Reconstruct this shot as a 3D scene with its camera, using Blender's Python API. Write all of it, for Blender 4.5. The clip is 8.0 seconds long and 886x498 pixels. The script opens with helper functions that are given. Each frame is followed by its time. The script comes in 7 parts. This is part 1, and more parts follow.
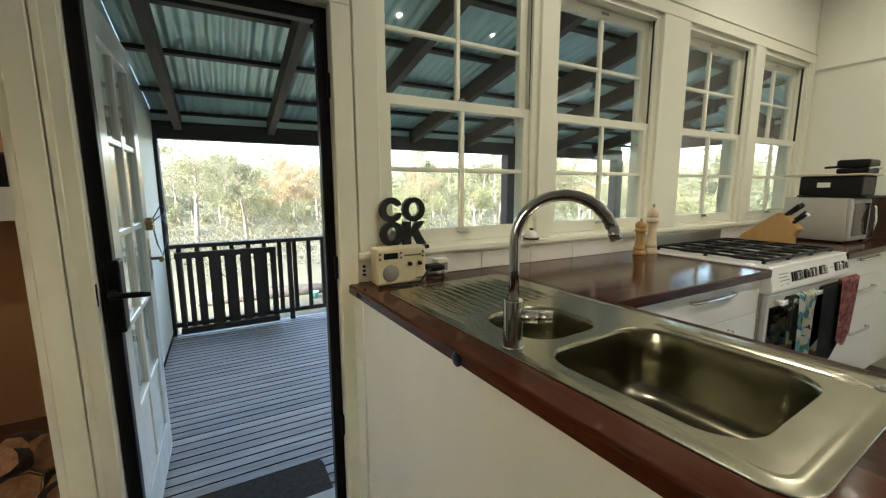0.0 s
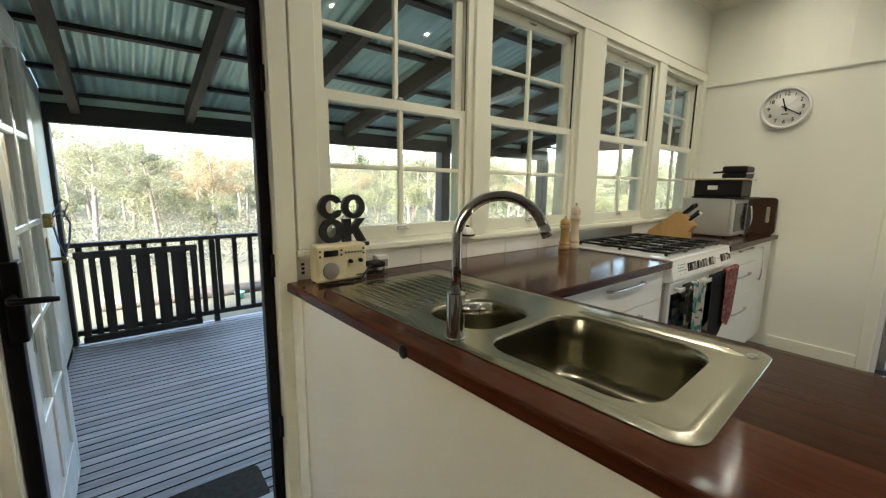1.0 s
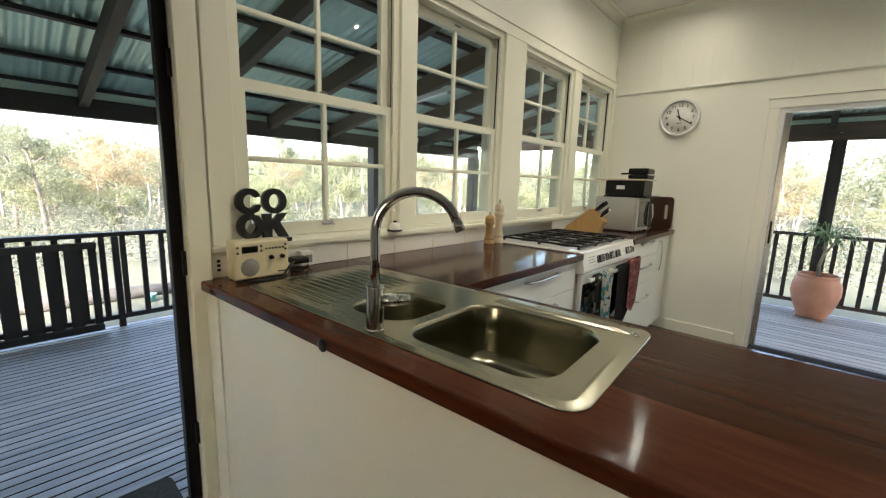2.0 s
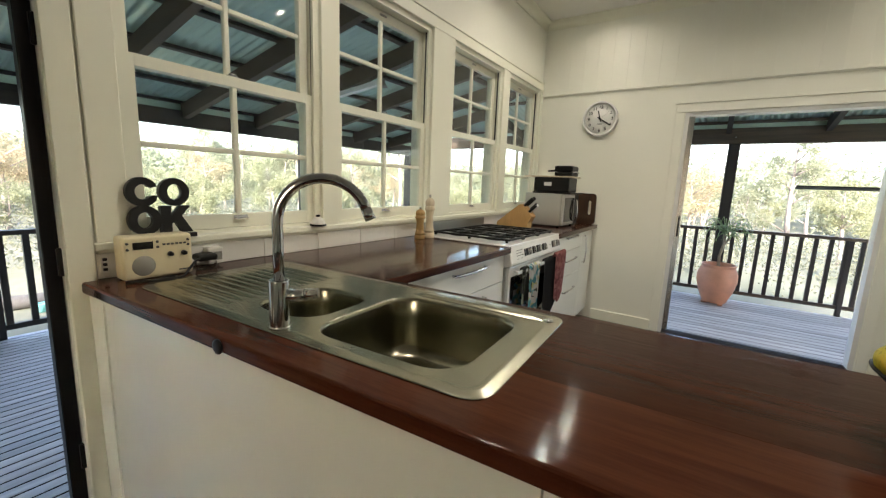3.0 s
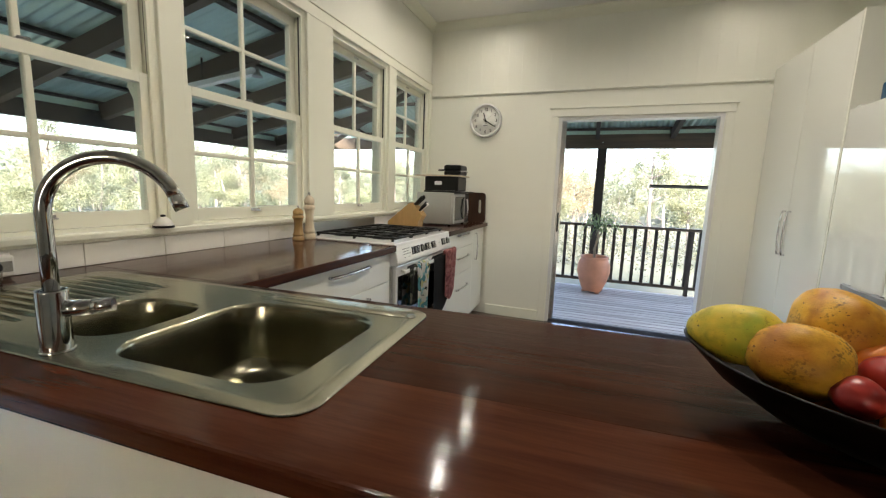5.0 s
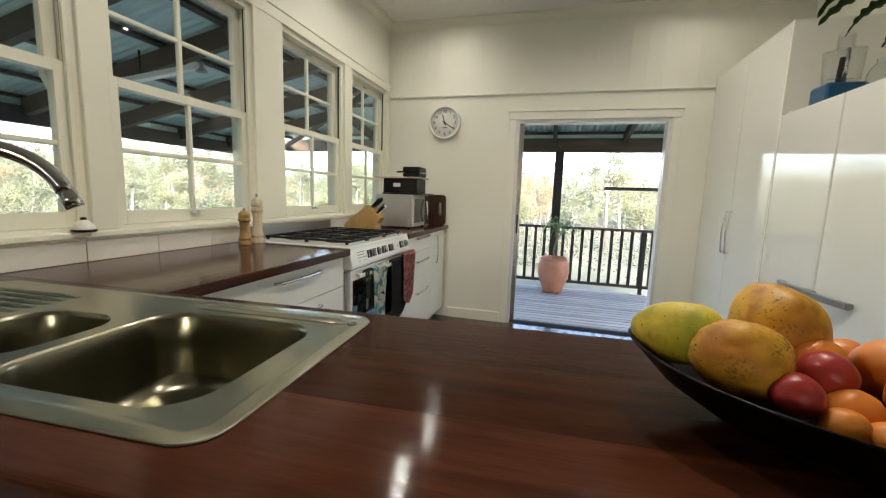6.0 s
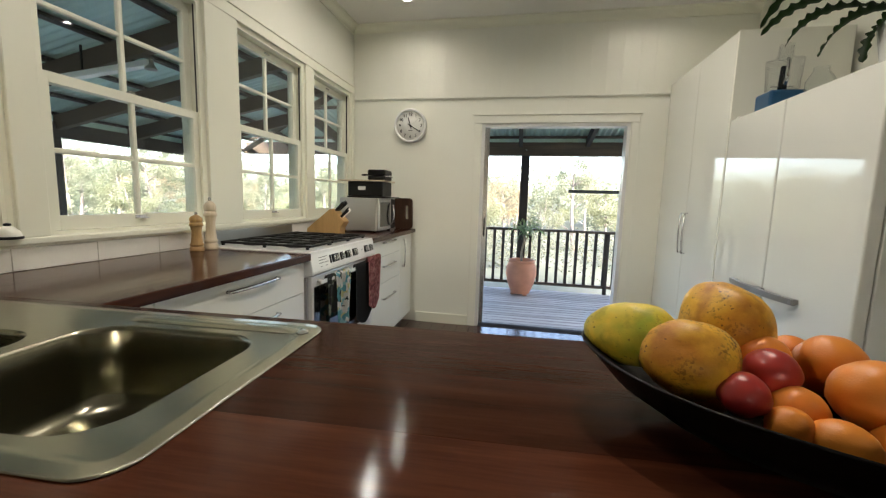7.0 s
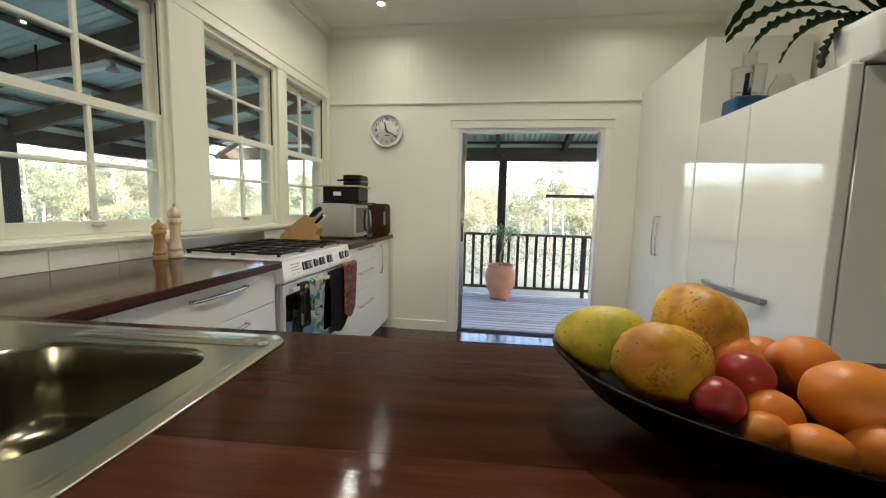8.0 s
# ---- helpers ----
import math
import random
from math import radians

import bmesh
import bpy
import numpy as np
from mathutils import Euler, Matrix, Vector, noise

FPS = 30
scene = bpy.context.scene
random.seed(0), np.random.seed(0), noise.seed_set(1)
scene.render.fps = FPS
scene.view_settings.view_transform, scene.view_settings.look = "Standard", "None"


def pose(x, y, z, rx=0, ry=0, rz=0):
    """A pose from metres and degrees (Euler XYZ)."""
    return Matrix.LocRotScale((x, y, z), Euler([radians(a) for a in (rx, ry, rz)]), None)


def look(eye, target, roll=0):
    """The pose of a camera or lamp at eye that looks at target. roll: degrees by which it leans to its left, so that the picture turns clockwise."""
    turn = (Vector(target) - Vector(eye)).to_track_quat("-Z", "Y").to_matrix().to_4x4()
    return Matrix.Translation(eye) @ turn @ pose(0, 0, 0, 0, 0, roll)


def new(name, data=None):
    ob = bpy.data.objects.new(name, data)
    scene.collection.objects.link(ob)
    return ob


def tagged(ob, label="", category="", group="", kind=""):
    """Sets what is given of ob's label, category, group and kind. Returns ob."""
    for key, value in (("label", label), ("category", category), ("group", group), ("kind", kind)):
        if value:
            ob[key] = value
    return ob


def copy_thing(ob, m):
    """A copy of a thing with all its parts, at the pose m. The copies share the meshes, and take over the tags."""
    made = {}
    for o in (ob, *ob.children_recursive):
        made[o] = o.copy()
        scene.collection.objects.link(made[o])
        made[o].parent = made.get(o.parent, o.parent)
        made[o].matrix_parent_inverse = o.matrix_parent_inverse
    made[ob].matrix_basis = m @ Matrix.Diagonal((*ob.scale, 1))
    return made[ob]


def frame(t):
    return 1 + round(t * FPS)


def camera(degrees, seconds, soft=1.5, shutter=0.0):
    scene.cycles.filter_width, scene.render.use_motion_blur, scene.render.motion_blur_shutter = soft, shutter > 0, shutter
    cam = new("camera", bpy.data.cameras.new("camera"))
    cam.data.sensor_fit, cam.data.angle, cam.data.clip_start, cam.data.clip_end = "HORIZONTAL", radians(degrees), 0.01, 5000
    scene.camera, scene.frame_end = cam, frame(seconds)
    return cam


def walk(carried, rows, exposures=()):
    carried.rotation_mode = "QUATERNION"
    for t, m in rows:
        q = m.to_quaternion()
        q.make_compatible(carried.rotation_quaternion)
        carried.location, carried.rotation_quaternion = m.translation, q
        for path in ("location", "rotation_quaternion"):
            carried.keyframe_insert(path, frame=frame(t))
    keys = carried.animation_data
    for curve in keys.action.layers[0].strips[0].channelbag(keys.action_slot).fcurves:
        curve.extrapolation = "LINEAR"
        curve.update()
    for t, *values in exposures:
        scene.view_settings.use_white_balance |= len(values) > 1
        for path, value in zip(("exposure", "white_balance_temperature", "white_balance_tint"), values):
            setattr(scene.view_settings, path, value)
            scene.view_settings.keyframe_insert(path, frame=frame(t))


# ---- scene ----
PATH = [
    (0, (1.546, -0.440, 1.284), (-0.184, 0.519, 0.985), -0.16),
    (0.5, (1.569, -0.448, 1.284), (-0.101, 0.609, 0.982), -0.05),
    (1, (1.568, -0.486, 1.293), (0.025, 0.746, 0.976), 0.79),
    (1.5, (1.595, -0.493, 1.297), (0.163, 0.865, 0.973), 1.35),
    (3, (1.666, -0.409, 1.269), (0.571, 1.234, 0.944), 2.26),
    (3.5, (1.680, -0.373, 1.252), (0.692, 1.336, 0.936), 2.16),
    (4, (1.706, -0.341, 1.245), (0.825, 1.428, 0.935), 2.09),
    (4.5, (1.728, -0.305, 1.239), (0.943, 1.509, 0.938), 2.06),
    (5, (1.743, -0.272, 1.231), (1.056, 1.584, 0.942), 2.02),
    (6.5, (1.788, -0.185, 1.216), (1.337, 1.747, 0.962), 1.89),
    (7, (1.801, -0.168, 1.214), (1.418, 1.780, 0.972), 1.71),
    (7.5, (1.815, -0.137, 1.208), (1.478, 1.822, 0.981), 1.41),
    (8, (1.820, -0.131, 1.207), (1.531, 1.837, 0.997), 1.31),
]
cam = camera(96.0, 8.0, soft=1.25)
walk(cam, [(t, look(eye, target, roll)) for t, eye, target, roll in PATH], [(0.0, 3.21, 6600, 9), (1.5, 3.27, 6500, 10.5), (3.0, 3.33, 6500, 13), (4.5, 3.37, 6420, 14), (6.5, 3.31, 6320, 13.5), (8.0, 3.32, 6310, 13.5)])

# ---- world, sun, lamps ----
world = bpy.data.worlds.new("sky")
scene.world = world
world.use_nodes = True
wn = world.node_tree.nodes
wl = world.node_tree.links
sky = wn.new("ShaderNodeTexSky")
sky.sky_type = "NISHITA"
sky.sun_disc = False
sky.sun_elevation = radians(28)
sky.sun_rotation = radians(150)
sky.dust_density = 3.0
wl.new(sky.outputs[0], wn["Background"].inputs[0])
wn["Background"].inputs[1].default_value = 0.15
sun_data = bpy.data.lights.new("sun", "SUN")
sun_data.energy = 3.4
sun_data.angle = radians(12)
sun_data.color = (1.0, 0.96, 0.90)
sun = new("sun", sun_data)
sun.matrix_world = look((0, 0, 20), (-0.85, 1.48, 19.0))
LAMP_COLOUR = (1.0, 0.92, 0.77)
LAMP_WATTS = 0.83
DAY_WATTS = 0.09

FLOOR = -0.09
BENCH = 0.91
YC = 3.9
CEIL = 2.95
DECK = -0.13

# ---- materials ----
def material(name, colour, rough=0.5, metal=0.0, spread=0.08, scale=8.0, fine=120.0, bump=0.15, coat=0.0, stretch=(1, 1, 1), colour2=None, grime=0.0, spec=0.5, sheen=0.0, by_object=0.0):
    """A surface with variation at two scales: broad patches and fine grain, with a little relief."""
    m = bpy.data.materials.new(name)
    m.use_nodes = True
    n, k = m.node_tree.nodes, m.node_tree.links
    b = n["Principled BSDF"]
    co = n.new("ShaderNodeTexCoord")
    mp = n.new("ShaderNodeMapping")
    mp.inputs["Scale"].default_value = stretch
    k.new(co.outputs["Object"], mp.inputs[0])
    broad = n.new("ShaderNodeTexNoise")
    broad.inputs["Scale"].default_value = scale
    broad.inputs["Detail"].default_value = 5
    k.new(mp.outputs[0], broad.inputs["Vector"])
    small = n.new("ShaderNodeTexNoise")
    small.inputs["Scale"].default_value = fine
    small.inputs["Detail"].default_value = 3
    k.new(mp.outputs[0], small.inputs["Vector"])
    add = n.new("ShaderNodeMath")
    add.operation = "MULTIPLY_ADD"
    add.inputs[1].default_value = 0.35
    k.new(small.outputs[0], add.inputs[0])
    k.new(broad.outputs[0], add.inputs[2])
    ramp = n.new("ShaderNodeValToRGB")
    c2 = colour2 or tuple(c * (1 - 2.2 * spread) for c in colour)
    ramp.color_ramp.elements[0].position, ramp.color_ramp.elements[1].position = 0.42, 0.86
    ramp.color_ramp.elements[0].color = (*c2, 1)
    ramp.color_ramp.elements[1].color = (*colour, 1)
    k.new(add.outputs[0], ramp.inputs[0])
    out = ramp.outputs[0]
    if by_object:
        info = n.new("ShaderNodeObjectInfo")
        hsv = n.new("ShaderNodeHueSaturation")
        mr = n.new("ShaderNodeMapRange")
        mr.inputs["To Min"].default_value, mr.inputs["To Max"].default_value = 1 - by_object, 1 + by_object
        k.new(info.outputs["Random"], mr.inputs[0])
        k.new(mr.outputs[0], hsv.inputs["Value"])
        k.new(out, hsv.inputs["Color"])
        out = hsv.outputs[0]
    k.new(out, b.inputs["Base Color"])
    rr = n.new("ShaderNodeMapRange")
    rr.inputs["To Min"].default_value, rr.inputs["To Max"].default_value = max(0.02, rough - min(0.06, rough * 0.5) - grime), min(1, rough + min(0.06, rough * 0.5) + grime)
    k.new(broad.outputs[0], rr.inputs[0])
    k.new(rr.outputs[0], b.inputs["Roughness"])
    b.inputs["Metallic"].default_value = metal
    b.inputs["Specular IOR Level"].default_value = spec
    if coat:
        b.inputs["Coat Weight"].default_value = coat
        b.inputs["Coat Roughness"].default_value = 0.08
    if bump:
        bp = n.new("ShaderNodeBump")
        bp.inputs["Strength"].default_value = bump
        bp.inputs["Distance"].default_value = 0.002
        k.new(add.outputs[0], bp.inputs["Height"])
        k.new(bp.outputs[0], b.inputs["Normal"])
    return m


def glass_material(name, tint=(1, 1, 1), rough=0.0):
    m = bpy.data.materials.new(name)
    m.use_nodes = True
    n, k = m.node_tree.nodes, m.node_tree.links
    n.remove(n["Principled BSDF"])
    mix = n.new("ShaderNodeMixShader")
    lw = n.new("ShaderNodeLayerWeight")
    lw.inputs[0].default_value = 0.5
    pw = n.new("ShaderNodeMath")
    pw.operation = "POWER"
    pw.inputs[1].default_value = 4.0
    k.new(lw.outputs["Facing"], pw.inputs[0])
    fr = n.new("ShaderNodeMapRange")
    fr.inputs["To Min"].default_value, fr.inputs["To Max"].default_value = 0.025, 0.85
    k.new(pw.outputs[0], fr.inputs[0])
    tr = n.new("ShaderNodeBsdfTransparent")
    tr.inputs[0].default_value = (*tint, 1)
    gl = n.new("ShaderNodeBsdfGlossy")
    gl.inputs["Roughness"].default_value = 0.02 + rough
    k.new(fr.outputs[0], mix.inputs[0])
    k.new(tr.outputs[0], mix.inputs[1])
    k.new(gl.outputs[0], mix.inputs[2])
    k.new(mix.outputs[0], n["Material Output"].inputs[0])
    return m


def glow_material(name, colour, strength):
    m = bpy.data.materials.new(name)
    m.use_nodes = True
    b = m.node_tree.nodes["Principled BSDF"]
    b.inputs["Base Color"].default_value = (*colour, 1)
    b.inputs["Emission Color"].default_value = (*colour, 1)
    b.inputs["Emission Strength"].default_value = strength
    return m


def leaf_material(name, c1, c2, rough=0.6):
    """Leaves that differ island by island and let some light through."""
    m = bpy.data.materials.new(name)
    m.use_nodes = True
    n, k = m.node_tree.nodes, m.node_tree.links
    b = n["Principled BSDF"]
    geo = n.new("ShaderNodeNewGeometry")
    ramp = n.new("ShaderNodeValToRGB")
    ramp.color_ramp.elements[0].color = (*c1, 1)
    ramp.color_ramp.elements[1].color = (*c2, 1)
    k.new(geo.outputs["Random Per Island"], ramp.inputs[0])
    k.new(ramp.outputs[0], b.inputs["Base Color"])
    b.inputs["Roughness"].default_value = rough
    b.inputs["Specular IOR Level"].default_value = 0.15
    tl = n.new("ShaderNodeBsdfTranslucent")
    k.new(ramp.outputs[0], tl.inputs[0])
    mix = n.new("ShaderNodeMixShader")
    mix.inputs[0].default_value = 0.55
    k.new(b.outputs[0], mix.inputs[1])
    k.new(tl.outputs[0], mix.inputs[2])
    k.new(mix.outputs[0], n["Material Output"].inputs[0])
    return m


def timber_material(name, light, dark, rough, axis, coat=0.0, ring=30.0, by_object=0.12, bump=0.1, spec=0.5):
    """Long-grained wood: streaks along one axis, fine pores, boards that differ."""
    m = bpy.data.materials.new(name)
    m.use_nodes = True
    n, k = m.node_tree.nodes, m.node_tree.links
    b = n["Principled BSDF"]
    b.inputs["Specular IOR Level"].default_value = spec
    co = n.new("ShaderNodeTexCoord")
    mp = n.new("ShaderNodeMapping")
    s = [1.0, 1.0, 1.0]
    s[axis] = 0.07
    mp.inputs["Scale"].default_value = s
    k.new(co.outputs["Object"], mp.inputs[0])
    info = n.new("ShaderNodeObjectInfo")
    off = n.new("ShaderNodeVectorMath")
    off.operation = "ADD"
    comb = n.new("ShaderNodeCombineXYZ")
    mul = n.new("ShaderNodeMath")
    mul.operation = "MULTIPLY"
    mul.inputs[1].default_value = 37.0
    k.new(info.outputs["Random"], mul.inputs[0])
    for i in range(3):
        k.new(mul.outputs[0], comb.inputs[i])
    k.new(mp.outputs[0], off.inputs[0])
    k.new(comb.outputs[0], off.inputs[1])
    g1 = n.new("ShaderNodeTexNoise")
    g1.inputs["Scale"].default_value = ring
    g1.inputs["Detail"].default_value = 8
    g1.inputs["Distortion"].default_value = 0.6
    k.new(off.outputs[0], g1.inputs["Vector"])
    g2 = n.new("ShaderNodeTexNoise")
    g2.inputs["Scale"].default_value = ring * 9
    g2.inputs["Detail"].default_value = 3
    k.new(off.outputs[0], g2.inputs["Vector"])
    add = n.new("ShaderNodeMath")
    add.operation = "MULTIPLY_ADD"
    add.inputs[1].default_value = 0.3
    k.new(g2.outputs[0], add.inputs[0])
    k.new(g1.outputs[0], add.inputs[2])
    ramp = n.new("ShaderNodeValToRGB")
    ramp.color_ramp.elements[0].position, ramp.color_ramp.elements[1].position = 0.42, 0.9
    ramp.color_ramp.elements[0].color, ramp.color_ramp.elements[1].color = (*dark, 1), (*light, 1)
    k.new(add.outputs[0], ramp.inputs[0])
    hsv = n.new("ShaderNodeHueSaturation")
    mr = n.new("ShaderNodeMapRange")
    mr.inputs["To Min"].default_value, mr.inputs["To Max"].default_value = 1 - by_object, 1 + by_object
    k.new(info.outputs["Random"], mr.inputs[0])
    k.new(mr.outputs[0], hsv.inputs["Value"])
    k.new(ramp.outputs[0], hsv.inputs["Color"])
    k.new(hsv.outputs[0], b.inputs["Base Color"])
    rr = n.new("ShaderNodeMapRange")
    rr.inputs["To Min"].default_value, rr.inputs["To Max"].default_value = max(0.03, rough - 0.08), rough + 0.08
    k.new(g1.outputs[0], rr.inputs[0])
    k.new(rr.outputs[0], b.inputs["Roughness"])
    if coat:
        b.inputs["Coat Weight"].default_value = coat
        b.inputs["Coat Roughness"].default_value = 0.12
    bp = n.new("ShaderNodeBump")
    bp.inputs["Strength"].default_value = bump
    bp.inputs["Distance"].default_value = 0.002
    k.new(add.outputs[0], bp.inputs["Height"])
    k.new(bp.outputs[0], b.inputs["Normal"])
    return m


WALL = material("cream wall paint", (0.82, 0.82, 0.725), 0.5, spread=0.01, scale=3, fine=60, bump=0.08)
TRIM = material("white gloss trim paint", (0.82, 0.82, 0.69), 0.42, spread=0.004, scale=2, fine=80, bump=0.04)
CEILING = material("ceiling paint", (0.80, 0.79, 0.74), 0.6, spread=0.015, scale=3, fine=90, bump=0.1)
LAMINATE = material("white gloss laminate", (0.82, 0.82, 0.75), 0.05, spread=0.004, scale=4, fine=40, bump=0.0)
FRIDGE_W = material("white fridge enamel", (0.75, 0.75, 0.70), 0.03, spread=0.004, scale=7, fine=16, bump=0.075, stretch=(1, 1.5, 0.6))
TILE = material("white glazed tile", (0.82, 0.80, 0.74), 0.10, spread=0.015, scale=9, fine=60, bump=0.04, by_object=0.03)
GROUT = material("pale grout", (0.62, 0.60, 0.54), 0.8, spread=0.06, scale=20, fine=200, bump=0.3)
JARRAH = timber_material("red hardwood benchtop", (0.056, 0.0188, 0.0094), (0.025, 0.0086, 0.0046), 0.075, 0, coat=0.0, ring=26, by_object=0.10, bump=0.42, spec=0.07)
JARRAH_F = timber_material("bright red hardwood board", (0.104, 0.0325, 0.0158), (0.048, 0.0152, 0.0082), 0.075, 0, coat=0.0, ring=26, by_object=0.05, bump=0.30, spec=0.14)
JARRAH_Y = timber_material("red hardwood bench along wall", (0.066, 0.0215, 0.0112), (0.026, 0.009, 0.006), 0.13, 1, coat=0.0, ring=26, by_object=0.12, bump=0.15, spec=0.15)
STEEL = material("brushed stainless steel", (0.40, 0.385, 0.30), 0.24, 1.0, spread=0.05, scale=5, fine=160, bump=0.02, stretch=(0.25, 3, 3), grime=0.0)
STEEL_BOWL = material("satin steel basin", (0.31, 0.295, 0.215), 0.23, 1.0, spread=0.04, scale=6, fine=200, bump=0.015, grime=0.0)
CHROME = material("polished chrome", (0.66, 0.67, 0.67), 0.06, 1.0, spread=0.02, scale=12, fine=60, bump=0.0)
SATIN = material("satin steel handle", (0.66, 0.66, 0.66), 0.22, 1.0, spread=0.03, scale=20, fine=200, bump=0.02)
BLACK = material("black plastic", (0.006, 0.006, 0.006), 0.35, spread=0.1, scale=20, fine=150, bump=0.1, spec=0.22)
BLACK_METAL = material("black powder coat", (0.006, 0.006, 0.007), 0.38, spread=0.1, scale=10, fine=260, bump=0.2, spec=0.2)
IRON = material("black cast iron trivet", (0.007, 0.007, 0.007), 0.5, spread=0.2, scale=30, fine=300, bump=0.5, spec=0.25)
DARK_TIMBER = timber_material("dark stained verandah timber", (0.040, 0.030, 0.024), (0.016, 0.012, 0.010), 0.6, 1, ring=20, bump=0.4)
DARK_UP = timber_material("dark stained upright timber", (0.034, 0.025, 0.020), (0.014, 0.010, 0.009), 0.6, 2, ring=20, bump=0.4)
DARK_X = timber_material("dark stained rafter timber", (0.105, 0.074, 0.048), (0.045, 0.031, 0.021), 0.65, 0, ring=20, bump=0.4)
DECKING = timber_material("weathered grey deck board", (0.50, 0.465, 0.475), (0.27, 0.25, 0.26), 0.50, 1, ring=24, by_object=0.14, bump=0.35, spec=0.5)
FLOORING = timber_material("dark polished floor board", (0.070, 0.028, 0.016), (0.028, 0.011, 0.007), 0.22, 1, coat=0.3, ring=22, by_object=0.2)
ZINC = material("weathered green corrugated sheet", (0.66, 0.84, 0.75), 0.36, 0.32, spread=0.12, scale=1.5, fine=40, bump=0.1, grime=0.1)
GLASS = glass_material("window glass", (0.97, 0.99, 0.98))
CLEAR = glass_material("clear jar glass", (0.985, 0.99, 0.99))
GAP = material("shadow gap", (0.03, 0.03, 0.03), 0.9, bump=0)


# ---- builders ----
def box(bm, x0, x1, y0, y1, z0, z1, bevel=0.0, seg=2):
    vs = [bm.verts.new((x, y, z)) for x in (x0, x1) for y in (y0, y1) for z in (z0, z1)]
    idx = ((0, 1, 3, 2), (4, 6, 7, 5), (0, 4, 5, 1), (2, 3, 7, 6), (0, 2, 6, 4), (1, 5, 7, 3))
    fs = [bm.faces.new([vs[i] for i in f]) for f in idx]
    if bevel:
        es = list({e for f in fs for e in f.edges})
        bmesh.ops.bevel(bm, geom=es, offset=bevel, segments=seg, affect="EDGES", profile=0.5)
    return bm


def boxed(x0, x1, y0, y1, z0, z1, bevel=0.0, seg=2):
    return box(bmesh.new(), x0, x1, y0, y1, z0, z1, bevel, seg)


def lathe(profile, seg=32, bm=None, at=(0, 0, 0)):
    """A turned shape from (radius, height) pairs about the z axis."""
    bm = bm or bmesh.new()
    rings = []
    for r, z in profile:
        if r < 1e-5:
            rings.append([bm.verts.new((at[0], at[1], at[2] + z))])
        else:
            rings.append([bm.verts.new((at[0] + r * math.cos(a), at[1] + r * math.sin(a), at[2] + z)) for a in (2 * math.pi * i / seg for i in range(seg))])
    for a, b in zip(rings, rings[1:]):
        for i in range(seg):
            j = (i + 1) % seg
            if len(a) == 1 and len(b) == 1:
                continue
            if len(a) == 1:
                f = [a[0], b[j], b[i]]
            elif len(b) == 1:
                f = [a[i], a[j], b[0]]
            else:
                f = [a[i], a[j], b[j], b[i]]
            bm.faces.new(f).smooth = True
    return bm


def tube(points, radius, seg=12, bm=None, caps=True):
    """A round bar along points; radius is one number or one for each point."""
    bm = bm or bmesh.new()
    pts = [Vector(p) for p in points]
    rad = radius if isinstance(radius, (list, tuple)) else [radius] * len(pts)
    rings, up = [], None
    for i, p in enumerate(pts):
        d = (pts[min(i + 1, len(pts) - 1)] - pts[max(i - 1, 0)]).normalized()
        if up is None:
            up = Vector((0, 0, 1)) if abs(d.z) < 0.9 else Vector((1, 0, 0))
        side = d.cross(up).normalized()
        up = side.cross(d).normalized()
        rings.append([bm.verts.new(p + rad[i] * (math.cos(a) * side + math.sin(a) * up)) for a in (2 * math.pi * k / seg for k in range(seg))])
    for a, b in zip(rings, rings[1:]):
        for i in range(seg):
            j = (i + 1) % seg
            bm.faces.new([a[i], a[j], b[j], b[i]]).smooth = True
    if caps:
        bm.faces.new(rings[0][::-1])
        bm.faces.new(rings[-1])
    return bm


def rounded_rect(x0, x1, y0, y1, r, n=6):
    pts = []
    for cx, cy, a0 in ((x1 - r, y1 - r, 0), (x0 + r, y1 - r, 90), (x0 + r, y0 + r, 180), (x1 - r, y0 + r, 270)):
        for i in range(n + 1):
            a = radians(a0 + 90 * i / n)
            pts.append((cx + r * math.cos(a), cy + r * math.sin(a)))
    return pts


def prism(pts, z0, z1, bm=None):
    bm = bm or bmesh.new()
    lo = [bm.verts.new((x, y, z0)) for x, y in pts]
    hi = [bm.verts.new((x, y, z1)) for x, y in pts]
    bm.faces.new(lo[::-1])
    bm.faces.new(hi)
    for i in range(len(pts)):
        j = (i + 1) % len(pts)
        bm.faces.new([lo[i], lo[j], hi[j], hi[i]])
    return bm


def base_of(ob):
    p = Vector((0, 0, 0))
    while ob is not None:
        p = p + ob.location
        ob = ob.parent
    return p


def mesh_from(name, bm, mat, smooth=False):
    bmesh.ops.recalc_face_normals(bm, faces=bm.faces)
    me = bpy.data.meshes.new(name)
    bm.to_mesh(me)
    bm.free()
    me.materials.append(mat)
    if smooth:
        for p in me.polygons:
            p.use_smooth = True
    return me


def part(name, bm, mat, parent, label="", smooth=False):
    """One mesh in world measures, set under a thing or a part."""
    bmesh.ops.translate(bm, verts=bm.verts, vec=-base_of(parent))
    ob = new(name, mesh_from(name, bm, mat, smooth))
    ob.parent = parent
    if label:
        ob["label"] = label
    return ob


def thing(name, at, label, category, group="", kind=""):
    ob = new(name)
    ob.empty_display_size = 0.05
    ob.location = at
    return tagged(ob, label, category, group, kind)


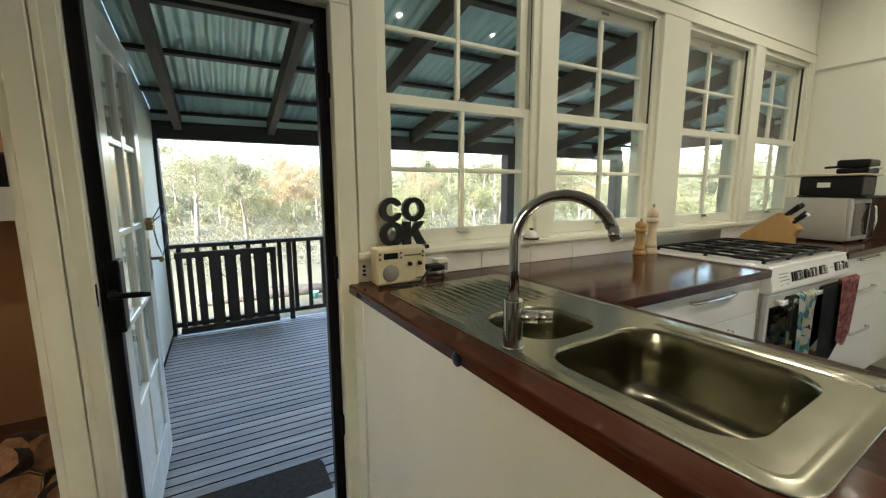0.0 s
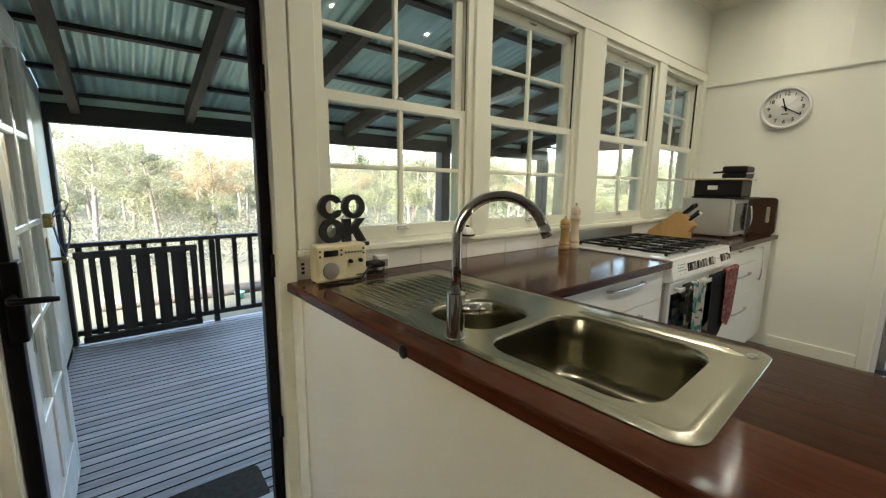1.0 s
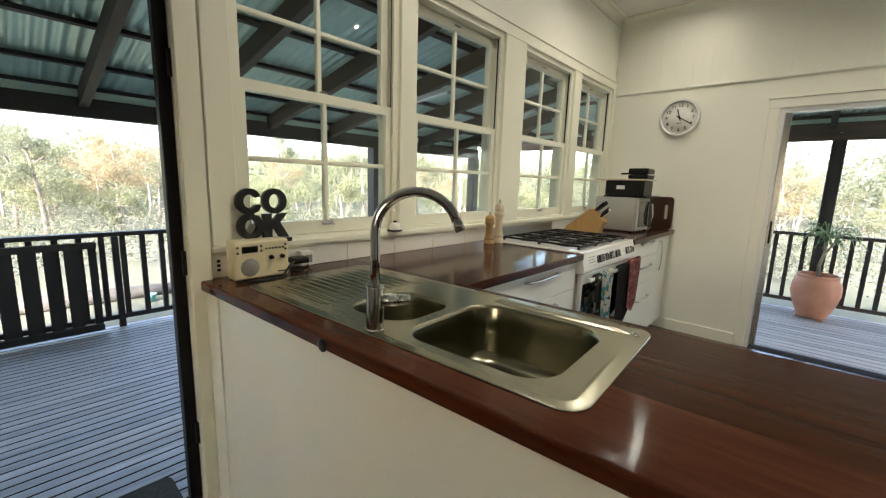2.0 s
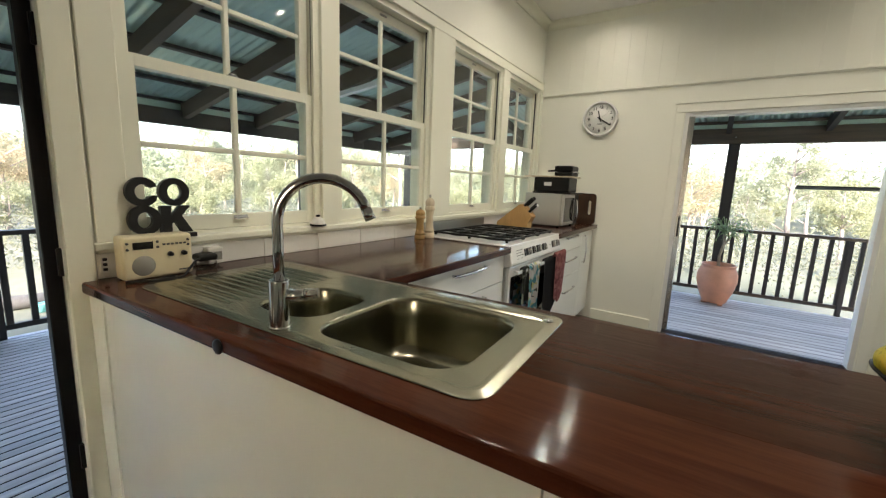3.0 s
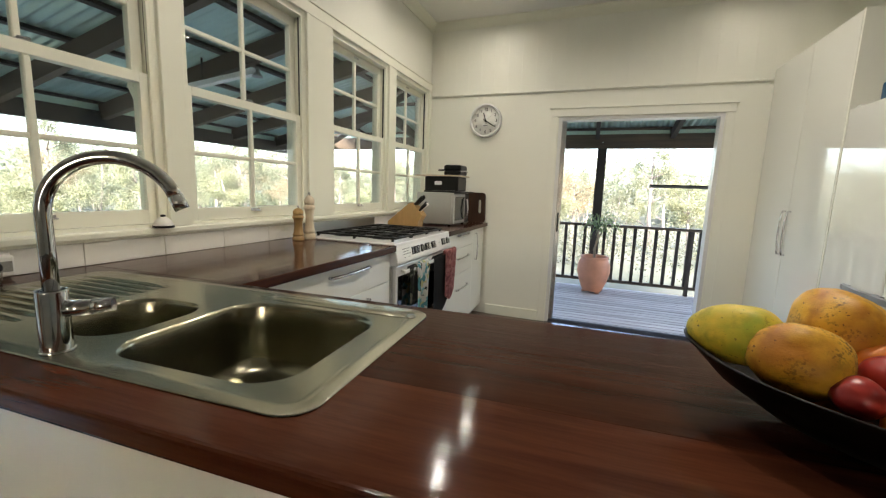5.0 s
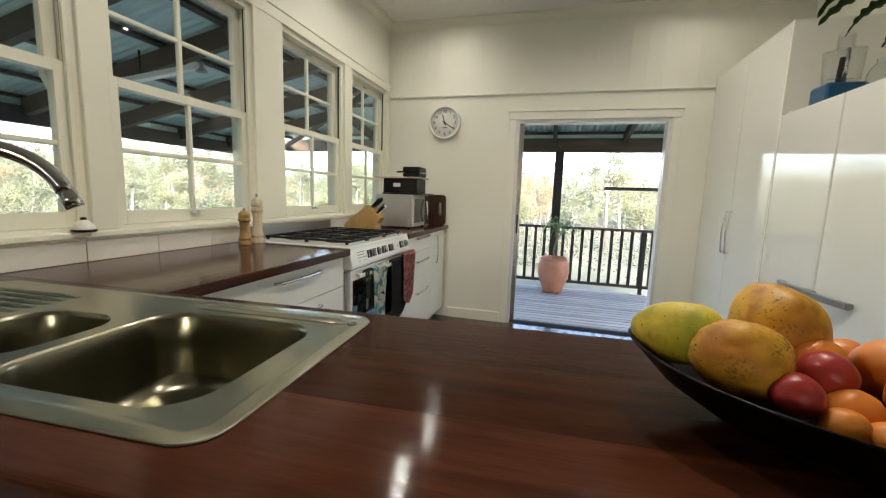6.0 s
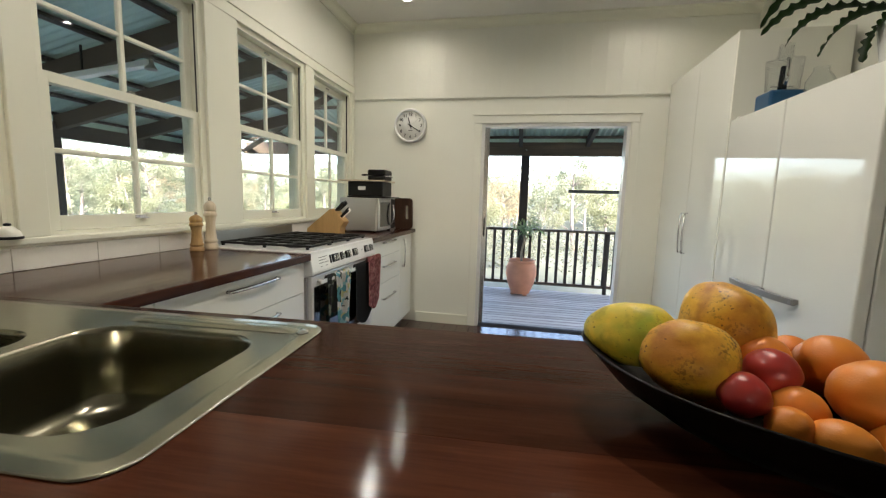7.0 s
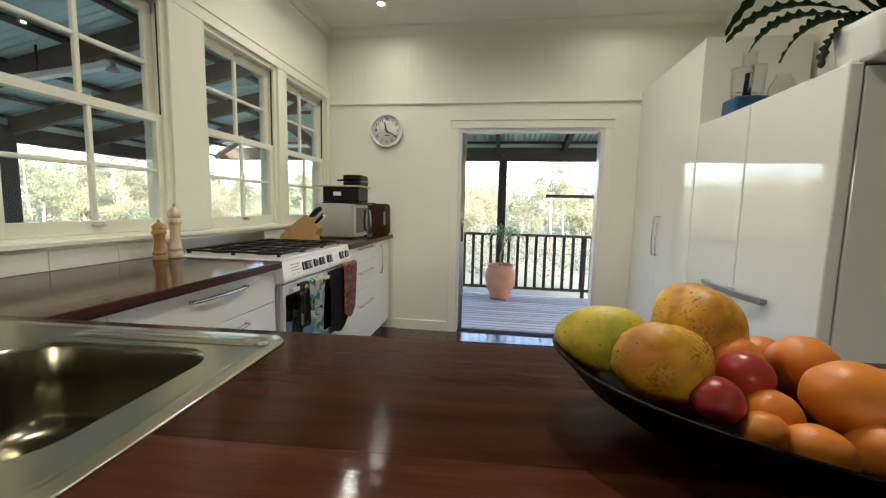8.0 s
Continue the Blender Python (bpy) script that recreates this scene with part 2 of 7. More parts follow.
def solid(name, bm, mat, label, category, group="", kind="", smooth=False):
    """A thing that is one mesh; its origin lies at its base."""
    lo = [min(v.co[i] for v in bm.verts) for i in range(3)]
    hi = [max(v.co[i] for v in bm.verts) for i in range(3)]
    at = Vector(((lo[0] + hi[0]) / 2, (lo[1] + hi[1]) / 2, lo[2]))
    bmesh.ops.translate(bm, verts=bm.verts, vec=-at)
    ob = new(name, mesh_from(name, bm, mat, smooth))
    ob.location = at
    return tagged(ob, label, category, group, kind)


def structure(name, bm, mat, label, category):
    return tagged(new(name, mesh_from(name, bm, mat)), label, category, "", "structure")

# ---- the room ----
XE, YS, WT = 6.0, -4.6, 0.13
HEAD, SILL = 2.275, 1.035
WINDOWS = [(0.125, 0.945), (1.045, 1.865), (2.125, 2.925), (3.055, 3.815)]
OPENINGS = [(-2.35, -0.915, FLOOR, 2.1), (-0.79, -0.05, FLOOR, 1.94)] + [(a, b, SILL, HEAD) for a, b in WINDOWS]
D2 = (1.36, 2.74, FLOOR, 1.98)


def wall_x(bm, x0, x1, y0, y1, openings):
    """A wall along y from x0 to x1, with openings (y0, y1, z0, z1) through it."""
    at = y0
    for a, b, c, d in sorted(openings):
        if a > at:
            box(bm, x0, x1, at, a, FLOOR, CEIL)
        if c > FLOOR:
            box(bm, x0, x1, a, b, FLOOR, c)
        box(bm, x0, x1, a, b, d, CEIL)
        at = b
    box(bm, x0, x1, at, y1, FLOOR, CEIL)
    return bm


structure("wall_west", wall_x(bmesh.new(), -WT, 0.0, YS, YC + WT, OPENINGS), WALL, "cream painted wall with four sash windows and a door", "wall")
bm = bmesh.new()
box(bm, 0.0, D2[0], YC, YC + WT, FLOOR, CEIL)
box(bm, D2[0], D2[1], YC, YC + WT, D2[3], CEIL)
box(bm, D2[1], XE, YC, YC + WT, FLOOR, CEIL)
wall_north = structure("wall_north", bm, WALL, "cream painted wall with a wide doorway to the deck", "wall")
structure("wall_east", boxed(XE, XE + WT, YS, YC + WT, FLOOR, CEIL), WALL, "plain cream wall closing the room", "wall")
bm = bmesh.new()
BACK = ((1.7, 2.7),)                    # plain daylight opening far behind
x = -3.2
for a, b in BACK:
    box(bm, x, a, YS - WT, YS, FLOOR, CEIL)
    box(bm, a, b, YS - WT, YS, FLOOR, 0.9)
    box(bm, a, b, YS - WT, YS, 2.0, CEIL)
    x = b
box(bm, x, XE + WT, YS - WT, YS, FLOOR, CEIL)
structure("wall_south", bm, WALL, "plain cream wall closing the room", "wall")
bm = boxed(-0.005, XE + WT, YS, YC + WT, FLOOR - 0.12, FLOOR)
box(bm, -3.2, -0.005, YS, -0.935, FLOOR - 0.12, FLOOR)
structure("floor", bm, FLOORING, "dark polished timber floor", "floor")
bm = bmesh.new()
box(bm, -3.2, 0.0, YS - WT, -0.93, CEIL, CEIL + 0.1)
box(bm, 0.0, XE + WT, YS - WT, YC + WT, CEIL, CEIL + 0.1)
structure("ceiling", bm, CEILING, "white painted ceiling with recessed lamps", "ceiling")
# unseen slab, added so that no direct sun enters the opening behind
bm = boxed(-1.0, XE + 1.0, YS - WT - 2.8, YS - WT - 0.002, 2.25, 2.32)
structure("south_verandah_roof", bm, DARK_X, "unseen slab added to keep sun out of the south opening", "roof")
structure("wall_behind_fridges", boxed(3.70, 3.80, 1.10, YC - 0.002, FLOOR, CEIL), WALL, "cream painted wall behind the pantry and fridges", "wall")
# side room behind the doorway in the west wall
TAN = material("tan wall face", (0.52, 0.27, 0.13), 0.5, spread=0.05, scale=3, fine=60, bump=0.1)
structure("wall_side_room", boxed(-3.2, -WT, -0.985, -0.932, FLOOR, CEIL), WALL, "cream outer wall of the side room", "wall")
structure("wall_side_room_end", boxed(-1.75, -1.62, YS, -0.9855, FLOOR, CEIL), TAN, "tan wall at the end of the side room", "wall")


def cove(bm, p0, p1, inward, size=0.075):
    """A concave cornice from p0 to p1 at the ceiling, leaning out by the unit vector inward."""
    n = 6
    prof = [(0.0, -size), (0.012, -size)] + [(size * (1 - math.cos(radians(a))) * 0.75 + 0.012, -size + size * 0.82 * math.sin(radians(a))) for a in range(15, 91, 15)] + [(size, -0.006), (size, 0.0), (0.0, 0.0)]
    rings = []
    for p in (p0, p1):
        rings.append([bm.verts.new((p[0] + inward[0] * a, p[1] + inward[1] * a, CEIL + b)) for a, b in prof])
    for i in range(len(prof) - 1):
        bm.faces.new([rings[0][i], rings[0][i + 1], rings[1][i + 1], rings[1][i]])
    bm.faces.new(rings[0])
    bm.faces.new(rings[1][::-1])


bm = bmesh.new()
cove(bm, (0.0, YC), (XE, YC), (0, -1))
cove(bm, (0.0, YS), (0.0, YC), (1, 0))
cove(bm, (XE, YS), (XE, YC), (-1, 0))
structure("cornice", bm, TRIM, "white coved cornice along the ceiling", "cornice")
bm = bmesh.new()
box(bm, 0.003, 3.045, YC - 0.014, YC, 2.215, 2.222, 0.002, 1)
box(bm, 0.003, 3.045, YC - 0.021, YC, 2.2225, 2.240, 0.004, 2)
structure("picture_rail", bm, WALL, "cream picture rail across the board wall", "trim")
bm = bmesh.new()
box(bm, 0.72, D2[0] - 0.078, YC - 0.018, YC, FLOOR, FLOOR + 0.11, 0.004)
box(bm, D2[1] + 0.078, 3.045, YC - 0.018, YC, FLOOR, FLOOR + 0.11, 0.004)
box(bm, 0.0, 0.018, YS, -2.45, FLOOR, FLOOR + 0.11, 0.004)
structure("baseboard", bm, TRIM, "cream painted skirting board along the walls", "trim")


def sash_window(n, y0, y1):
    w = thing("window_%d" % n, (0, (y0 + y1) / 2, SILL), "white timber double-hung sash window with eight panes", "window", "kitchen windows", "structure")
    bm = bmesh.new()                                                       # jamb lining
    box(bm, -WT - 0.01, -0.003, y0, y0 + 0.018, SILL, HEAD)
    box(bm, -WT - 0.01, -0.003, y1 - 0.018, y1, SILL, HEAD)
    box(bm, -WT - 0.01, -0.003, y0 + 0.018, y1 - 0.018, HEAD - 0.03, HEAD)
    box(bm, -0.020, -0.004, y0 + 0.018, y0 + 0.032, SILL + 0.01, HEAD - 0.03)     # staff beads
    box(bm, -0.020, -0.004, y1 - 0.032, y1 - 0.018, SILL + 0.01, HEAD - 0.03)
    part("window_frame", bm, TRIM, w)
    bm = bmesh.new()
    box(bm, -WT - 0.03, -0.003, y0 + 0.018, y1 - 0.018, SILL, SILL + 0.012)
    part("window_sill", bm, TRIM, w)
    a, b = y0 + 0.020, y1 - 0.020
    mid = (a + b) / 2
    for name, x0, x1, z0, z1, low, top in (("lower_sash", -0.058, -0.023, SILL + 0.014, 1.665, 0.058, 0.040), ("upper_sash", -0.098, -0.063, 1.630, HEAD - 0.034, 0.040, 0.052)):
        bm = bmesh.new()
        st = 0.044
        box(bm, x0, x1, a, a + st, z0, z1, 0.002, 1)
        box(bm, x0, x1, b - st, b, z0, z1, 0.002, 1)
        box(bm, x0 + 0.0005, x1 - 0.0005, a + st, b - st, z0, z0 + low)
        box(bm, x0 + 0.0005, x1 - 0.0005, a + st, b - st, z1 - top, z1)
        gz0, gz1 = z0 + low, z1 - top
        gm = (gz0 + gz1) / 2
        box(bm, x0 + 0.006, x1 - 0.004, mid - 0.011, mid + 0.011, gz0, gz1, 0.004, 1)
        box(bm, x0 + 0.007, x1 - 0.005, a + st, mid - 0.011, gm - 0.010, gm + 0.010, 0.004, 1)
        box(bm, x0 + 0.007, x1 - 0.005, mid + 0.011, b - st, gm - 0.010, gm + 0.010, 0.004, 1)
        if name == "upper_sash":                                          # curved horns under the meeting rail
            for s0, s1, dy in ((a, a + st, 1), (b - st, b, -1)):
                pts = [(s0, z0), (s1, z0), (s1, z0 - 0.03), ((s0 + s1) / 2 - dy * 0.012, z0 - 0.07), (s0 if dy > 0 else s1, z0 - 0.085), (s0, z0 - 0.03)]
                if dy > 0:
                    pts = [(s0, z0), (s1, z0), (s1, z0 - 0.02), (s0 + 0.02, z0 - 0.075), (s0, z0 - 0.085)]
                else:
                    pts = [(s1, z0), (s0, z0), (s0, z0 - 0.02), (s1 - 0.02, z0 - 0.075), (s1, z0 - 0.085)]
                lo = [bm.verts.new((x0, p, q)) for p, q in pts]
                hi = [bm.verts.new((x1, p, q)) for p, q in pts]
                bm.faces.new(lo)
                bm.faces.new(hi[::-1])
                for i in range(len(pts)):
                    j = (i + 1) % len(pts)
                    bm.faces.new([lo[i], hi[i], hi[j], lo[j]])
        sash = part(name, bm, TRIM, w)
        xg = (x0 + x1) / 2
        for p0, p1 in ((a + st, mid - 0.011), (mid + 0.011, b - st)):
            for q0, q1 in ((gz0, gm - 0.010), (gm + 0.010, gz1)):
                pane = part("pane", boxed(xg - 0.0015, xg + 0.0015, p0, p1, q0, q1), GLASS, sash)
                pane.visible_shadow = False
        if name == "lower_sash":
            bm = bmesh.new()                                              # finger lift on the bottom rail
            box(bm, x1, x1 + 0.004, mid - 0.030, mid + 0.030, z0 + 0.035, z0 + 0.052)
            box(bm, x1 + 0.004, x1 + 0.020, mid - 0.030, mid + 0.030, z0 + 0.035, z0 + 0.041, 0.002, 1)
            part("sash_lift", bm, SATIN, sash, "worn metal finger lift")
        else:
            bm = bmesh.new()
            box(bm, x1, x1 + 0.010, mid - 0.028, mid + 0.028, z1 - 0.030, z1 - 0.018, 0.002, 1)
            part("sash_lift", bm, SATIN, sash, "worn metal finger lift")
    # thin dark strip on the jamb, standing for the shade in the sash gap
    part("sash_channel", boxed(-0.040, -0.022, y1 - 0.0215, y1 - 0.0185, 1.668, HEAD - 0.032), GAP, w, "dark strip standing for the shaded channel beside the sash")
    lock = bmesh.new()
    box(lock, -0.050, -0.030, mid - 0.022, mid + 0.022, 1.665, 1.672, 0.002, 1)
    tube([(-0.04, mid - 0.012, 1.676), (-0.04, mid + 0.020, 1.679)], 0.0045, 8, lock)
    part("catch", lock, SATIN, w, "small metal sash catch")
    return w


for i, (a, b) in enumerate(WINDOWS):
    sash_window(i + 1, a, b)

# casings, caps and sill boards on the room side
bm = bmesh.new()
for a, b in ((0.030, 0.125), (0.945, 1.045), (1.865, 2.125), (2.925, 3.055), (3.815, 3.882)):
    box(bm, 0.0, 0.019, a, b, SILL - 0.002, HEAD, 0.003, 1)
structure("window_casing", bm, TRIM, "white painted casing boards between the windows", "trim")
bm = bmesh.new()
box(bm, 0.0, 0.019, 0.030, 3.882, HEAD + 0.0005, HEAD + 0.070, 0.002, 1)
box(bm, 0.0, 0.026, 0.022, 3.888, HEAD + 0.0705, HEAD + 0.084, 0.004, 2)
structure("window_head_trim", bm, TRIM, "white window head board with a thin capping bead", "trim")
bm = bmesh.new()
for a, b in ((0.022, 3.89),):
    box(bm, 0.0, 0.026, a, b, SILL - 0.030, SILL - 0.0025, 0.006, 2)
    box(bm, 0.0, 0.016, a + 0.01, b - 0.01, 0.997, SILL - 0.0305)
structure("window_stool", bm, TRIM, "white sill boards under the sash windows", "trim")

# architraves of both doors
bm = bmesh.new()
box(bm, 0.0, 0.020, -0.050, 0.022, FLOOR, 1.94, 0.003, 1)
box(bm, 0.0, 0.020, -0.850, -0.790, FLOOR, 1.94, 0.003, 1)
box(bm, 0.0, 0.020, -0.850, 0.022, 1.9405, 2.035, 0.003, 1)
box(bm, 0.0, 0.034, -0.850, 0.032, 2.0355, 2.055, 0.004, 1)
box(bm, 0.0, 0.028, -0.915, -0.8505, FLOOR, 2.10, 0.003, 1)
box(bm, 0.020, 0.027, -0.846, -0.826, FLOOR, 1.94, 0.003, 1)
structure("door_casing", bm, TRIM, "cream moulded casing round the verandah door", "trim")
bm = bmesh.new()
box(bm, D2[0] - 0.075, D2[0] - 0.004, YC - 0.014, YC, FLOOR, D2[3], 0.004, 2)
box(bm, D2[1] + 0.004, D2[1] + 0.075, YC - 0.014, YC, FLOOR, D2[3], 0.004, 2)
box(bm, D2[0] - 0.075, D2[1] + 0.075, YC - 0.014, YC, D2[3] + 0.0005, D2[3] + 0.075, 0.004, 2)
box(bm, D2[0] - 0.090, D2[1] + 0.090, YC - 0.024, YC, D2[3] + 0.0755, D2[3] + 0.088, 0.004, 2)
structure("doorway_casing", bm, WALL, "cream casing round the wide deck doorway", "trim")

# aluminium sliding door frame in the deck doorway; its leaf stands slid into the wall
ALU = material("white powder-coated aluminium", (0.74, 0.74, 0.72), 0.3, spread=0.02, scale=9, fine=200, bump=0.03)
d = thing("door_2", ((D2[0] + D2[1]) / 2, YC + 0.06, FLOOR), "wide sliding deck door standing open in white aluminium frame", "door", "", "structure")
part("jamb", boxed(D2[0], D2[0] + 0.03, YC + 0.003, YC + WT - 0.003, FLOOR, D2[3]), ALU, d)
part("jamb", boxed(D2[1] - 0.03, D2[1], YC + 0.003, YC + WT - 0.003, FLOOR, D2[3]), ALU, d)
part("head_track", boxed(D2[0] + 0.03, D2[1] - 0.03, YC + 0.003, YC + WT - 0.003, D2[3] - 0.03, D2[3]), ALU, d)
bm = bmesh.new()
box(bm, D2[0] + 0.03, D2[1] - 0.03, YC - 0.01, YC + WT + 0.03, FLOOR, FLOOR + 0.006)
for k in range(3):
    box(bm, D2[0] + 0.03, D2[1] - 0.03, YC + 0.02 + 0.035 * k, YC + 0.024 + 0.035 * k, FLOOR + 0.006, FLOOR + 0.018)
ALU_SILL = material("dark worn aluminium sill", (0.07, 0.07, 0.075), 0.55, 0.4, spread=0.15, scale=12, fine=200, bump=0.1)
part("bottom_track", bm, ALU_SILL, d, "grooved aluminium sill track")
leaf = part("leaf_stile", boxed(D2[0] + 0.030, D2[0] + 0.075, YC + 0.055, YC + 0.090, FLOOR + 0.02, D2[3] - 0.03, 0.003, 1), SATIN, d, "bare metal edge of the open sliding leaf")
bm = bmesh.new()
tube([(D2[0] + 0.055, YC + 0.052, 0.86), (D2[0] + 0.055, YC + 0.030, 0.87), (D2[0] + 0.055, YC + 0.030, 1.04), (D2[0] + 0.055, YC + 0.052, 1.05)], 0.007, 8, bm)
part("handle", bm, BLACK, leaf)

# black security screen frame in the verandah door
s = thing("security_door", (-0.05, -0.42, FLOOR), "black metal security screen door frame with lever lock", "door", "", "structure")
part("stile", boxed(-0.075, -0.030, -0.788, -0.748, FLOOR, 1.935, 0.003, 1), BLACK_METAL, s)
part("stile", boxed(-0.075, -0.030, -0.092, -0.052, FLOOR, 1.935, 0.003, 1), BLACK_METAL, s)
part("top_rail", boxed(-0.074, -0.031, -0.748, -0.092, 1.888, 1.934, 0.003, 1), BLACK_METAL, s)
part("threshold", boxed(-WT - 0.02, -0.0, -0.788, -0.052, FLOOR - 0.01, FLOOR + 0.012, 0.003, 1), ALU, s, "pale aluminium threshold strip")
lockbox = part("lock_box", boxed(-0.082, -0.020, -0.772, -0.732, 0.83, 1.065, 0.006, 2), BLACK_METAL, s)
bm = bmesh.new()
tube([(-0.020, -0.752, 0.965), (0.030, -0.752, 0.965), (0.038, -0.745, 0.965), (0.038, -0.675, 0.962), (0.036, -0.652, 0.960)], [0.010, 0.010, 0.010, 0.009, 0.007], 10, bm)
part("lever", bm, BLACK_METAL, lockbox)
part("cylinder", lathe([(0.0, 0.0), (0.011, 0.0), (0.011, 0.006), (0.0, 0.006)], 16, at=(-0.752, 0.88, 0.0)), SATIN, lockbox, "round keyed lock cylinder").data.transform(Matrix(((0, 0, 1, 0), (1, 0, 0, 0), (0, 1, 0, 0), (0, 0, 0, 1))))
for z in (0.25, 0.93, 1.62):
    part("hinge", boxed(-0.034, -0.016, -0.062, -0.040, z, z + 0.09, 0.003, 1), BLACK_METAL, s)
part("strike", boxed(-0.006, 0.012, -0.797, -0.789, 0.93, 1.0, 0.001, 1), SATIN, s, "bright metal strike plate")

# white glazed door, open outwards at a right angle
DOOR_W = material("white gloss door paint", (0.78, 0.78, 0.76), 0.22, spread=0.03, scale=7, fine=90, bump=0.12)
d = thing("door_1", (-0.13, -0.78, DECK + 0.04), "white glazed timber door standing open onto the deck", "door", "", "structure")
DX0, DX1, DY0, DY1, DZ0, DZ1 = -0.875, -0.135, -0.798, -0.760, -0.075, 1.905
st = 0.105
part("stile", boxed(DX0, DX0 + st, DY0, DY1, DZ0, DZ1, 0.003, 1), DOOR_W, d)
part("stile", boxed(DX1 - st, DX1, DY0, DY1, DZ0, DZ1, 0.003, 1), DOOR_W, d)
rails = [(DZ0, DZ0 + 0.19), (DZ1 - 0.11, DZ1)]
for q0, q1 in rails:
    part("rail", boxed(DX0 + st, DX1 - st, DY0 + 0.001, DY1 - 0.001, q0, q1, 0.002, 1), DOOR_W, d)
rows, low, high = 5, DZ0 + 0.19, DZ1 - 0.11
xm = (DX0 + DX1) / 2
bm = bmesh.new()
box(bm, xm - 0.014, xm + 0.014, DY0 + 0.004, DY1 - 0.004, low, high, 0.004, 1)
for r in range(1, rows):
    zz = low + (high - low) * r / rows
    box(bm, DX0 + st, xm - 0.014, DY0 + 0.005, DY1 - 0.005, zz - 0.013, zz + 0.013, 0.004, 1)
    box(bm, xm + 0.014, DX1 - st, DY0 + 0.005, DY1 - 0.005, zz - 0.013, zz + 0.013, 0.004, 1)
part("glazing_bar", bm, DOOR_W, d)
for r in range(rows):
    q0, q1 = low + (high - low) * r / rows + 0.013 * (r > 0), low + (high - low) * (r + 1) / rows - 0.013 * (r < rows - 1)
    for p0, p1 in ((DX0 + st, xm - 0.014), (xm + 0.014, DX1 - st)):
        if r == 0:
            part("panel", boxed(p0, p1, -0.784, -0.774, q0, q1, 0.002, 1), DOOR_W, d)
        else:
            part("pane", boxed(p0, p1, -0.7805, -0.7775, q0, q1), GLASS, d).visible_shadow = False
bm = bmesh.new()
box(bm, DX0 + 0.030, DX0 + 0.066, DY1, DY1 + 0.004, 0.85, 1.05, 0.002, 1)
tube([(DX0 + 0.048, DY1 + 0.004, 0.95), (DX0 + 0.048, DY1 + 0.05, 0.95), (DX0 + 0.060, DY1 + 0.055, 0.95), (DX0 + 0.150, DY1 + 0.055, 0.952)], 0.008, 10, bm)
BRASS = material("worn brass", (0.45, 0.33, 0.14), 0.28, 1.0, spread=0.1, scale=30, fine=200, bump=0.05)
h = part("door_handle", bm, BRASS, d, "brass lever handle on a long plate")
part("door_handle", boxed(DX0 - 0.003, DX0, DY0 + 0.006, DY1 - 0.006, 0.86, 1.02), BRASS, d, "brass edge plate of the lock")
part("night_latch", boxed(DX0 + 0.012, DX0 + 0.080, DY1, DY1 + 0.028, 1.09, 1.15, 0.005, 2), BRASS, d, "brass night latch case")

# ---- ceiling lamps ----
LENS = glow_material("lamp lens", (1.0, 0.90, 0.72), 16.0)
WHITE_METAL = material("white enamelled metal", (0.80, 0.80, 0.78), 0.3, spread=0.02, scale=9, fine=200, bump=0.03)


def downlight(x, y, watts, spread=100):
    t = thing("downlight", (x, y, CEIL - 0.012), "round white recessed downlight, switched on; five of eight are added fill", "ceiling light", "ceiling downlights")
    part("ring", lathe([(0.026, 0.012), (0.026, 0.006), (0.044, 0.0), (0.050, 0.003), (0.051, 0.012)], 28, at=(x, y, CEIL - 0.012)), WHITE_METAL, t)
    part("lens", lathe([(0.0, 0.004), (0.025, 0.004), (0.025, 0.010), (0.0, 0.010)], 24, at=(x, y, CEIL - 0.012)), LENS, t, "glowing warm lens")
    data = bpy.data.lights.new("downlight_lamp", "AREA")
    data.shape, data.size, data.energy, data.color, data.spread = "DISK", 0.05, watts, LAMP_COLOUR, radians(spread)
    lamp = new("downlight_lamp", data)
    lamp.location = (x, y, CEIL - 0.016)
    return t


# place, share of the usual watts; after the first three, lamps added as fill
for x, y, share in ((0.71, 3.40, 0.32), (0.71, 2.60, 0.85), (2.80, 3.38, 0.25), (2.10, 2.30, 1.35), (2.10, 1.20, 1.7), (0.71, 0.75, 0.95), (3.60, -0.70, 0.3), (-0.6, -2.2, 1.0)):
    downlight(x, y, LAMP_WATTS * share, 156)

# daylight through the openings behind
for a, b in BACK:
    data = bpy.data.lights.new("window_daylight", "AREA")
    data.shape, data.size, data.size_y, data.energy, data.color = "RECTANGLE", b - a, 1.1, DAY_WATTS, (1.0, 0.97, 0.90)
    lamp = new("window_daylight", data)
    lamp.matrix_world = look(((a + b) / 2, YS + 0.01, 1.45), ((a + b) / 2, 0.0, 1.2))

# ---- peninsula with sink ----
PEN_TURN, PEN_PIVOT = radians(3.0), Vector((0.97, 0.03, 0.0))     # the peninsula stands slightly off square


def turn_with_peninsula(ob):
    """Swings a finished top-level thing with the peninsula about its pivot."""
    ob.location = PEN_PIVOT + Matrix.Rotation(PEN_TURN, 3, "Z") @ (ob.location - PEN_PIVOT)
    ob.rotation_euler.z += PEN_TURN


def pen_back(x):
    """Where the back edge of the turned peninsula lies at x."""
    return PEN_PIVOT.y + 0.66 / math.cos(PEN_TURN) + (x - PEN_PIVOT.x) * math.tan(PEN_TURN)


bt = thing("peninsula_benchtop", (1.3, 0.36, BENCH - 0.04), "glossy red-brown timber benchtop of long jointed boards", "benchtop")
PX1 = 2.75


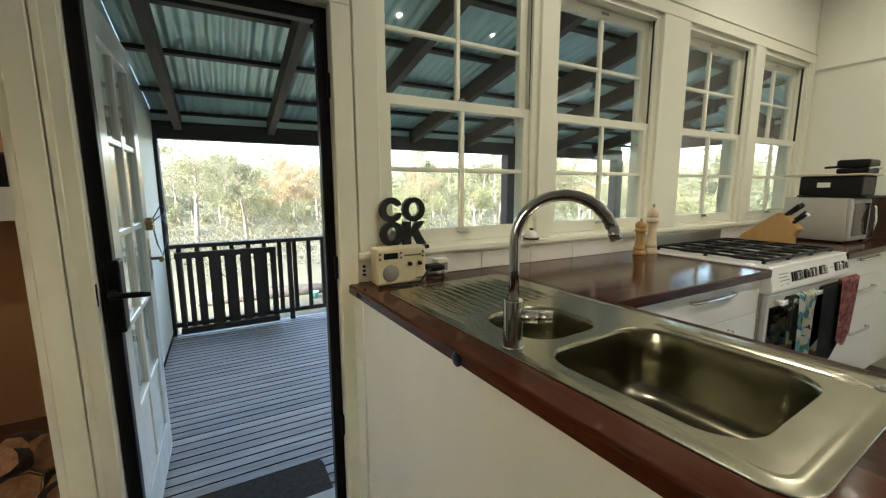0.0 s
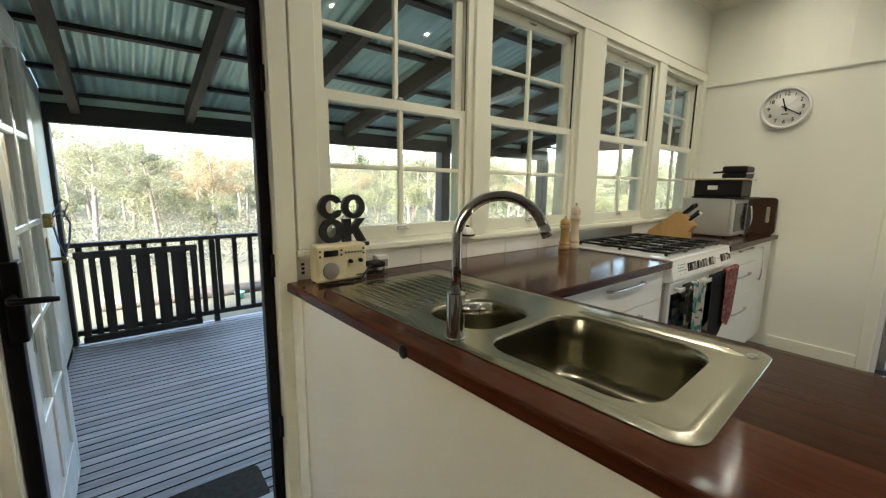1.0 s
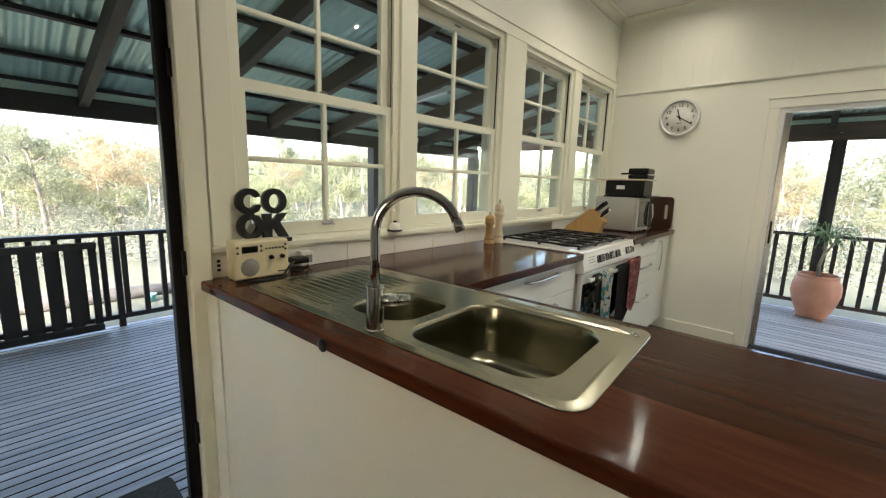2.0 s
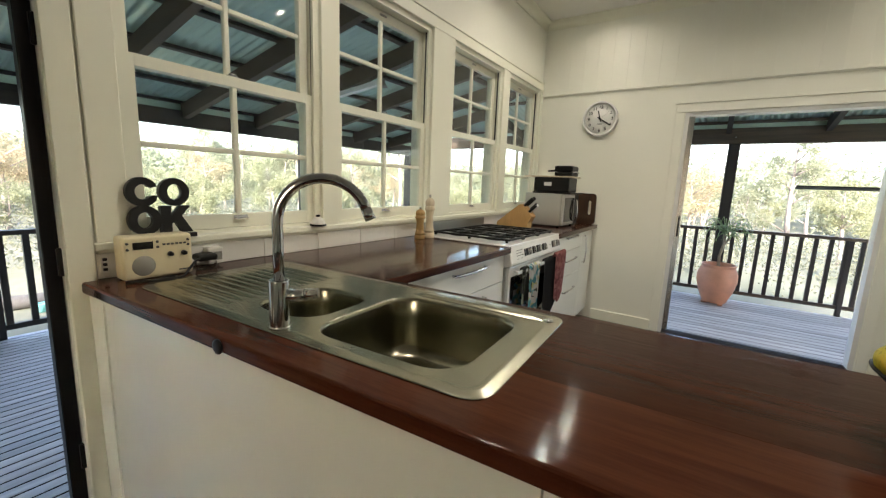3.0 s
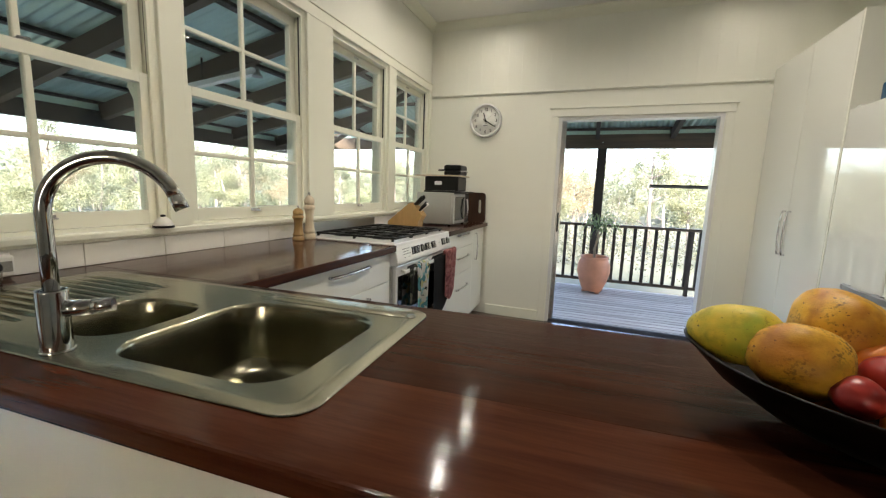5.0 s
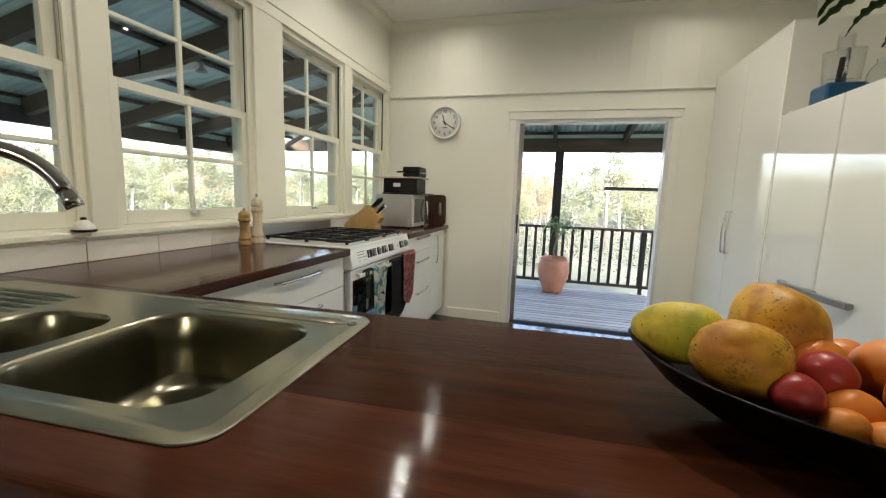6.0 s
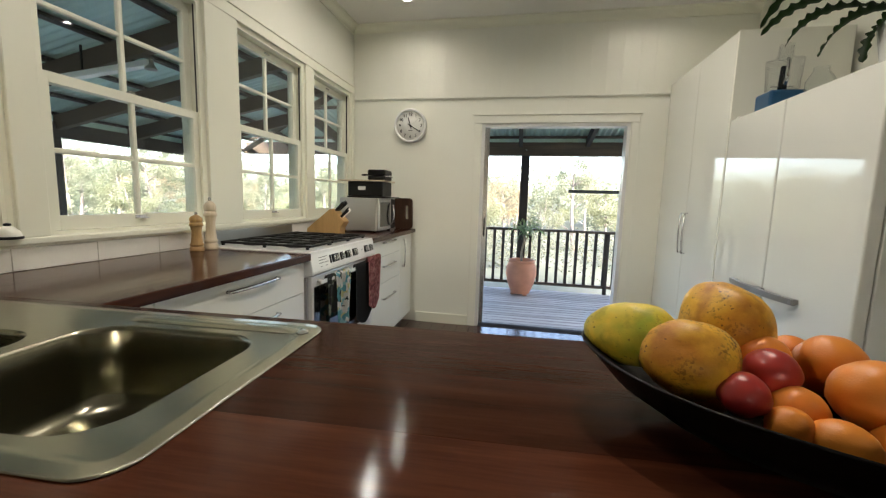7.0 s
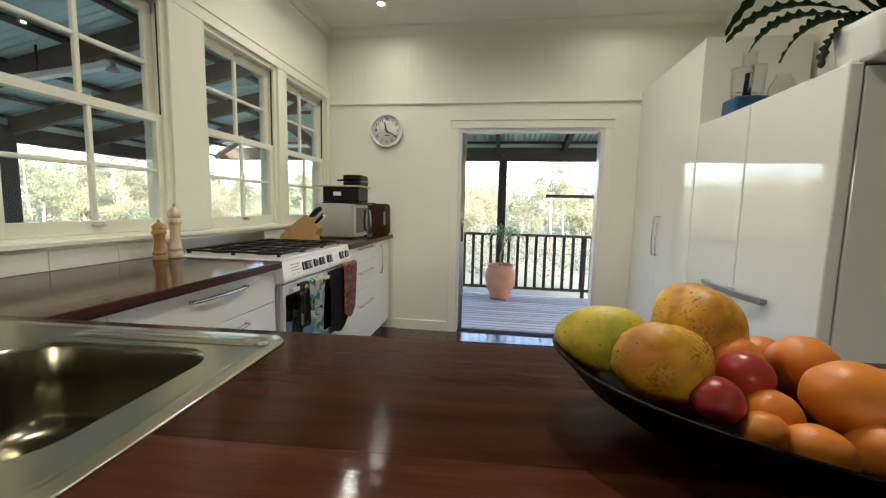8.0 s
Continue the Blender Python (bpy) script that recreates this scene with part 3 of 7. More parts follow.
def board(pts, name="board", bevel=0.003, mat=JARRAH, parent=bt, front=""):
    b = prism(pts, BENCH - 0.038, BENCH)
    ys = [p[1] for p in pts]
    xs = [p[0] for p in pts]
    edge = [e for e in b.edges if e.calc_length() > 0.3 and (front == "y" and all(abs(v.co.y - min(ys)) < 1e-4 for v in e.verts) or front == "x" and all(abs(v.co.x - max(xs)) < 1e-4 for v in e.verts))]
    if edge:
        bmesh.ops.bevel(b, geom=edge, offset=bevel, segments=3, affect="EDGES", profile=0.5)
    return part(name, b, mat, parent)


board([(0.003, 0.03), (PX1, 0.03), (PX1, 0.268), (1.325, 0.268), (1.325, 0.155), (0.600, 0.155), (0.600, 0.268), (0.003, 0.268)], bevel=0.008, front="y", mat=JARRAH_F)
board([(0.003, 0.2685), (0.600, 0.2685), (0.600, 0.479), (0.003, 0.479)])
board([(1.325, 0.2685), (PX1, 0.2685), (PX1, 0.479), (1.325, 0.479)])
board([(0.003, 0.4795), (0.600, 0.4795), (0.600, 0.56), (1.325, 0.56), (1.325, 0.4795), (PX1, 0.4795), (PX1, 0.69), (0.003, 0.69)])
pen = thing("peninsula_cabinet", (1.3, 0.37, FLOOR), "white gloss panelled back of the kitchen peninsula", "cabinet")
part("back_panel", boxed(0.115, 1.52, 0.052, 0.068, FLOOR, BENCH - 0.040, 0.001, 1), LAMINATE, pen)
part("back_panel", boxed(1.523, PX1 - 0.03, 0.052, 0.068, FLOOR, BENCH - 0.040, 0.001, 1), LAMINATE, pen)
part("filler", boxed(0.003, 0.112, 0.046, 0.066, FLOOR, BENCH - 0.040, 0.001, 1), LAMINATE, pen)
part("front_panel", boxed(0.70, PX1 - 0.03, 0.645, 0.663, FLOOR + 0.10, BENCH - 0.040, 0.001, 1), LAMINATE, pen)
part("end_panel", boxed(PX1 - 0.029, PX1 - 0.012, 0.052, 0.663, FLOOR, BENCH - 0.040, 0.001, 1), LAMINATE, pen)
part("kickboard", boxed(0.70, PX1 - 0.03, 0.60, 0.615, FLOOR, FLOOR + 0.10), LAMINATE, pen)

bm = lathe([(0.0, 0.0), (0.017, 0.0), (0.018, 0.002), (0.017, 0.005), (0.010, 0.007), (0.0, 0.007)], 24)
bm.transform(Matrix.Translation((0.785, 0.0295, 0.888)) @ Matrix.Rotation(radians(90), 4, "X"))
bumper = solid("bumper", bm, BLACK, "round black rubber bumper on the benchtop edge", "bumper", smooth=True)

# sink
SX0, SX1, SY0, SY1, SZ = 0.165, 1.378, 0.110, 0.656, BENCH + 0.0015
sink = thing("sink", (0.76, 0.38, BENCH), "stainless steel double-bowl sink with ribbed drainer, set in timber", "sink")


def loop(bm, pts, z):
    return [bm.verts.new((x, y, z)) for x, y in pts]


def bridge(bm, a, b, smooth=True):
    n = len(a)
    for i in range(n):
        j = (i + 1) % n
        bm.faces.new([a[i], a[j], b[j], b[i]]).smooth = smooth


def edges_of(bm, lp):
    return [bm.edges.get((lp[i], lp[(i + 1) % len(lp)])) or bm.edges.new((lp[i], lp[(i + 1) % len(lp)])) for i in range(len(lp))]


BIG, SMALL = (0.885, 1.290, 0.165, 0.548), (0.600, 0.848, 0.205, 0.468)
bm = bmesh.new()
prev = None
for off, z, r in ((0.0, 0.0, 0.055), (0.0008, 0.0016, 0.054), (0.003, 0.0023, 0.052), (0.016, 0.0025, 0.040), (0.020, 0.0037, 0.037), (0.031, 0.0037, 0.030), (0.036, 0.003, 0.028)):
    lp = loop(bm, rounded_rect(SX0 + off, SX1 - off, SY0 + off, SY1 - off, r, 8), SZ + z)
    if prev:
        bridge(bm, prev, lp)
    prev = lp
es = edges_of(bm, prev)
for (x0, x1, y0, y1), r in ((BIG, 0.085), (SMALL, 0.085)):
    es += edges_of(bm, loop(bm, rounded_rect(x0, x1, y0, y1, r, 8), SZ + 0.003))
bmesh.ops.triangle_fill(bm, edges=es, use_beauty=True)
rim = part("rim", bm, STEEL, sink)


def bowl_mesh(x0, x1, y0, y1, r, depth, waste):
    bm = bmesh.new()
    prev = None
    for off, z, rr in ((0.0, 0.003, r), (0.003, 0.000, r), (0.006, -0.008, r), (0.010, -depth * 0.55, r), (0.014, -depth * 0.80, r), (0.024, -depth * 0.93, r), (0.045, -depth * 0.99, r), (0.075, -depth, r * 0.8)):
        lp = loop(bm, rounded_rect(x0 + off, x1 - off, y0 + off, y1 - off, max(0.03, rr - off * 0.6), 8), SZ + z)
        if prev:
            bridge(bm, prev, lp)
        prev = lp
    wl_ = [bm.verts.new((waste[0] + 0.042 * math.cos(a), waste[1] + 0.042 * math.sin(a), SZ - depth - 0.004)) for a in (2 * math.pi * i / len(prev) + math.pi / 4 - math.pi / 4 for i in range(len(prev)))]
    bridge(bm, prev, wl_)
    bm.faces.new(wl_)
    return bm


bb = part("large_bowl", bowl_mesh(*BIG, 0.085, 0.175, (1.085, 0.36)), STEEL_BOWL, sink, "deep square basin with rounded corners")
sb = part("small_bowl", bowl_mesh(*SMALL, 0.085, 0.13, (0.724, 0.336)), STEEL_BOWL, sink, "small shallow basin")
for px, py, dz, par in ((1.085, 0.36, 0.175, bb), (0.724, 0.336, 0.13, sb)):
    part("waste", lathe([(0.0, -0.004), (0.010, 0.001), (0.022, -0.002), (0.036, -0.001), (0.043, 0.002), (0.045, -0.004)], 24, at=(px, py, SZ - dz)), CHROME, par, "round chrome waste")
DR = SZ + 0.003
for k in range(12):
    y = 0.185 + 0.034 * k
    x0 = 0.215 + 0.02 * ((k % 2) == 0)
    bm = bmesh.new()
    n = 10
    rows_ = []
    for i in range(n + 1):
        x = x0 + (0.565 - x0) * i / n
        h = 0.0060 * math.sin(math.pi * min(1, i / 2.0, (n - i) / 2.0) / 2)
        rows_.append([bm.verts.new((x, y + dy, DR + 0.0004 + h * f)) for dy, f in ((-0.010, 0.0), (-0.005, 0.75), (0.0, 1.0), (0.005, 0.75), (0.010, 0.0))])
    for a, b in zip(rows_, rows_[1:]):
        for i in range(4):
            bm.faces.new([a[i], a[i + 1], b[i + 1], b[i]]).smooth = True
    part("drainer_rib", bm, STEEL, sink)
bm = bmesh.new()
rows_ = []
for i in range(25):
    x = 0.915 + 0.415 * i / 24
    h = 0.0058 * min(1.0, i / 2.0, (24 - i) / 2.0)
    rows_.append([bm.verts.new((x, 0.596 + dy, DR + 0.0004 + h * f)) for dy, f in ((-0.020, 0.0), (-0.014, 0.8), (-0.007, 1.0), (0.007, 1.0), (0.014, 0.8), (0.020, 0.0))])
for a, b in zip(rows_, rows_[1:]):
    for i in range(5):
        bm.faces.new([a[i], a[i + 1], b[i + 1], b[i]]).smooth = True
part("ledge", bm, STEEL, sink, "raised pressed ledge behind the large basin")
part("overflow_knob", lathe([(0.0, 0.0), (0.013, 0.0), (0.013, 0.002), (0.009, 0.005), (0.0, 0.0055)], 18, at=(1.345, 0.590, DR)), CHROME, sink, "small chrome plug knob")

# mixer tap
TX, TY = 0.828, 0.145
tap = thing("mixer_tap", (TX, TY, DR), "tall chrome gooseneck mixer tap with side lever", "tap")
part("body", lathe([(0.0, 0.0), (0.0258, 0.0), (0.0262, 0.0004), (0.0262, 0.0030), (0.0258, 0.0034), (0.0240, 0.0036), (0.0236, 0.0040), (0.0235, 0.0048), (0.0235, 0.1125), (0.0234, 0.1135), (0.0228, 0.1146), (0.0218, 0.1150), (0.0205, 0.1150), (0.0, 0.1150)], 32, at=(TX, TY, DR)), CHROME, tap)
ux, uy = 0.80, 0.60
neck = [(TX, TY, DR + 0.110), (TX, TY, 1.10)]
R = 0.104
for i in range(21):
    a = radians(180 - i * 8.0)
    d_ = R * (1 + math.cos(a))
    neck.append((TX + ux * d_, TY + uy * d_, 1.166 + R * math.sin(a)))
end = Vector(neck[-1])
dirn = (end - Vector(neck[-2])).normalized()
part("spout", tube(neck, 0.0125, 20), CHROME, tap)
part("aerator", tube([end - dirn * 0.002, end + dirn * 0.026], 0.0130, 20), CHROME, tap)
lv = part("lever_base", tube([(TX + 0.014, TY + 0.010, DR + 0.078), (TX + 0.046, TY + 0.035, DR + 0.079)], 0.0150, 20), CHROME, tap)
part("lever", tube([(TX + 0.047, TY + 0.036, DR + 0.080), (TX + 0.072, TY + 0.055, DR + 0.083)], [0.0140, 0.0125], 18), CHROME, lv)

sink.location.x += 0.022
tap.location.x += 0.018
for ob in (bt, pen, bumper, sink, tap):
    turn_with_peninsula(ob)

# ---- cabinets along the window wall ----
def bow_handle(a, b, out=(1, 0, 0), r=0.0075):
    """A bowed bar between two posts at a and b."""
    a, b, o = Vector(a), Vector(b), Vector(out)
    bm = bmesh.new()
    pts = []
    for i in range(13):
        t = i / 12
        pts.append(a.lerp(b, t) + o * (0.018 + 0.009 * math.sin(math.pi * t) ** 0.7))
    return tube([a - o * 0.001] + pts + [b - o * 0.001], r, 10, bm)


FX = 0.665
bt2 = thing("window_benchtop", (0.35, 1.2, BENCH - 0.04), "glossy red-brown timber benchtop under the windows", "benchtop")
for x0, x1 in ((0.003, 0.235), (0.2355, 0.470), (0.4705, 0.705)):
    board([(x0, pen_back(x0) + 0.002), (x1, pen_back(x1) + 0.002), (x1, 1.762), (x0, 1.762)], bevel=0.005, mat=JARRAH_Y, parent=bt2, front="x" if x1 > 0.7 else "")
bt3 = thing("end_benchtop", (0.35, 3.3, BENCH - 0.04), "short red-brown timber benchtop beside the cooker", "benchtop")
for x0, x1 in ((0.003, 0.350), (0.3505, 0.700)):
    board([(x0, 2.700), (x1, 2.700), (x1, YC - 0.004), (x0, YC - 0.004)], bevel=0.005, mat=JARRAH_Y, parent=bt3, front="x" if x1 > 0.6 else "")


def drawer_unit(name, y0, y1, fronts, label, handles=True, hy=None):
    t = thing(name, (0.33, (y0 + y1) / 2, FLOOR), label, "drawer unit", "base cabinets")
    part("carcass", boxed(0.01, FX - 0.022, y0, y1, FLOOR + 0.11, BENCH - 0.042), LAMINATE, t)
    part("kickboard", boxed(0.55, 0.565, y0, y1, FLOOR, FLOOR + 0.108), LAMINATE, t)
    for z0, z1, hz in fronts:
        f = part("drawer_front", boxed(FX - 0.019, FX, y0 + 0.0015, y1 - 0.0015, z0, z1, 0.0015, 1), LAMINATE, t)
        a, b = hy or (y0 + 0.3 * (y1 - y0), y1 - 0.3 * (y1 - y0))
        part("handle", bow_handle((FX, a, hz), (FX, b, hz)), SATIN, f, "bowed satin steel handle")
    return t


corner = thing("corner_cabinet", (0.33, 0.82, FLOOR), "plain white gloss corner cabinet panel", "cabinet", "base cabinets")
part("carcass", boxed(0.01, FX - 0.022, 0.70, 0.868, FLOOR + 0.11, BENCH - 0.042), LAMINATE, corner)
part("front", boxed(FX - 0.019, FX, 0.70, 0.868, FLOOR + 0.11, BENCH - 0.045, 0.0015, 1), LAMINATE, corner)
drawer_unit("drawer_unit", 0.870, 1.760, ((0.700, BENCH - 0.045, 0.825), (0.360, 0.697, 0.650), (FLOOR + 0.112, 0.357, 0.310)), "white gloss drawer unit with wide bowed handles", hy=(1.19, 1.51))
drawer_unit("drawer_unit", 2.705, 3.470, ((0.730, BENCH - 0.045, 0.845), (0.500, 0.727, 0.645), (FLOOR + 0.112, 0.497, 0.365)), "white gloss three-drawer unit beside the cooker", hy=(2.98, 3.30))
c = thing("end_cupboard", (0.33, 3.68, FLOOR), "narrow white gloss cupboard against the board wall", "cupboard", "base cabinets")
part("carcass", boxed(0.01, FX - 0.022, 3.472, YC - 0.005, FLOOR + 0.11, BENCH - 0.042), LAMINATE, c)
part("kickboard", boxed(0.55, 0.565, 3.472, YC - 0.005, FLOOR, FLOOR + 0.108), LAMINATE, c)
dd = part("door", boxed(FX - 0.019, FX, 3.4735, YC - 0.03, FLOOR + 0.112, BENCH - 0.045, 0.0015, 1), LAMINATE, c)
part("handle", bow_handle((FX, 3.56, 0.56), (FX, 3.56, 0.82)), SATIN, dd, "tall bowed satin steel handle")

# ---- cooker ----
HOB = material("white enamel", (0.80, 0.80, 0.78), 0.15, spread=0.02, scale=8, fine=80, bump=0.02)
OVEN_GLASS = material("dark oven glass", (0.012, 0.013, 0.014), 0.06, spread=0.2, scale=3, fine=20, bump=0.0, spec=0.8)
SATIN_DULL = material("dull brushed steel", (0.40, 0.40, 0.38), 0.42, 1.0, spread=0.08, scale=6, fine=200, bump=0.05, stretch=(3, 0.2, 3))
SY, EY = 1.770, 2.695
ck = thing("cooker", (0.34, (SY + EY) / 2, FLOOR), "white freestanding gas cooker with black trivets and towels hung on it", "cooker")
part("body", boxed(0.03, 0.655, SY, EY, FLOOR + 0.06, BENCH - 0.022, 0.003, 1), HOB, ck)
part("plinth", boxed(0.06, 0.60, SY + 0.02, EY - 0.02, FLOOR, FLOOR + 0.058), BLACK, ck)
part("side_trim", boxed(0.655, 0.672, SY, SY + 0.022, FLOOR + 0.06, 0.775, 0.002, 1), SATIN, ck, "bright metal edge strip")
part("hob_top", boxed(0.02, 0.690, SY - 0.001, EY + 0.001, BENCH - 0.022, BENCH + 0.006, 0.006, 2), HOB, ck)
up = bmesh.new()
box(up, 0.012, 0.030, SY + 0.03, EY - 0.02, BENCH + 0.006, BENCH + 0.085, 0.004, 1)
part("upstand", up, SATIN_DULL, ck, "low brushed steel upstand at the back")
bm = bmesh.new()                                                          # sloping control fascia
prof = [(0.655, BENCH - 0.024), (0.692, BENCH - 0.010), (0.712, 0.800), (0.705, 0.786), (0.655, 0.786)]
va = [bm.verts.new((x, SY, z)) for x, z in prof]
vb = [bm.verts.new((x, EY, z)) for x, z in prof]
bm.faces.new(va)
bm.faces.new(vb[::-1])
for i in range(5):
    j = (i + 1) % 5
    bm.faces.new([va[i], vb[i], vb[j], va[j]])
bmesh.ops.bevel(bm, geom=list(bm.edges), offset=0.004, segments=2, affect="EDGES")
fascia = part("fascia", bm, HOB, ck)
slope = Vector((0.712 - 0.692, 0, 0.800 - (BENCH - 0.010))).normalized()
fn = Vector((-slope.z, 0, slope.x))
fc = Vector((0.702, 0, 0.852))
for y, w in ((1.985, 0.006), (2.050, 0.044), (2.135, 0.018), (2.225, 0.036), (2.335, 0.036), (2.535, 0.036), (2.615, 0.016)):
    m = Matrix(((0, slope.x, fn.x, fc.x), (1, 0, 0, y), (0, slope.z, fn.z, fc.z), (0, 0, 0, 1)))
    bm = boxed(-w, w, -0.024, 0.024, 0.0, 0.006, 0.002, 1)
    bm.transform(m)
    part("knob_plate", bm, BLACK, fascia, "black knob plate")
    if w > 0.01:
        bm = boxed(-w * 0.62, w * 0.62, -0.017, 0.017, 0.0062, 0.012, 0.002, 1)
        box(bm, -0.0045, 0.0045, -0.019, 0.019, 0.0122, 0.024, 0.002, 1)
        bm.transform(m)
        part("knob", bm, SATIN, fascia, "silver cooker knob")
INK = material("printed grey marking", (0.05, 0.05, 0.05), 0.5, bump=0)
for k, (y, z0, ln) in enumerate(((1.85, 0.022, 0.10), (1.85, 0.006, 0.085), (1.85, -0.010, 0.11), (1.86, -0.030, 0.02), (1.92, -0.030, 0.02), (2.44, 0.0, 0.04))):
    p = fc - slope * z0 + fn * 0.0012
    q = fc - slope * (z0 + 0.0035) + fn * 0.0012
    bm = bmesh.new()
    bm.faces.new([bm.verts.new((p.x, y, p.z)), bm.verts.new((p.x, y + ln, p.z)), bm.verts.new((q.x, y + ln, q.z)), bm.verts.new((q.x, y, q.z))])
    part("marking", bm, INK, fascia, "small printed bar")
od = part("oven_door", boxed(0.657, 0.690, SY + 0.024, EY - 0.004, 0.250, 0.776, 0.006, 2), HOB, ck)
part("oven_window", boxed(0.690, 0.6935, SY + 0.045, EY - 0.06, 0.330, 0.715, 0.001, 1), OVEN_GLASS, od, "dark glass oven window")
bm = bmesh.new()
tube([(0.690, SY + 0.09, 0.745), (0.728, SY + 0.09, 0.745)], 0.008, 10, bm)
tube([(0.690, EY - 0.06, 0.745), (0.728, EY - 0.06, 0.745)], 0.008, 10, bm)
box(bm, 0.722, 0.738, SY + 0.05, EY - 0.02, 0.734, 0.757, 0.005, 2)
part("door_handle", bm, HOB, od, "white rail handle across the oven door")
part("bottom_drawer", boxed(0.657, 0.688, SY + 0.024, EY - 0.004, FLOOR + 0.075, 0.246, 0.005, 2), HOB, ck)
ht = BENCH + 0.006
for gy, gx0, gx1 in ((1.985, 0.08, 0.640), (2.252, 0.08, 0.640), (2.519, 0.08, 0.640)):
    bm = bmesh.new()
    w = 0.126
    for x in (gx0, (gx0 + gx1) / 2, gx1):
        box(bm, x - 0.009, x + 0.009, gy - w, gy + w, ht + 0.012, ht + 0.024, 0.002, 1)
    for y in (gy - w, gy + w):
        box(bm, gx0, gx1, y - 0.009, y + 0.009, ht + 0.0125, ht + 0.0245, 0.002, 1)
        for x in (gx0 + 0.01, gx1 - 0.01, (gx0 + gx1) / 2):
            box(bm, x - 0.007, x + 0.007, y - 0.007, y + 0.007, ht, ht + 0.014)
    for cx in ((gx0 * 3 + gx1) / 4, (gx0 + gx1 * 3) / 4):
        for sx, sy in ((1, 0), (-1, 0), (0, 1), (0, -1)):
            l0, l1 = 0.030, 0.126
            box(bm, *(sorted((cx + sx * l0, cx + sx * l1)) if sx else (cx - 0.008, cx + 0.008)), *(sorted((gy + sy * l0, gy + sy * l1)) if sy else (gy - 0.008, gy + 0.008)), ht + 0.014, ht + 0.026, 0.002, 1)
    part("trivet", bm, IRON, ck, "black cast iron pan support")
    for cx in ((gx0 * 3 + gx1) / 4, (gx0 + gx1 * 3) / 4):
        b = part("burner", lathe([(0.0, 0.0), (0.078, 0.0), (0.076, 0.003), (0.055, 0.005), (0.050, 0.008), (0.040, 0.012), (0.040, 0.018), (0.0, 0.018)], 24, at=(cx, gy, ht)), IRON, ck)
        part("burner_cap", lathe([(0.0, 0.018), (0.034, 0.018), (0.035, 0.022), (0.030, 0.026), (0.0, 0.027)], 24, at=(cx, gy, ht)), IRON, b)


def cloth(bm_name, y0, y1, drop, top, x, mat, label, category, folds=3.0, depth=0.012, lower=0.0):
    """A cloth hung over the oven rail: a wavy sheet with thickness, folded over the bar."""
    bm = bmesh.new()
    n, m = 14, 16
    grid = []
    for j in range(m + 1):
        v = j / m
        row = []
        for i in range(n + 1):
            u = i / n
            yy = y0 + (y1 - y0) * u
            wave = depth * math.sin(u * math.pi * folds + 0.6 * v) * (0.25 + 0.75 * v)
            zz = top - (drop + lower * math.sin(u * math.pi)) * v
            row.append(bm.verts.new((x + 0.006 + wave, yy + 0.008 * math.sin(v * 3 + u), zz)))
        grid.append(row)
    back = [bm.verts.new((x - 0.024, y0 + (y1 - y0) * i / n, top - 0.10)) for i in range(n + 1)]
    over = [bm.verts.new((x - 0.010, y0 + (y1 - y0) * i / n, top + 0.012)) for i in range(n + 1)]
    rows2 = [back, over] + grid
    for a, b in zip(rows2, rows2[1:]):
        for i in range(n):
            bm.faces.new([a[i], a[i + 1], b[i + 1], b[i]]).smooth = True
    bmesh.ops.solidify(bm, geom=list(bm.faces), thickness=0.004)
    return solid(bm_name, bm, mat, label, category, "cloths on the oven rail", smooth=True)


def print_material(name, colours, scale, rough=0.9):
    """A cloth with a printed pattern of colour blotches and a fine weave."""
    m = bpy.data.materials.new(name)
    m.use_nodes = True
    n, k = m.node_tree.nodes, m.node_tree.links
    b = n["Principled BSDF"]
    co = n.new("ShaderNodeTexCoord")
    vo = n.new("ShaderNodeTexVoronoi")
    vo.inputs["Scale"].default_value = scale
    no = n.new("ShaderNodeTexNoise")
    no.inputs["Scale"].default_value = scale * 0.7
    no.inputs["Detail"].default_value = 4
    mixv = n.new("ShaderNodeVectorMath")
    mixv.operation = "MULTIPLY_ADD"
    mixv.inputs[1].default_value = (0.06, 0.06, 0.06)
    k.new(co.outputs["Object"], no.inputs["Vector"])
    k.new(no.outputs["Color"], mixv.inputs[0])
    k.new(co.outputs["Object"], mixv.inputs[2])
    k.new(mixv.outputs[0], vo.inputs["Vector"])
    ramp = n.new("ShaderNodeValToRGB")
    ramp.color_ramp.interpolation = "CONSTANT"
    el = ramp.color_ramp.elements
    while len(el) < len(colours):
        el.new(0.5)
    for i, cc in enumerate(colours):
        el[i].position = i / len(colours)
        el[i].color = (*cc, 1)
    sep = n.new("ShaderNodeSeparateColor")
    k.new(vo.outputs["Color"], sep.inputs[0])
    k.new(sep.outputs[0], ramp.inputs[0])
    k.new(ramp.outputs[0], b.inputs["Base Color"])
    b.inputs["Roughness"].default_value = rough
    wv = n.new("ShaderNodeTexNoise")
    wv.inputs["Scale"].default_value = 900
    k.new(co.outputs["Object"], wv.inputs["Vector"])
    bp = n.new("ShaderNodeBump")
    bp.inputs["Strength"].default_value = 0.4
    bp.inputs["Distance"].default_value = 0.001
    k.new(wv.outputs[0], bp.inputs["Height"])
    k.new(bp.outputs[0], b.inputs["Normal"])
    return m


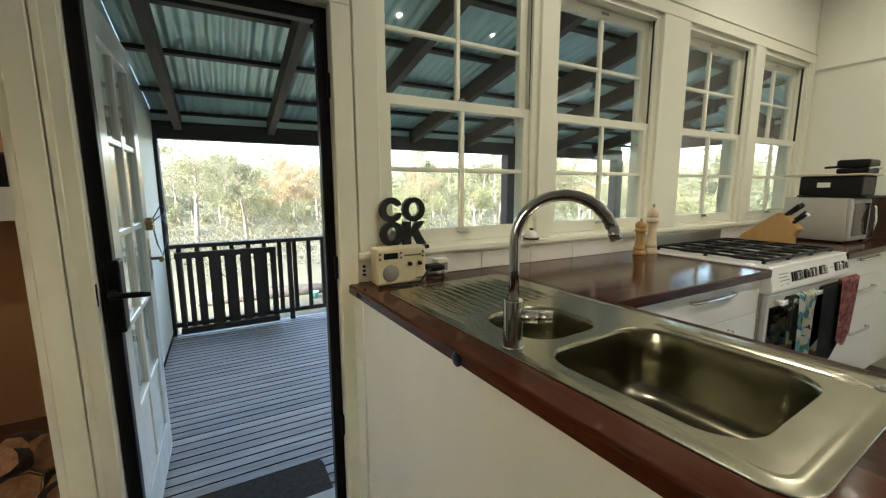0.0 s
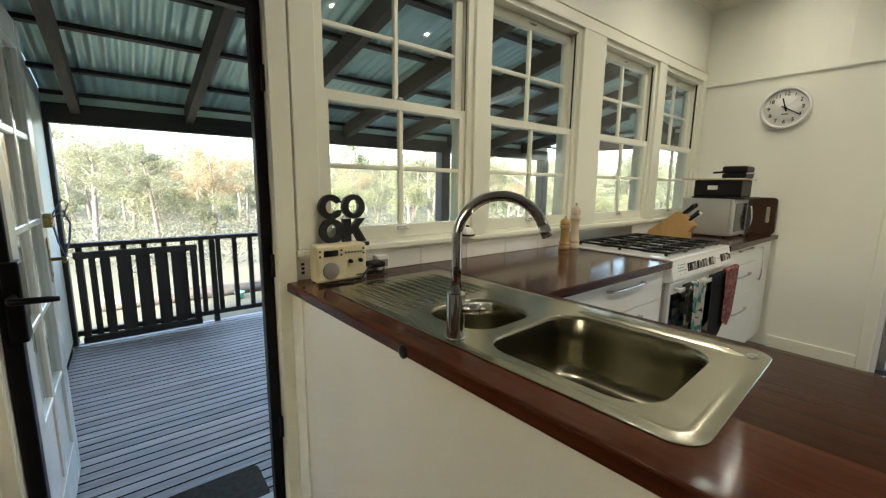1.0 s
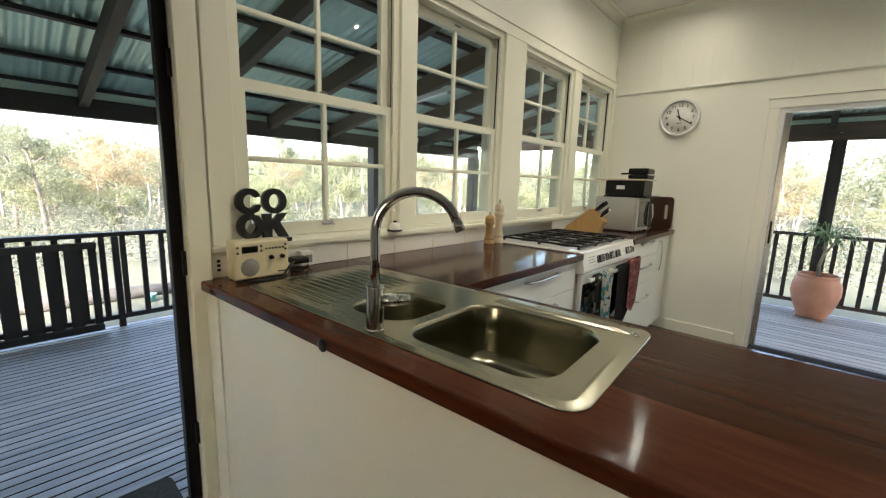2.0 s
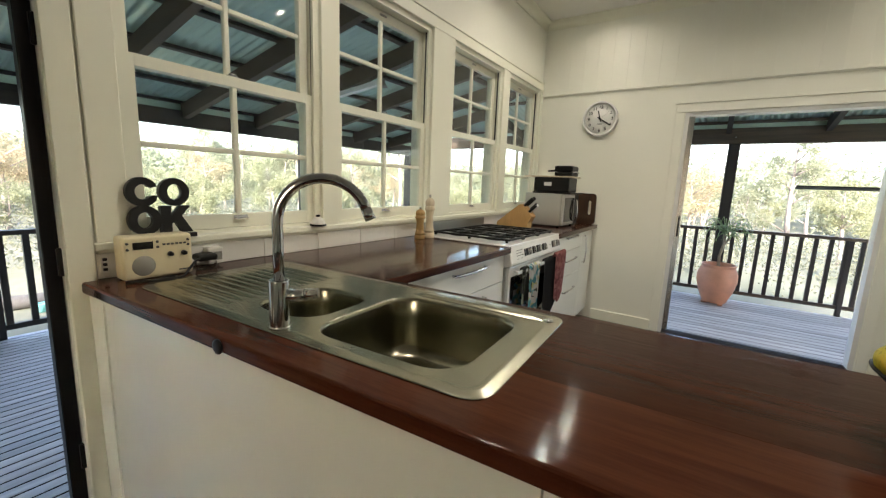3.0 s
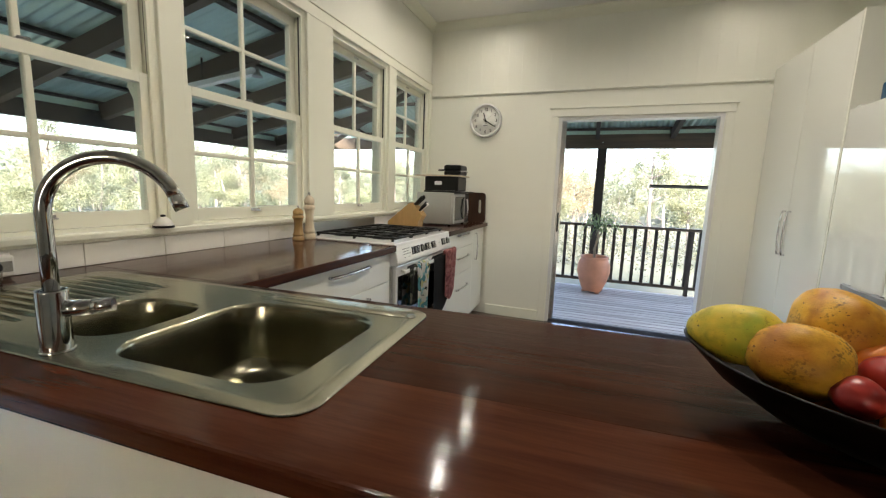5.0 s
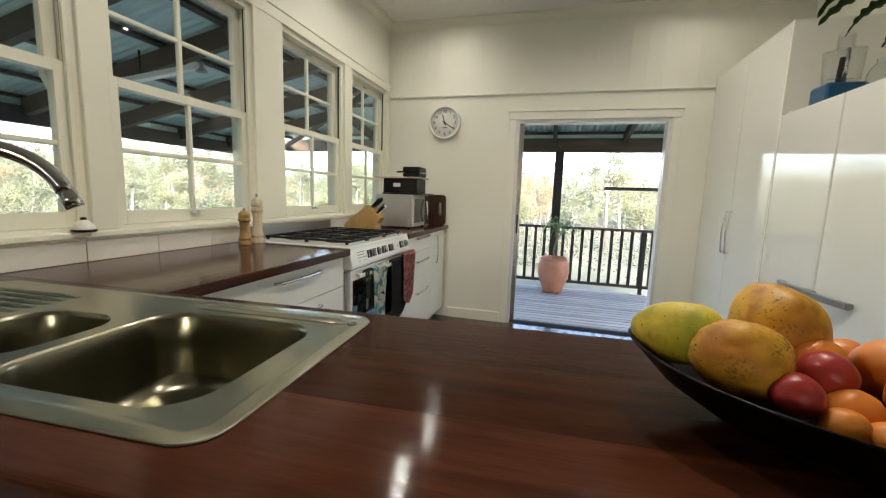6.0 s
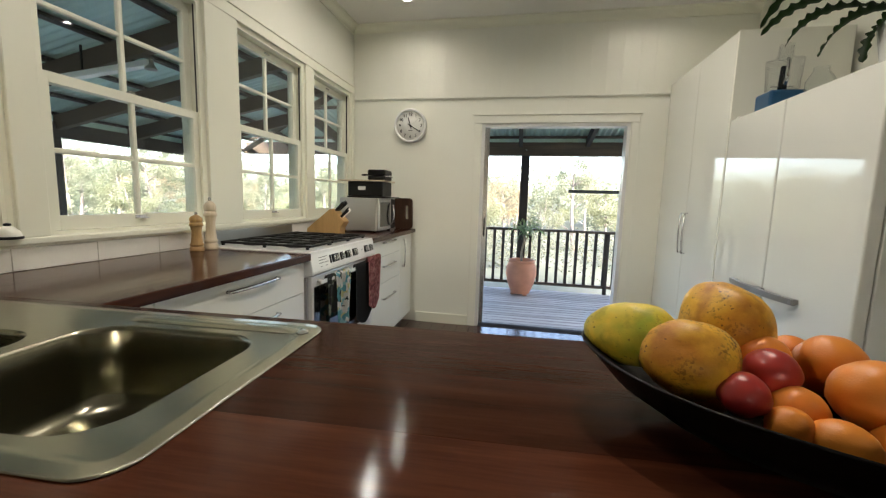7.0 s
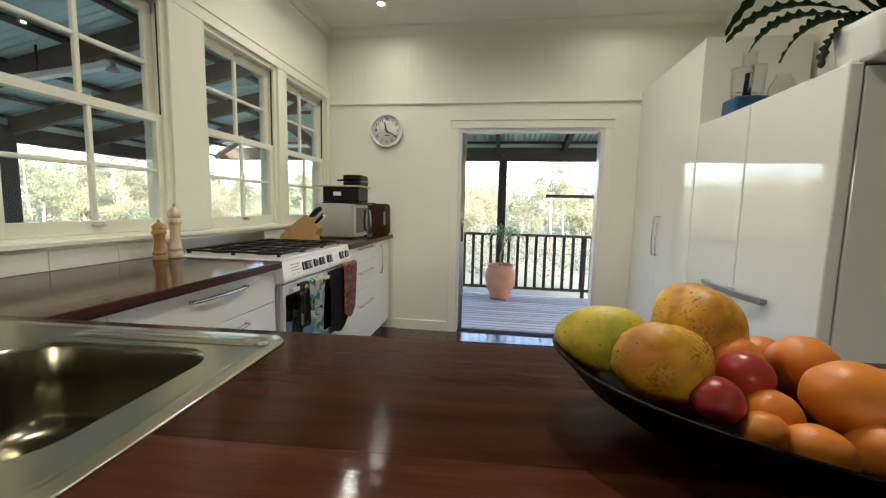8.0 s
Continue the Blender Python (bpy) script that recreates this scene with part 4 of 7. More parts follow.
DARKLEAF = print_material("dark leafy tea towel", ((0.010, 0.012, 0.010), (0.008, 0.008, 0.008), (0.03, 0.045, 0.018), (0.008, 0.008, 0.008), (0.014, 0.018, 0.012), (0.22, 0.23, 0.17)), 34)
FLORAL = print_material("floral print tea towel", ((0.72, 0.71, 0.66), (0.70, 0.70, 0.64), (0.12, 0.36, 0.42), (0.74, 0.73, 0.68), (0.30, 0.54, 0.56), (0.02, 0.03, 0.03), (0.10, 0.30, 0.34), (0.62, 0.60, 0.30)), 30)
PINK = print_material("faded red patterned mitt", ((0.42, 0.14, 0.13), (0.30, 0.09, 0.09), (0.50, 0.22, 0.19), (0.20, 0.06, 0.06)), 60)
BLACK_CLOTH = material("black quilted cotton", (0.010, 0.010, 0.011), 0.95, spread=0.2, scale=30, fine=500, bump=0.6)
cloth("tea_towel", 1.875, 1.985, 0.22, 0.760, 0.734, DARKLEAF, "dark green leafy tea towel hung over the oven rail", "tea towel", 2.2)
cloth("tea_towel", 1.975, 2.185, 0.30, 0.764, 0.739, FLORAL, "white floral tea towel with yellow and teal print", "tea towel", 3.4, 0.016, 0.03)
cloth("oven_mitt", 2.260, 2.590, 0.36, 0.764, 0.736, BLACK_CLOTH, "black quilted oven glove hung over the rail", "oven glove", 1.1, 0.008, 0.06)
cloth("oven_mitt", 2.435, 2.680, 0.33, 0.790, 0.756, PINK, "faded red patterned oven glove on the rail", "oven glove", 1.2, 0.008, 0.05)

# ---- things on the wall bench ----
PALE_WOOD = timber_material("pale turned beech", (0.44, 0.28, 0.10), (0.30, 0.175, 0.06), 0.4, 2, ring=60, coat=0.2)
CREAM_WOOD = timber_material("limed pale wood", (0.62, 0.54, 0.40), (0.48, 0.39, 0.27), 0.4, 2, ring=60, coat=0.2)


def mill(x, y, h, r, mat, label):
    t = thing("pepper_mill", (x, y, BENCH), label, "pepper mill", "pepper mills")
    p = [(0.0, 0.0), (r, 0.0), (1.02 * r, 0.02 * h), (r, 0.10 * h), (0.86 * r, 0.115 * h), (0.86 * r, 0.13 * h), (0.98 * r, 0.145 * h), (0.98 * r, 0.18 * h), (0.84 * r, 0.20 * h), (0.72 * r, 0.36 * h), (0.68 * r, 0.50 * h), (0.80 * r, 0.60 * h), (0.80 * r, 0.625 * h), (0.98 * r, 0.64 * h), (1.0 * r, 0.67 * h), (0.90 * r, 0.695 * h), (0.90 * r, 0.73 * h), (0.0, 0.73 * h)]
    b = part("body", lathe(p, 28, at=(x, y, BENCH)), mat, t)
    part("head", lathe([(0.0, 0.735 * h), (0.80 * r, 0.735 * h), (0.90 * r, 0.77 * h), (0.88 * r, 0.84 * h), (0.55 * r, 0.90 * h), (0.30 * r, 0.92 * h), (0.0, 0.925 * h)], 28, at=(x, y, BENCH)), mat, t)
    part("knob", lathe([(0.0, 0.92 * h), (0.16 * r, 0.92 * h), (0.24 * r, 0.955 * h), (0.16 * r, 0.99 * h), (0.0, h)], 16, at=(x, y, BENCH)), SATIN, t, "small round metal nut")


mill(0.115, 1.640, 0.205, 0.034, PALE_WOOD, "honey-coloured turned wooden pepper mill on the bench")
mill(0.128, 1.725, 0.285, 0.034, CREAM_WOOD, "tall pale turned wooden salt mill on the bench")

# knife block, turned along the bench
KB = material("bamboo knife block", (0.50, 0.31, 0.12), 0.42, spread=0.12, scale=10, fine=80, stretch=(1, 1, 0.2), bump=0.1)
kb = thing("knife_block", (0.28, 2.755, BENCH), "light bamboo knife block with black-handled knives", "knife block")
bm = bmesh.new()
prof = [(0.13, 0.0), (0.41, 0.0), (0.41, 0.065), (0.445, 0.115), (0.355, 0.215), (0.325, 0.210), (0.13, 0.050)]
va = [bm.verts.new((x, 2.715, BENCH + z)) for x, z in prof]
vb = [bm.verts.new((x, 2.815, BENCH + z)) for x, z in prof]
bm.faces.new(va)
bm.faces.new(vb[::-1])
for i in range(len(prof)):
    j = (i + 1) % len(prof)
    bm.faces.new([va[i], vb[i], vb[j], va[j]])
bmesh.ops.bevel(bm, geom=list(bm.edges), offset=0.004, segments=2, affect="EDGES")
part("block", bm, KB, kb)
kd = Vector((0.72, 0, 0.69)).normalized()
for k, (dx, y, ln, mat_) in enumerate(((0.0, 2.735, 0.095, BLACK), (0.0, 2.765, 0.105, BLACK), (0.0, 2.795, 0.09, BLACK), (0.045, 2.74, 0.08, BLACK), (0.045, 2.77, 0.085, WHITE_METAL), (0.03, 2.80, 0.075, BLACK))):
    base = Vector((0.365 + dx, y, BENCH + 0.200 - dx * 1.05))
    b2 = tube([base - kd * 0.012, base + kd * ln * 0.5, base + kd * ln], [0.010, 0.011, 0.012], 10)
    part("knife", b2, mat_, kb, "knife handle")

# microwave and what is stacked on it
MW = material("silver painted microwave", (0.50, 0.50, 0.485), 0.36, 0.55, spread=0.03, scale=5, fine=200, bump=0.03)
mw = thing("microwave", (0.40, 3.45, BENCH), "silver microwave oven with a dark glass door", "microwave")
part("case", boxed(0.18, 0.530, 3.20, 3.650, BENCH + 0.012, 1.215, 0.006, 2), MW, mw)
fr = part("door", boxed(0.531, 0.552, 3.202, 3.525, BENCH + 0.018, 1.211, 0.005, 2), MW, mw)
part("window", boxed(0.552, 0.5545, 3.240, 3.490, BENCH + 0.050, 1.180), OVEN_GLASS, fr, "dark glass window")
part("handle", tube([(0.550, 3.508, 0.96), (0.578, 3.508, 0.98), (0.588, 3.508, 1.06), (0.578, 3.508, 1.15), (0.550, 3.508, 1.17)], 0.009, 10), SATIN, fr)
part("control_panel", boxed(0.531, 0.550, 3.529, 3.648, BENCH + 0.018, 1.211, 0.004, 1), BLACK, mw)
for fx in (0.21, 0.50):
    for fy in (3.24, 3.61):
        part("foot", lathe([(0.0, 0.0), (0.012, 0.0), (0.014, 0.012), (0.0, 0.012)], 12, at=(fx, fy, BENCH)), BLACK, mw)
mw.rotation_euler = (0, 0, radians(-1))
tray = boxed(0.24, 0.60, 3.215, 3.64, 1.2165, 1.230, 0.004, 1)
solid("baking_tray", tray, BLACK, "black baking tray lying on the microwave", "tray")
bx = thing("storage_box", (0.41, 3.34, 1.231), "black plastic storage box with a small paper label", "box")
part("box", boxed(0.245, 0.575, 3.22, 3.47, 1.231, 1.362, 0.010, 2), BLACK, bx)
part("label_card", boxed(0.345, 0.415, 3.2175, 3.2195, 1.285, 1.318), WHITE_METAL, bx, "small white card")
solid("chopping_board", boxed(0.145, 0.595, 3.215, 3.51, 1.363, 1.376, 0.005, 2), CREAM_WOOD, "thin pale board lying on the storage box", "board")
gr = thing("sandwich_press", (0.50, 3.33, 1.3765), "small black sandwich press on the pale board", "sandwich press")
part("base", boxed(0.430, 0.590, 3.225, 3.43, 1.3765, 1.412, 0.010, 2), BLACK, gr)
part("lid", boxed(0.426, 0.592, 3.228, 3.428, 1.414, 1.468, 0.016, 3), BLACK, gr)
part("handle", tube([(0.435, 3.29, 1.425), (0.37, 3.29, 1.422), (0.35, 3.30, 1.422)], 0.008, 8), BLACK, gr)
part("hinge", tube([(0.594, 3.24, 1.410), (0.600, 3.33, 1.416), (0.594, 3.42, 1.410)], 0.007, 8), SATIN, gr)
# brown board leaning by the wall, with a hand slot
BROWN = timber_material("dark oiled board", (0.060, 0.028, 0.014), (0.024, 0.011, 0.007), 0.35, 2, coat=0.2)
bm = bmesh.new()
outer = rounded_rect(0.0, 0.20, 0.0, 0.315, 0.035, 6)
inner = rounded_rect(0.125, 0.155, 0.10, 0.24, 0.014, 6)
es = edges_of(bm, [bm.verts.new((x, z, 0)) for x, z in outer]) + edges_of(bm, [bm.verts.new((x, z, 0)) for x, z in inner])
bmesh.ops.triangle_fill(bm, edges=es, use_beauty=True)
g = bmesh.ops.extrude_face_region(bm, geom=list(bm.faces))
bmesh.ops.translate(bm, verts=[v for v in g["geom"] if isinstance(v, bmesh.types.BMVert)], vec=(0, 0, 0.022))
bm.transform(Matrix.Translation((0.480, 3.862, BENCH)) @ Matrix.Rotation(radians(93), 4, "X"))
solid("serving_board", bm, BROWN, "dark brown timber serving board leaning on the wall", "board")

# wall clock
CLOCK_R = 0.168
cx, cz = 0.628, 1.962
ck2 = thing("wall_clock", (cx, YC, cz - CLOCK_R), "round white-rimmed wall clock with black numerals", "clock")


def facing(bm):
    bm.transform(Matrix.Translation((cx, YC, cz)) @ Matrix.Rotation(radians(90), 4, "X"))
    return bm


FACE = material("clock face card", (0.78, 0.78, 0.74), 0.6, spread=0.01, scale=9, fine=60, bump=0)
part("rim", facing(lathe([(CLOCK_R - 0.022, 0.020), (CLOCK_R - 0.020, 0.044), (CLOCK_R - 0.010, 0.050), (CLOCK_R, 0.040), (CLOCK_R, 0.002), (CLOCK_R - 0.022, 0.002)], 56)), WHITE_METAL, ck2)
part("face", facing(lathe([(0.0, 0.020), (CLOCK_R - 0.021, 0.020), (CLOCK_R - 0.021, 0.014), (0.0, 0.014)], 48)), FACE, ck2)


def lettering(text, size, depth=0.0015):
    cu = bpy.data.curves.new("lettering", "FONT")
    cu.body, cu.size, cu.extrude, cu.align_x, cu.align_y = text, size, depth, "CENTER", "CENTER"
    tmp = bpy.data.objects.new("lettering", cu)
    scene.collection.objects.link(tmp)
    dg = bpy.context.evaluated_depsgraph_get()
    me = bpy.data.meshes.new_from_object(tmp.evaluated_get(dg))
    bm = bmesh.new()
    bm.from_mesh(me)
    bpy.data.objects.remove(tmp)
    bpy.data.meshes.remove(me)
    return bm


for hnum in range(1, 13):
    a = radians(90 - 30 * hnum)
    b = lettering(str(hnum), 0.042)
    b.transform(Matrix.Translation((0.112 * math.cos(a), 0.112 * math.sin(a), 0.0225)))
    part("numeral", facing(b), BLACK, ck2)
b = bmesh.new()
box(b, -0.022, 0.022, -0.052, -0.045, 0.0205, 0.0215)
part("maker_mark", facing(b), INK, ck2, "small printed bar")


def hand_shape(angle, ln, w, z, tail=0.03):
    b = bmesh.new()
    box(b, -w, w, -tail, ln, z, z + 0.0015)
    b.transform(Matrix.Rotation(radians(-angle), 4, "Z"))
    return facing(b)


part("hour_pointer", hand_shape(343, 0.082, 0.0045, 0.026), BLACK, ck2, "short black hour pointer")
part("minute_pointer", hand_shape(122, 0.122, 0.0038, 0.029), BLACK, ck2, "long black minute pointer")
part("second_pointer", hand_shape(52, 0.105, 0.0007, 0.031, 0.02), SATIN, ck2, "thin grey second pointer")
part("boss", facing(lathe([(0.0, 0.020), (0.009, 0.020), (0.008, 0.034), (0.0, 0.035)], 16)), BLACK, ck2)

# radio, sign and plugs by the first window
RADIO = material("cream plastic radio", (0.68, 0.61, 0.41), 0.35, spread=0.02, scale=9, fine=220, bump=0.03)
rd = thing("radio", (0.10, 0.165, BENCH), "cream plastic table radio with round speaker grille", "radio")
part("case", boxed(0.046, 0.118, 0.062, 0.272, BENCH + 0.003, 1.058, 0.010, 3), RADIO, rd)
RX = 0.118


def on_radio(bm, y, z):
    bm.transform(Matrix.Translation((RX, y, z)) @ Matrix(((0, 0, 1, 0), (1, 0, 0, 0), (0, 1, 0, 0), (0, 0, 0, 1))))
    return bm


GRILLE = material("grey speaker mesh", (0.34, 0.33, 0.30), 0.6, spread=0.25, scale=700, fine=900, bump=0.4)
part("speaker_grille", on_radio(lathe([(0.0, 0.004), (0.030, 0.003), (0.034, 0.0), (0.0, 0.0)], 28), 0.120, 0.958), GRILLE, rd, "round grey speaker grille")
part("display", boxed(RX, RX + 0.0015, 0.092, 0.150, 1.014, 1.038), OVEN_GLASS, rd, "dark display window")
for y in (0.200, 0.243):
    part("dial", on_radio(lathe([(0.0, 0.014), (0.007, 0.014), (0.009, 0.0), (0.0, 0.0)], 16), y, 0.990), BLACK, rd, "black tuning dial")
for k in range(6):
    part("button", boxed(RX, RX + 0.003, 0.178 + k * 0.013, 0.186 + k * 0.013, 1.022, 1.028), INK, rd, "small dark button")
for y, z in ((0.077, 1.036), (0.077, 1.016), (0.163, 1.036), (0.163, 1.018), (0.258, 1.036), (0.258, 1.018)):
    part("button", on_radio(lathe([(0.0, 0.004), (0.004, 0.004), (0.0045, 0.0), (0.0, 0.0)], 10), y, z), INK, rd, "small dark button")
part("maker_mark", boxed(RX, RX + 0.001, 0.225, 0.262, 0.928, 0.933), INK, rd, "small printed bar")
for k in range(4):
    part("foot", lathe([(0.0, 0.0), (0.006, 0.0), (0.006, 0.004), (0.0, 0.004)], 10, at=(0.06 + 0.045 * (k % 2), 0.075 + 0.18 * (k // 2), BENCH)), BLACK, rd)
# black cut-out word sign resting on the sill
SIGN = material("black painted wood letters", (0.008, 0.008, 0.009), 0.42, spread=0.15, scale=20, fine=200, bump=0.15)
sg = thing("word_sign", (0.036, 0.215, SILL - 0.002), "black cut-out letter sign standing on the window sill", "sign")


def letter_mesh(outlines, holes, y, z):
    """A thick letter from closed outlines in its own plane, with holes."""
    bm = bmesh.new()
    es = []
    for pts in outlines + holes:
        es += edges_of(bm, [bm.verts.new((0.026, y + p, z + q)) for p, q in pts])
    bmesh.ops.triangle_fill(bm, edges=es, use_beauty=True)
    g = bmesh.ops.extrude_face_region(bm, geom=list(bm.faces))
    bmesh.ops.translate(bm, verts=[v for v in g["geom"] if isinstance(v, bmesh.types.BMVert)], vec=(0.020, 0, 0))
    return bm


def oval(ry, rz, a0=0, a1=360, n=28):
    return [(ry * math.cos(radians(a0 + (a1 - a0) * i / n)), rz * math.sin(radians(a0 + (a1 - a0) * i / n))) for i in range(n if a1 - a0 == 360 else n + 1)]


c_out = oval(0.049, 0.050, 38, 322) + [(0.044, -0.014), (0.030, -0.012)] + oval(0.023, 0.026, 40, 320)[::-1] + [(0.030, 0.012), (0.026, 0.014), (0.034, 0.018), (0.044, 0.016)]
k_out = [(-0.048, -0.049), (-0.014, -0.049), (-0.014, -0.016), (-0.004, -0.008), (0.018, -0.049), (0.056, -0.049), (0.020, 0.012), (0.050, 0.049), (0.016, 0.049), (-0.014, 0.014), (-0.014, 0.049), (-0.048, 0.049)]
zt, zb = 1.200, 1.102
for outs, holes, y, z in (([c_out], [], 0.158, zt), ([oval(0.050, 0.050)], [oval(0.023, 0.028)], 0.256, zt), ([oval(0.050, 0.051)], [oval(0.023, 0.028)], 0.160, zb), ([k_out], [], 0.256, zb)):
    part("letter", letter_mesh(outs, holes, y, z), SIGN, sg)
part("base_bar", boxed(0.026, 0.046, 0.116, 0.325, SILL - 0.002, SILL + 0.014, 0.001, 1), SIGN, sg)
# double socket with adaptors and a lead
PLASTIC = material("white moulded plastic", (0.76, 0.75, 0.70), 0.3, spread=0.02, scale=12, fine=200, bump=0.02)
so = thing("power_socket", (0.008, 0.365, 0.925), "white double power socket with charger plugged in", "socket")
part("plate", boxed(0.0085, 0.018, 0.300, 0.420, 0.915, 0.992, 0.003, 1), PLASTIC, so)
part("charger", boxed(0.018, 0.062, 0.352, 0.412, 0.920, 0.985, 0.006, 2), PLASTIC, so, "white charger block")
part("charger_label", boxed(0.062, 0.0628, 0.375, 0.405, 0.935, 0.968), GRILLE, so, "grey printed panel")
part("adaptor", boxed(0.060, 0.118, 0.290, 0.365, 0.945, 0.972, 0.011, 3), BLACK, so, "black plug adaptor")
part("clear_cup", lathe([(0.036, 0.0), (0.038, 0.030), (0.036, 0.030), (0.034, 0.002), (0.0, 0.002), (0.0, 0.0)], 24, at=(0.088, 0.330, BENCH + 0.001)), CLEAR, so, "small clear plastic cup")
bm = bmesh.new()
pts = [(0.112, 0.298, 0.958), (0.135, 0.272, 0.955), (0.150, 0.245, 0.935), (0.160, 0.222, 0.916), (0.168, 0.190, 0.914), (0.150, 0.155, 0.914), (0.135, 0.170, 0.914), (0.150, 0.200, 0.914), (0.178, 0.180, 0.914), (0.160, 0.125, 0.914), (0.148, 0.085, 0.914), (0.125, 0.060, 0.914)]
sm = []
for i in range(len(pts) - 1):
    p0, p1, p2, p3 = (Vector(pts[max(0, min(len(pts) - 1, i + k))]) for k in (-1, 0, 1, 2))
    for s_ in range(5):
        t_ = s_ / 5
        sm.append(0.5 * ((2 * p1) + (p2 - p0) * t_ + (2 * p0 - 5 * p1 + 4 * p2 - p3) * t_ ** 2 + (3 * p1 - p0 - 3 * p2 + p3) * t_ ** 3))
solid("power_lead", tube(sm, 0.0042, 8), BLACK, "thin black power lead looped on the bench", "cable", smooth=True)
solid("pen", tube([(0.150, 0.055, BENCH + 0.006), (0.185, 0.185, BENCH + 0.006)], 0.0055, 10), BLACK, "black pen lying beside the radio", "pen", smooth=True)
sk = thing("jack_panel", (0.05, 0.056, 1.0), "small dark sockets on a wall plate", "wall plate")
part("plate", boxed(0.001, 0.010, 0.034, 0.060, 0.93, 0.995, 0.002, 1), PLASTIC, sk)
for z in (0.975, 0.958, 0.941):
    part("jack", boxed(0.010, 0.014, 0.041, 0.053, z - 0.005, z + 0.005, 0.001, 1), BLACK, sk)
# small ornament on the sill: white bell shape with dark top
orn = thing("sill_ornament", (0.040, 0.905, SILL - 0.002), "small white bell-shaped ornament with a dark knob", "ornament")
part("bell", lathe([(0.0, 0.0), (0.036, 0.0), (0.037, 0.008), (0.031, 0.028), (0.017, 0.042), (0.010, 0.046), (0.0, 0.047)], 24, at=(0.028, 0.905, SILL - 0.002)), PLASTIC, orn)
part("knob", lathe([(0.0, 0.045), (0.007, 0.045), (0.011, 0.049), (0.009, 0.055), (0.0, 0.057)], 16, at=(0.028, 0.905, SILL - 0.002)), BLACK, orn)
part("trim_ring", lathe([(0.037, 0.0), (0.0405, 0.002), (0.0395, 0.010), (0.036, 0.010)], 24, at=(0.028, 0.905, SILL - 0.002)), BLACK, orn)

# ---- fruit bowl ----
BC, BA, BB, BPHI = Vector((2.185, 0.362)), 0.305, 0.160, radians(-24)
BOWL = material("black lacquered wood bowl", (0.004, 0.0036, 0.0033), 0.32, spread=0.15, scale=9, fine=90, bump=0.05, spec=0.12)


def bowl_point(rho, th, z):
    x, y = BA * rho * math.cos(th), BB * rho * math.sin(th)
    return (BC.x + x * math.cos(BPHI) - y * math.sin(BPHI), BC.y + x * math.sin(BPHI) + y * math.cos(BPHI), z)


bm = bmesh.new()
rings, seg = [], 64
for rho, zf, side in ((0.0, 0.004, 0), (0.30, 0.004, 0), (0.44, 0.006, 0), (0.64, 0.022, 0), (0.84, 0.055, 0), (0.98, 0.094, 0), (1.0, 0.098, 0), (0.985, 0.100, 1), (0.95, 0.094, 1), (0.80, 0.070, 1), (0.60, 0.042, 1), (0.40, 0.020, 1), (0.25, 0.014, 1), (0.0, 0.013, 1)):
    if rho == 0.0:
        rings.append([bm.verts.new(bowl_point(0, 0, BENCH + zf))])
        continue
    rings.append([bm.verts.new(bowl_point(rho, 2 * math.pi * i / seg, BENCH + zf * (0.90 + 0.18 * math.cos(2 * math.pi * i / seg) ** 4 * rho))) for i in range(seg)])
for a, b in zip(rings, rings[1:]):
    for i in range(seg):
        j = (i + 1) % seg
        if len(a) == 1:
            bm.faces.new([a[0], b[j], b[i]]).smooth = True
        elif len(b) == 1:
            bm.faces.new([a[i], a[j], b[0]]).smooth = True
        else:
            bm.faces.new([a[i], a[j], b[j], b[i]]).smooth = True
solid("fruit_bowl", bm, BOWL, "long oval black bowl full of fruit on the bench", "bowl", smooth=True)


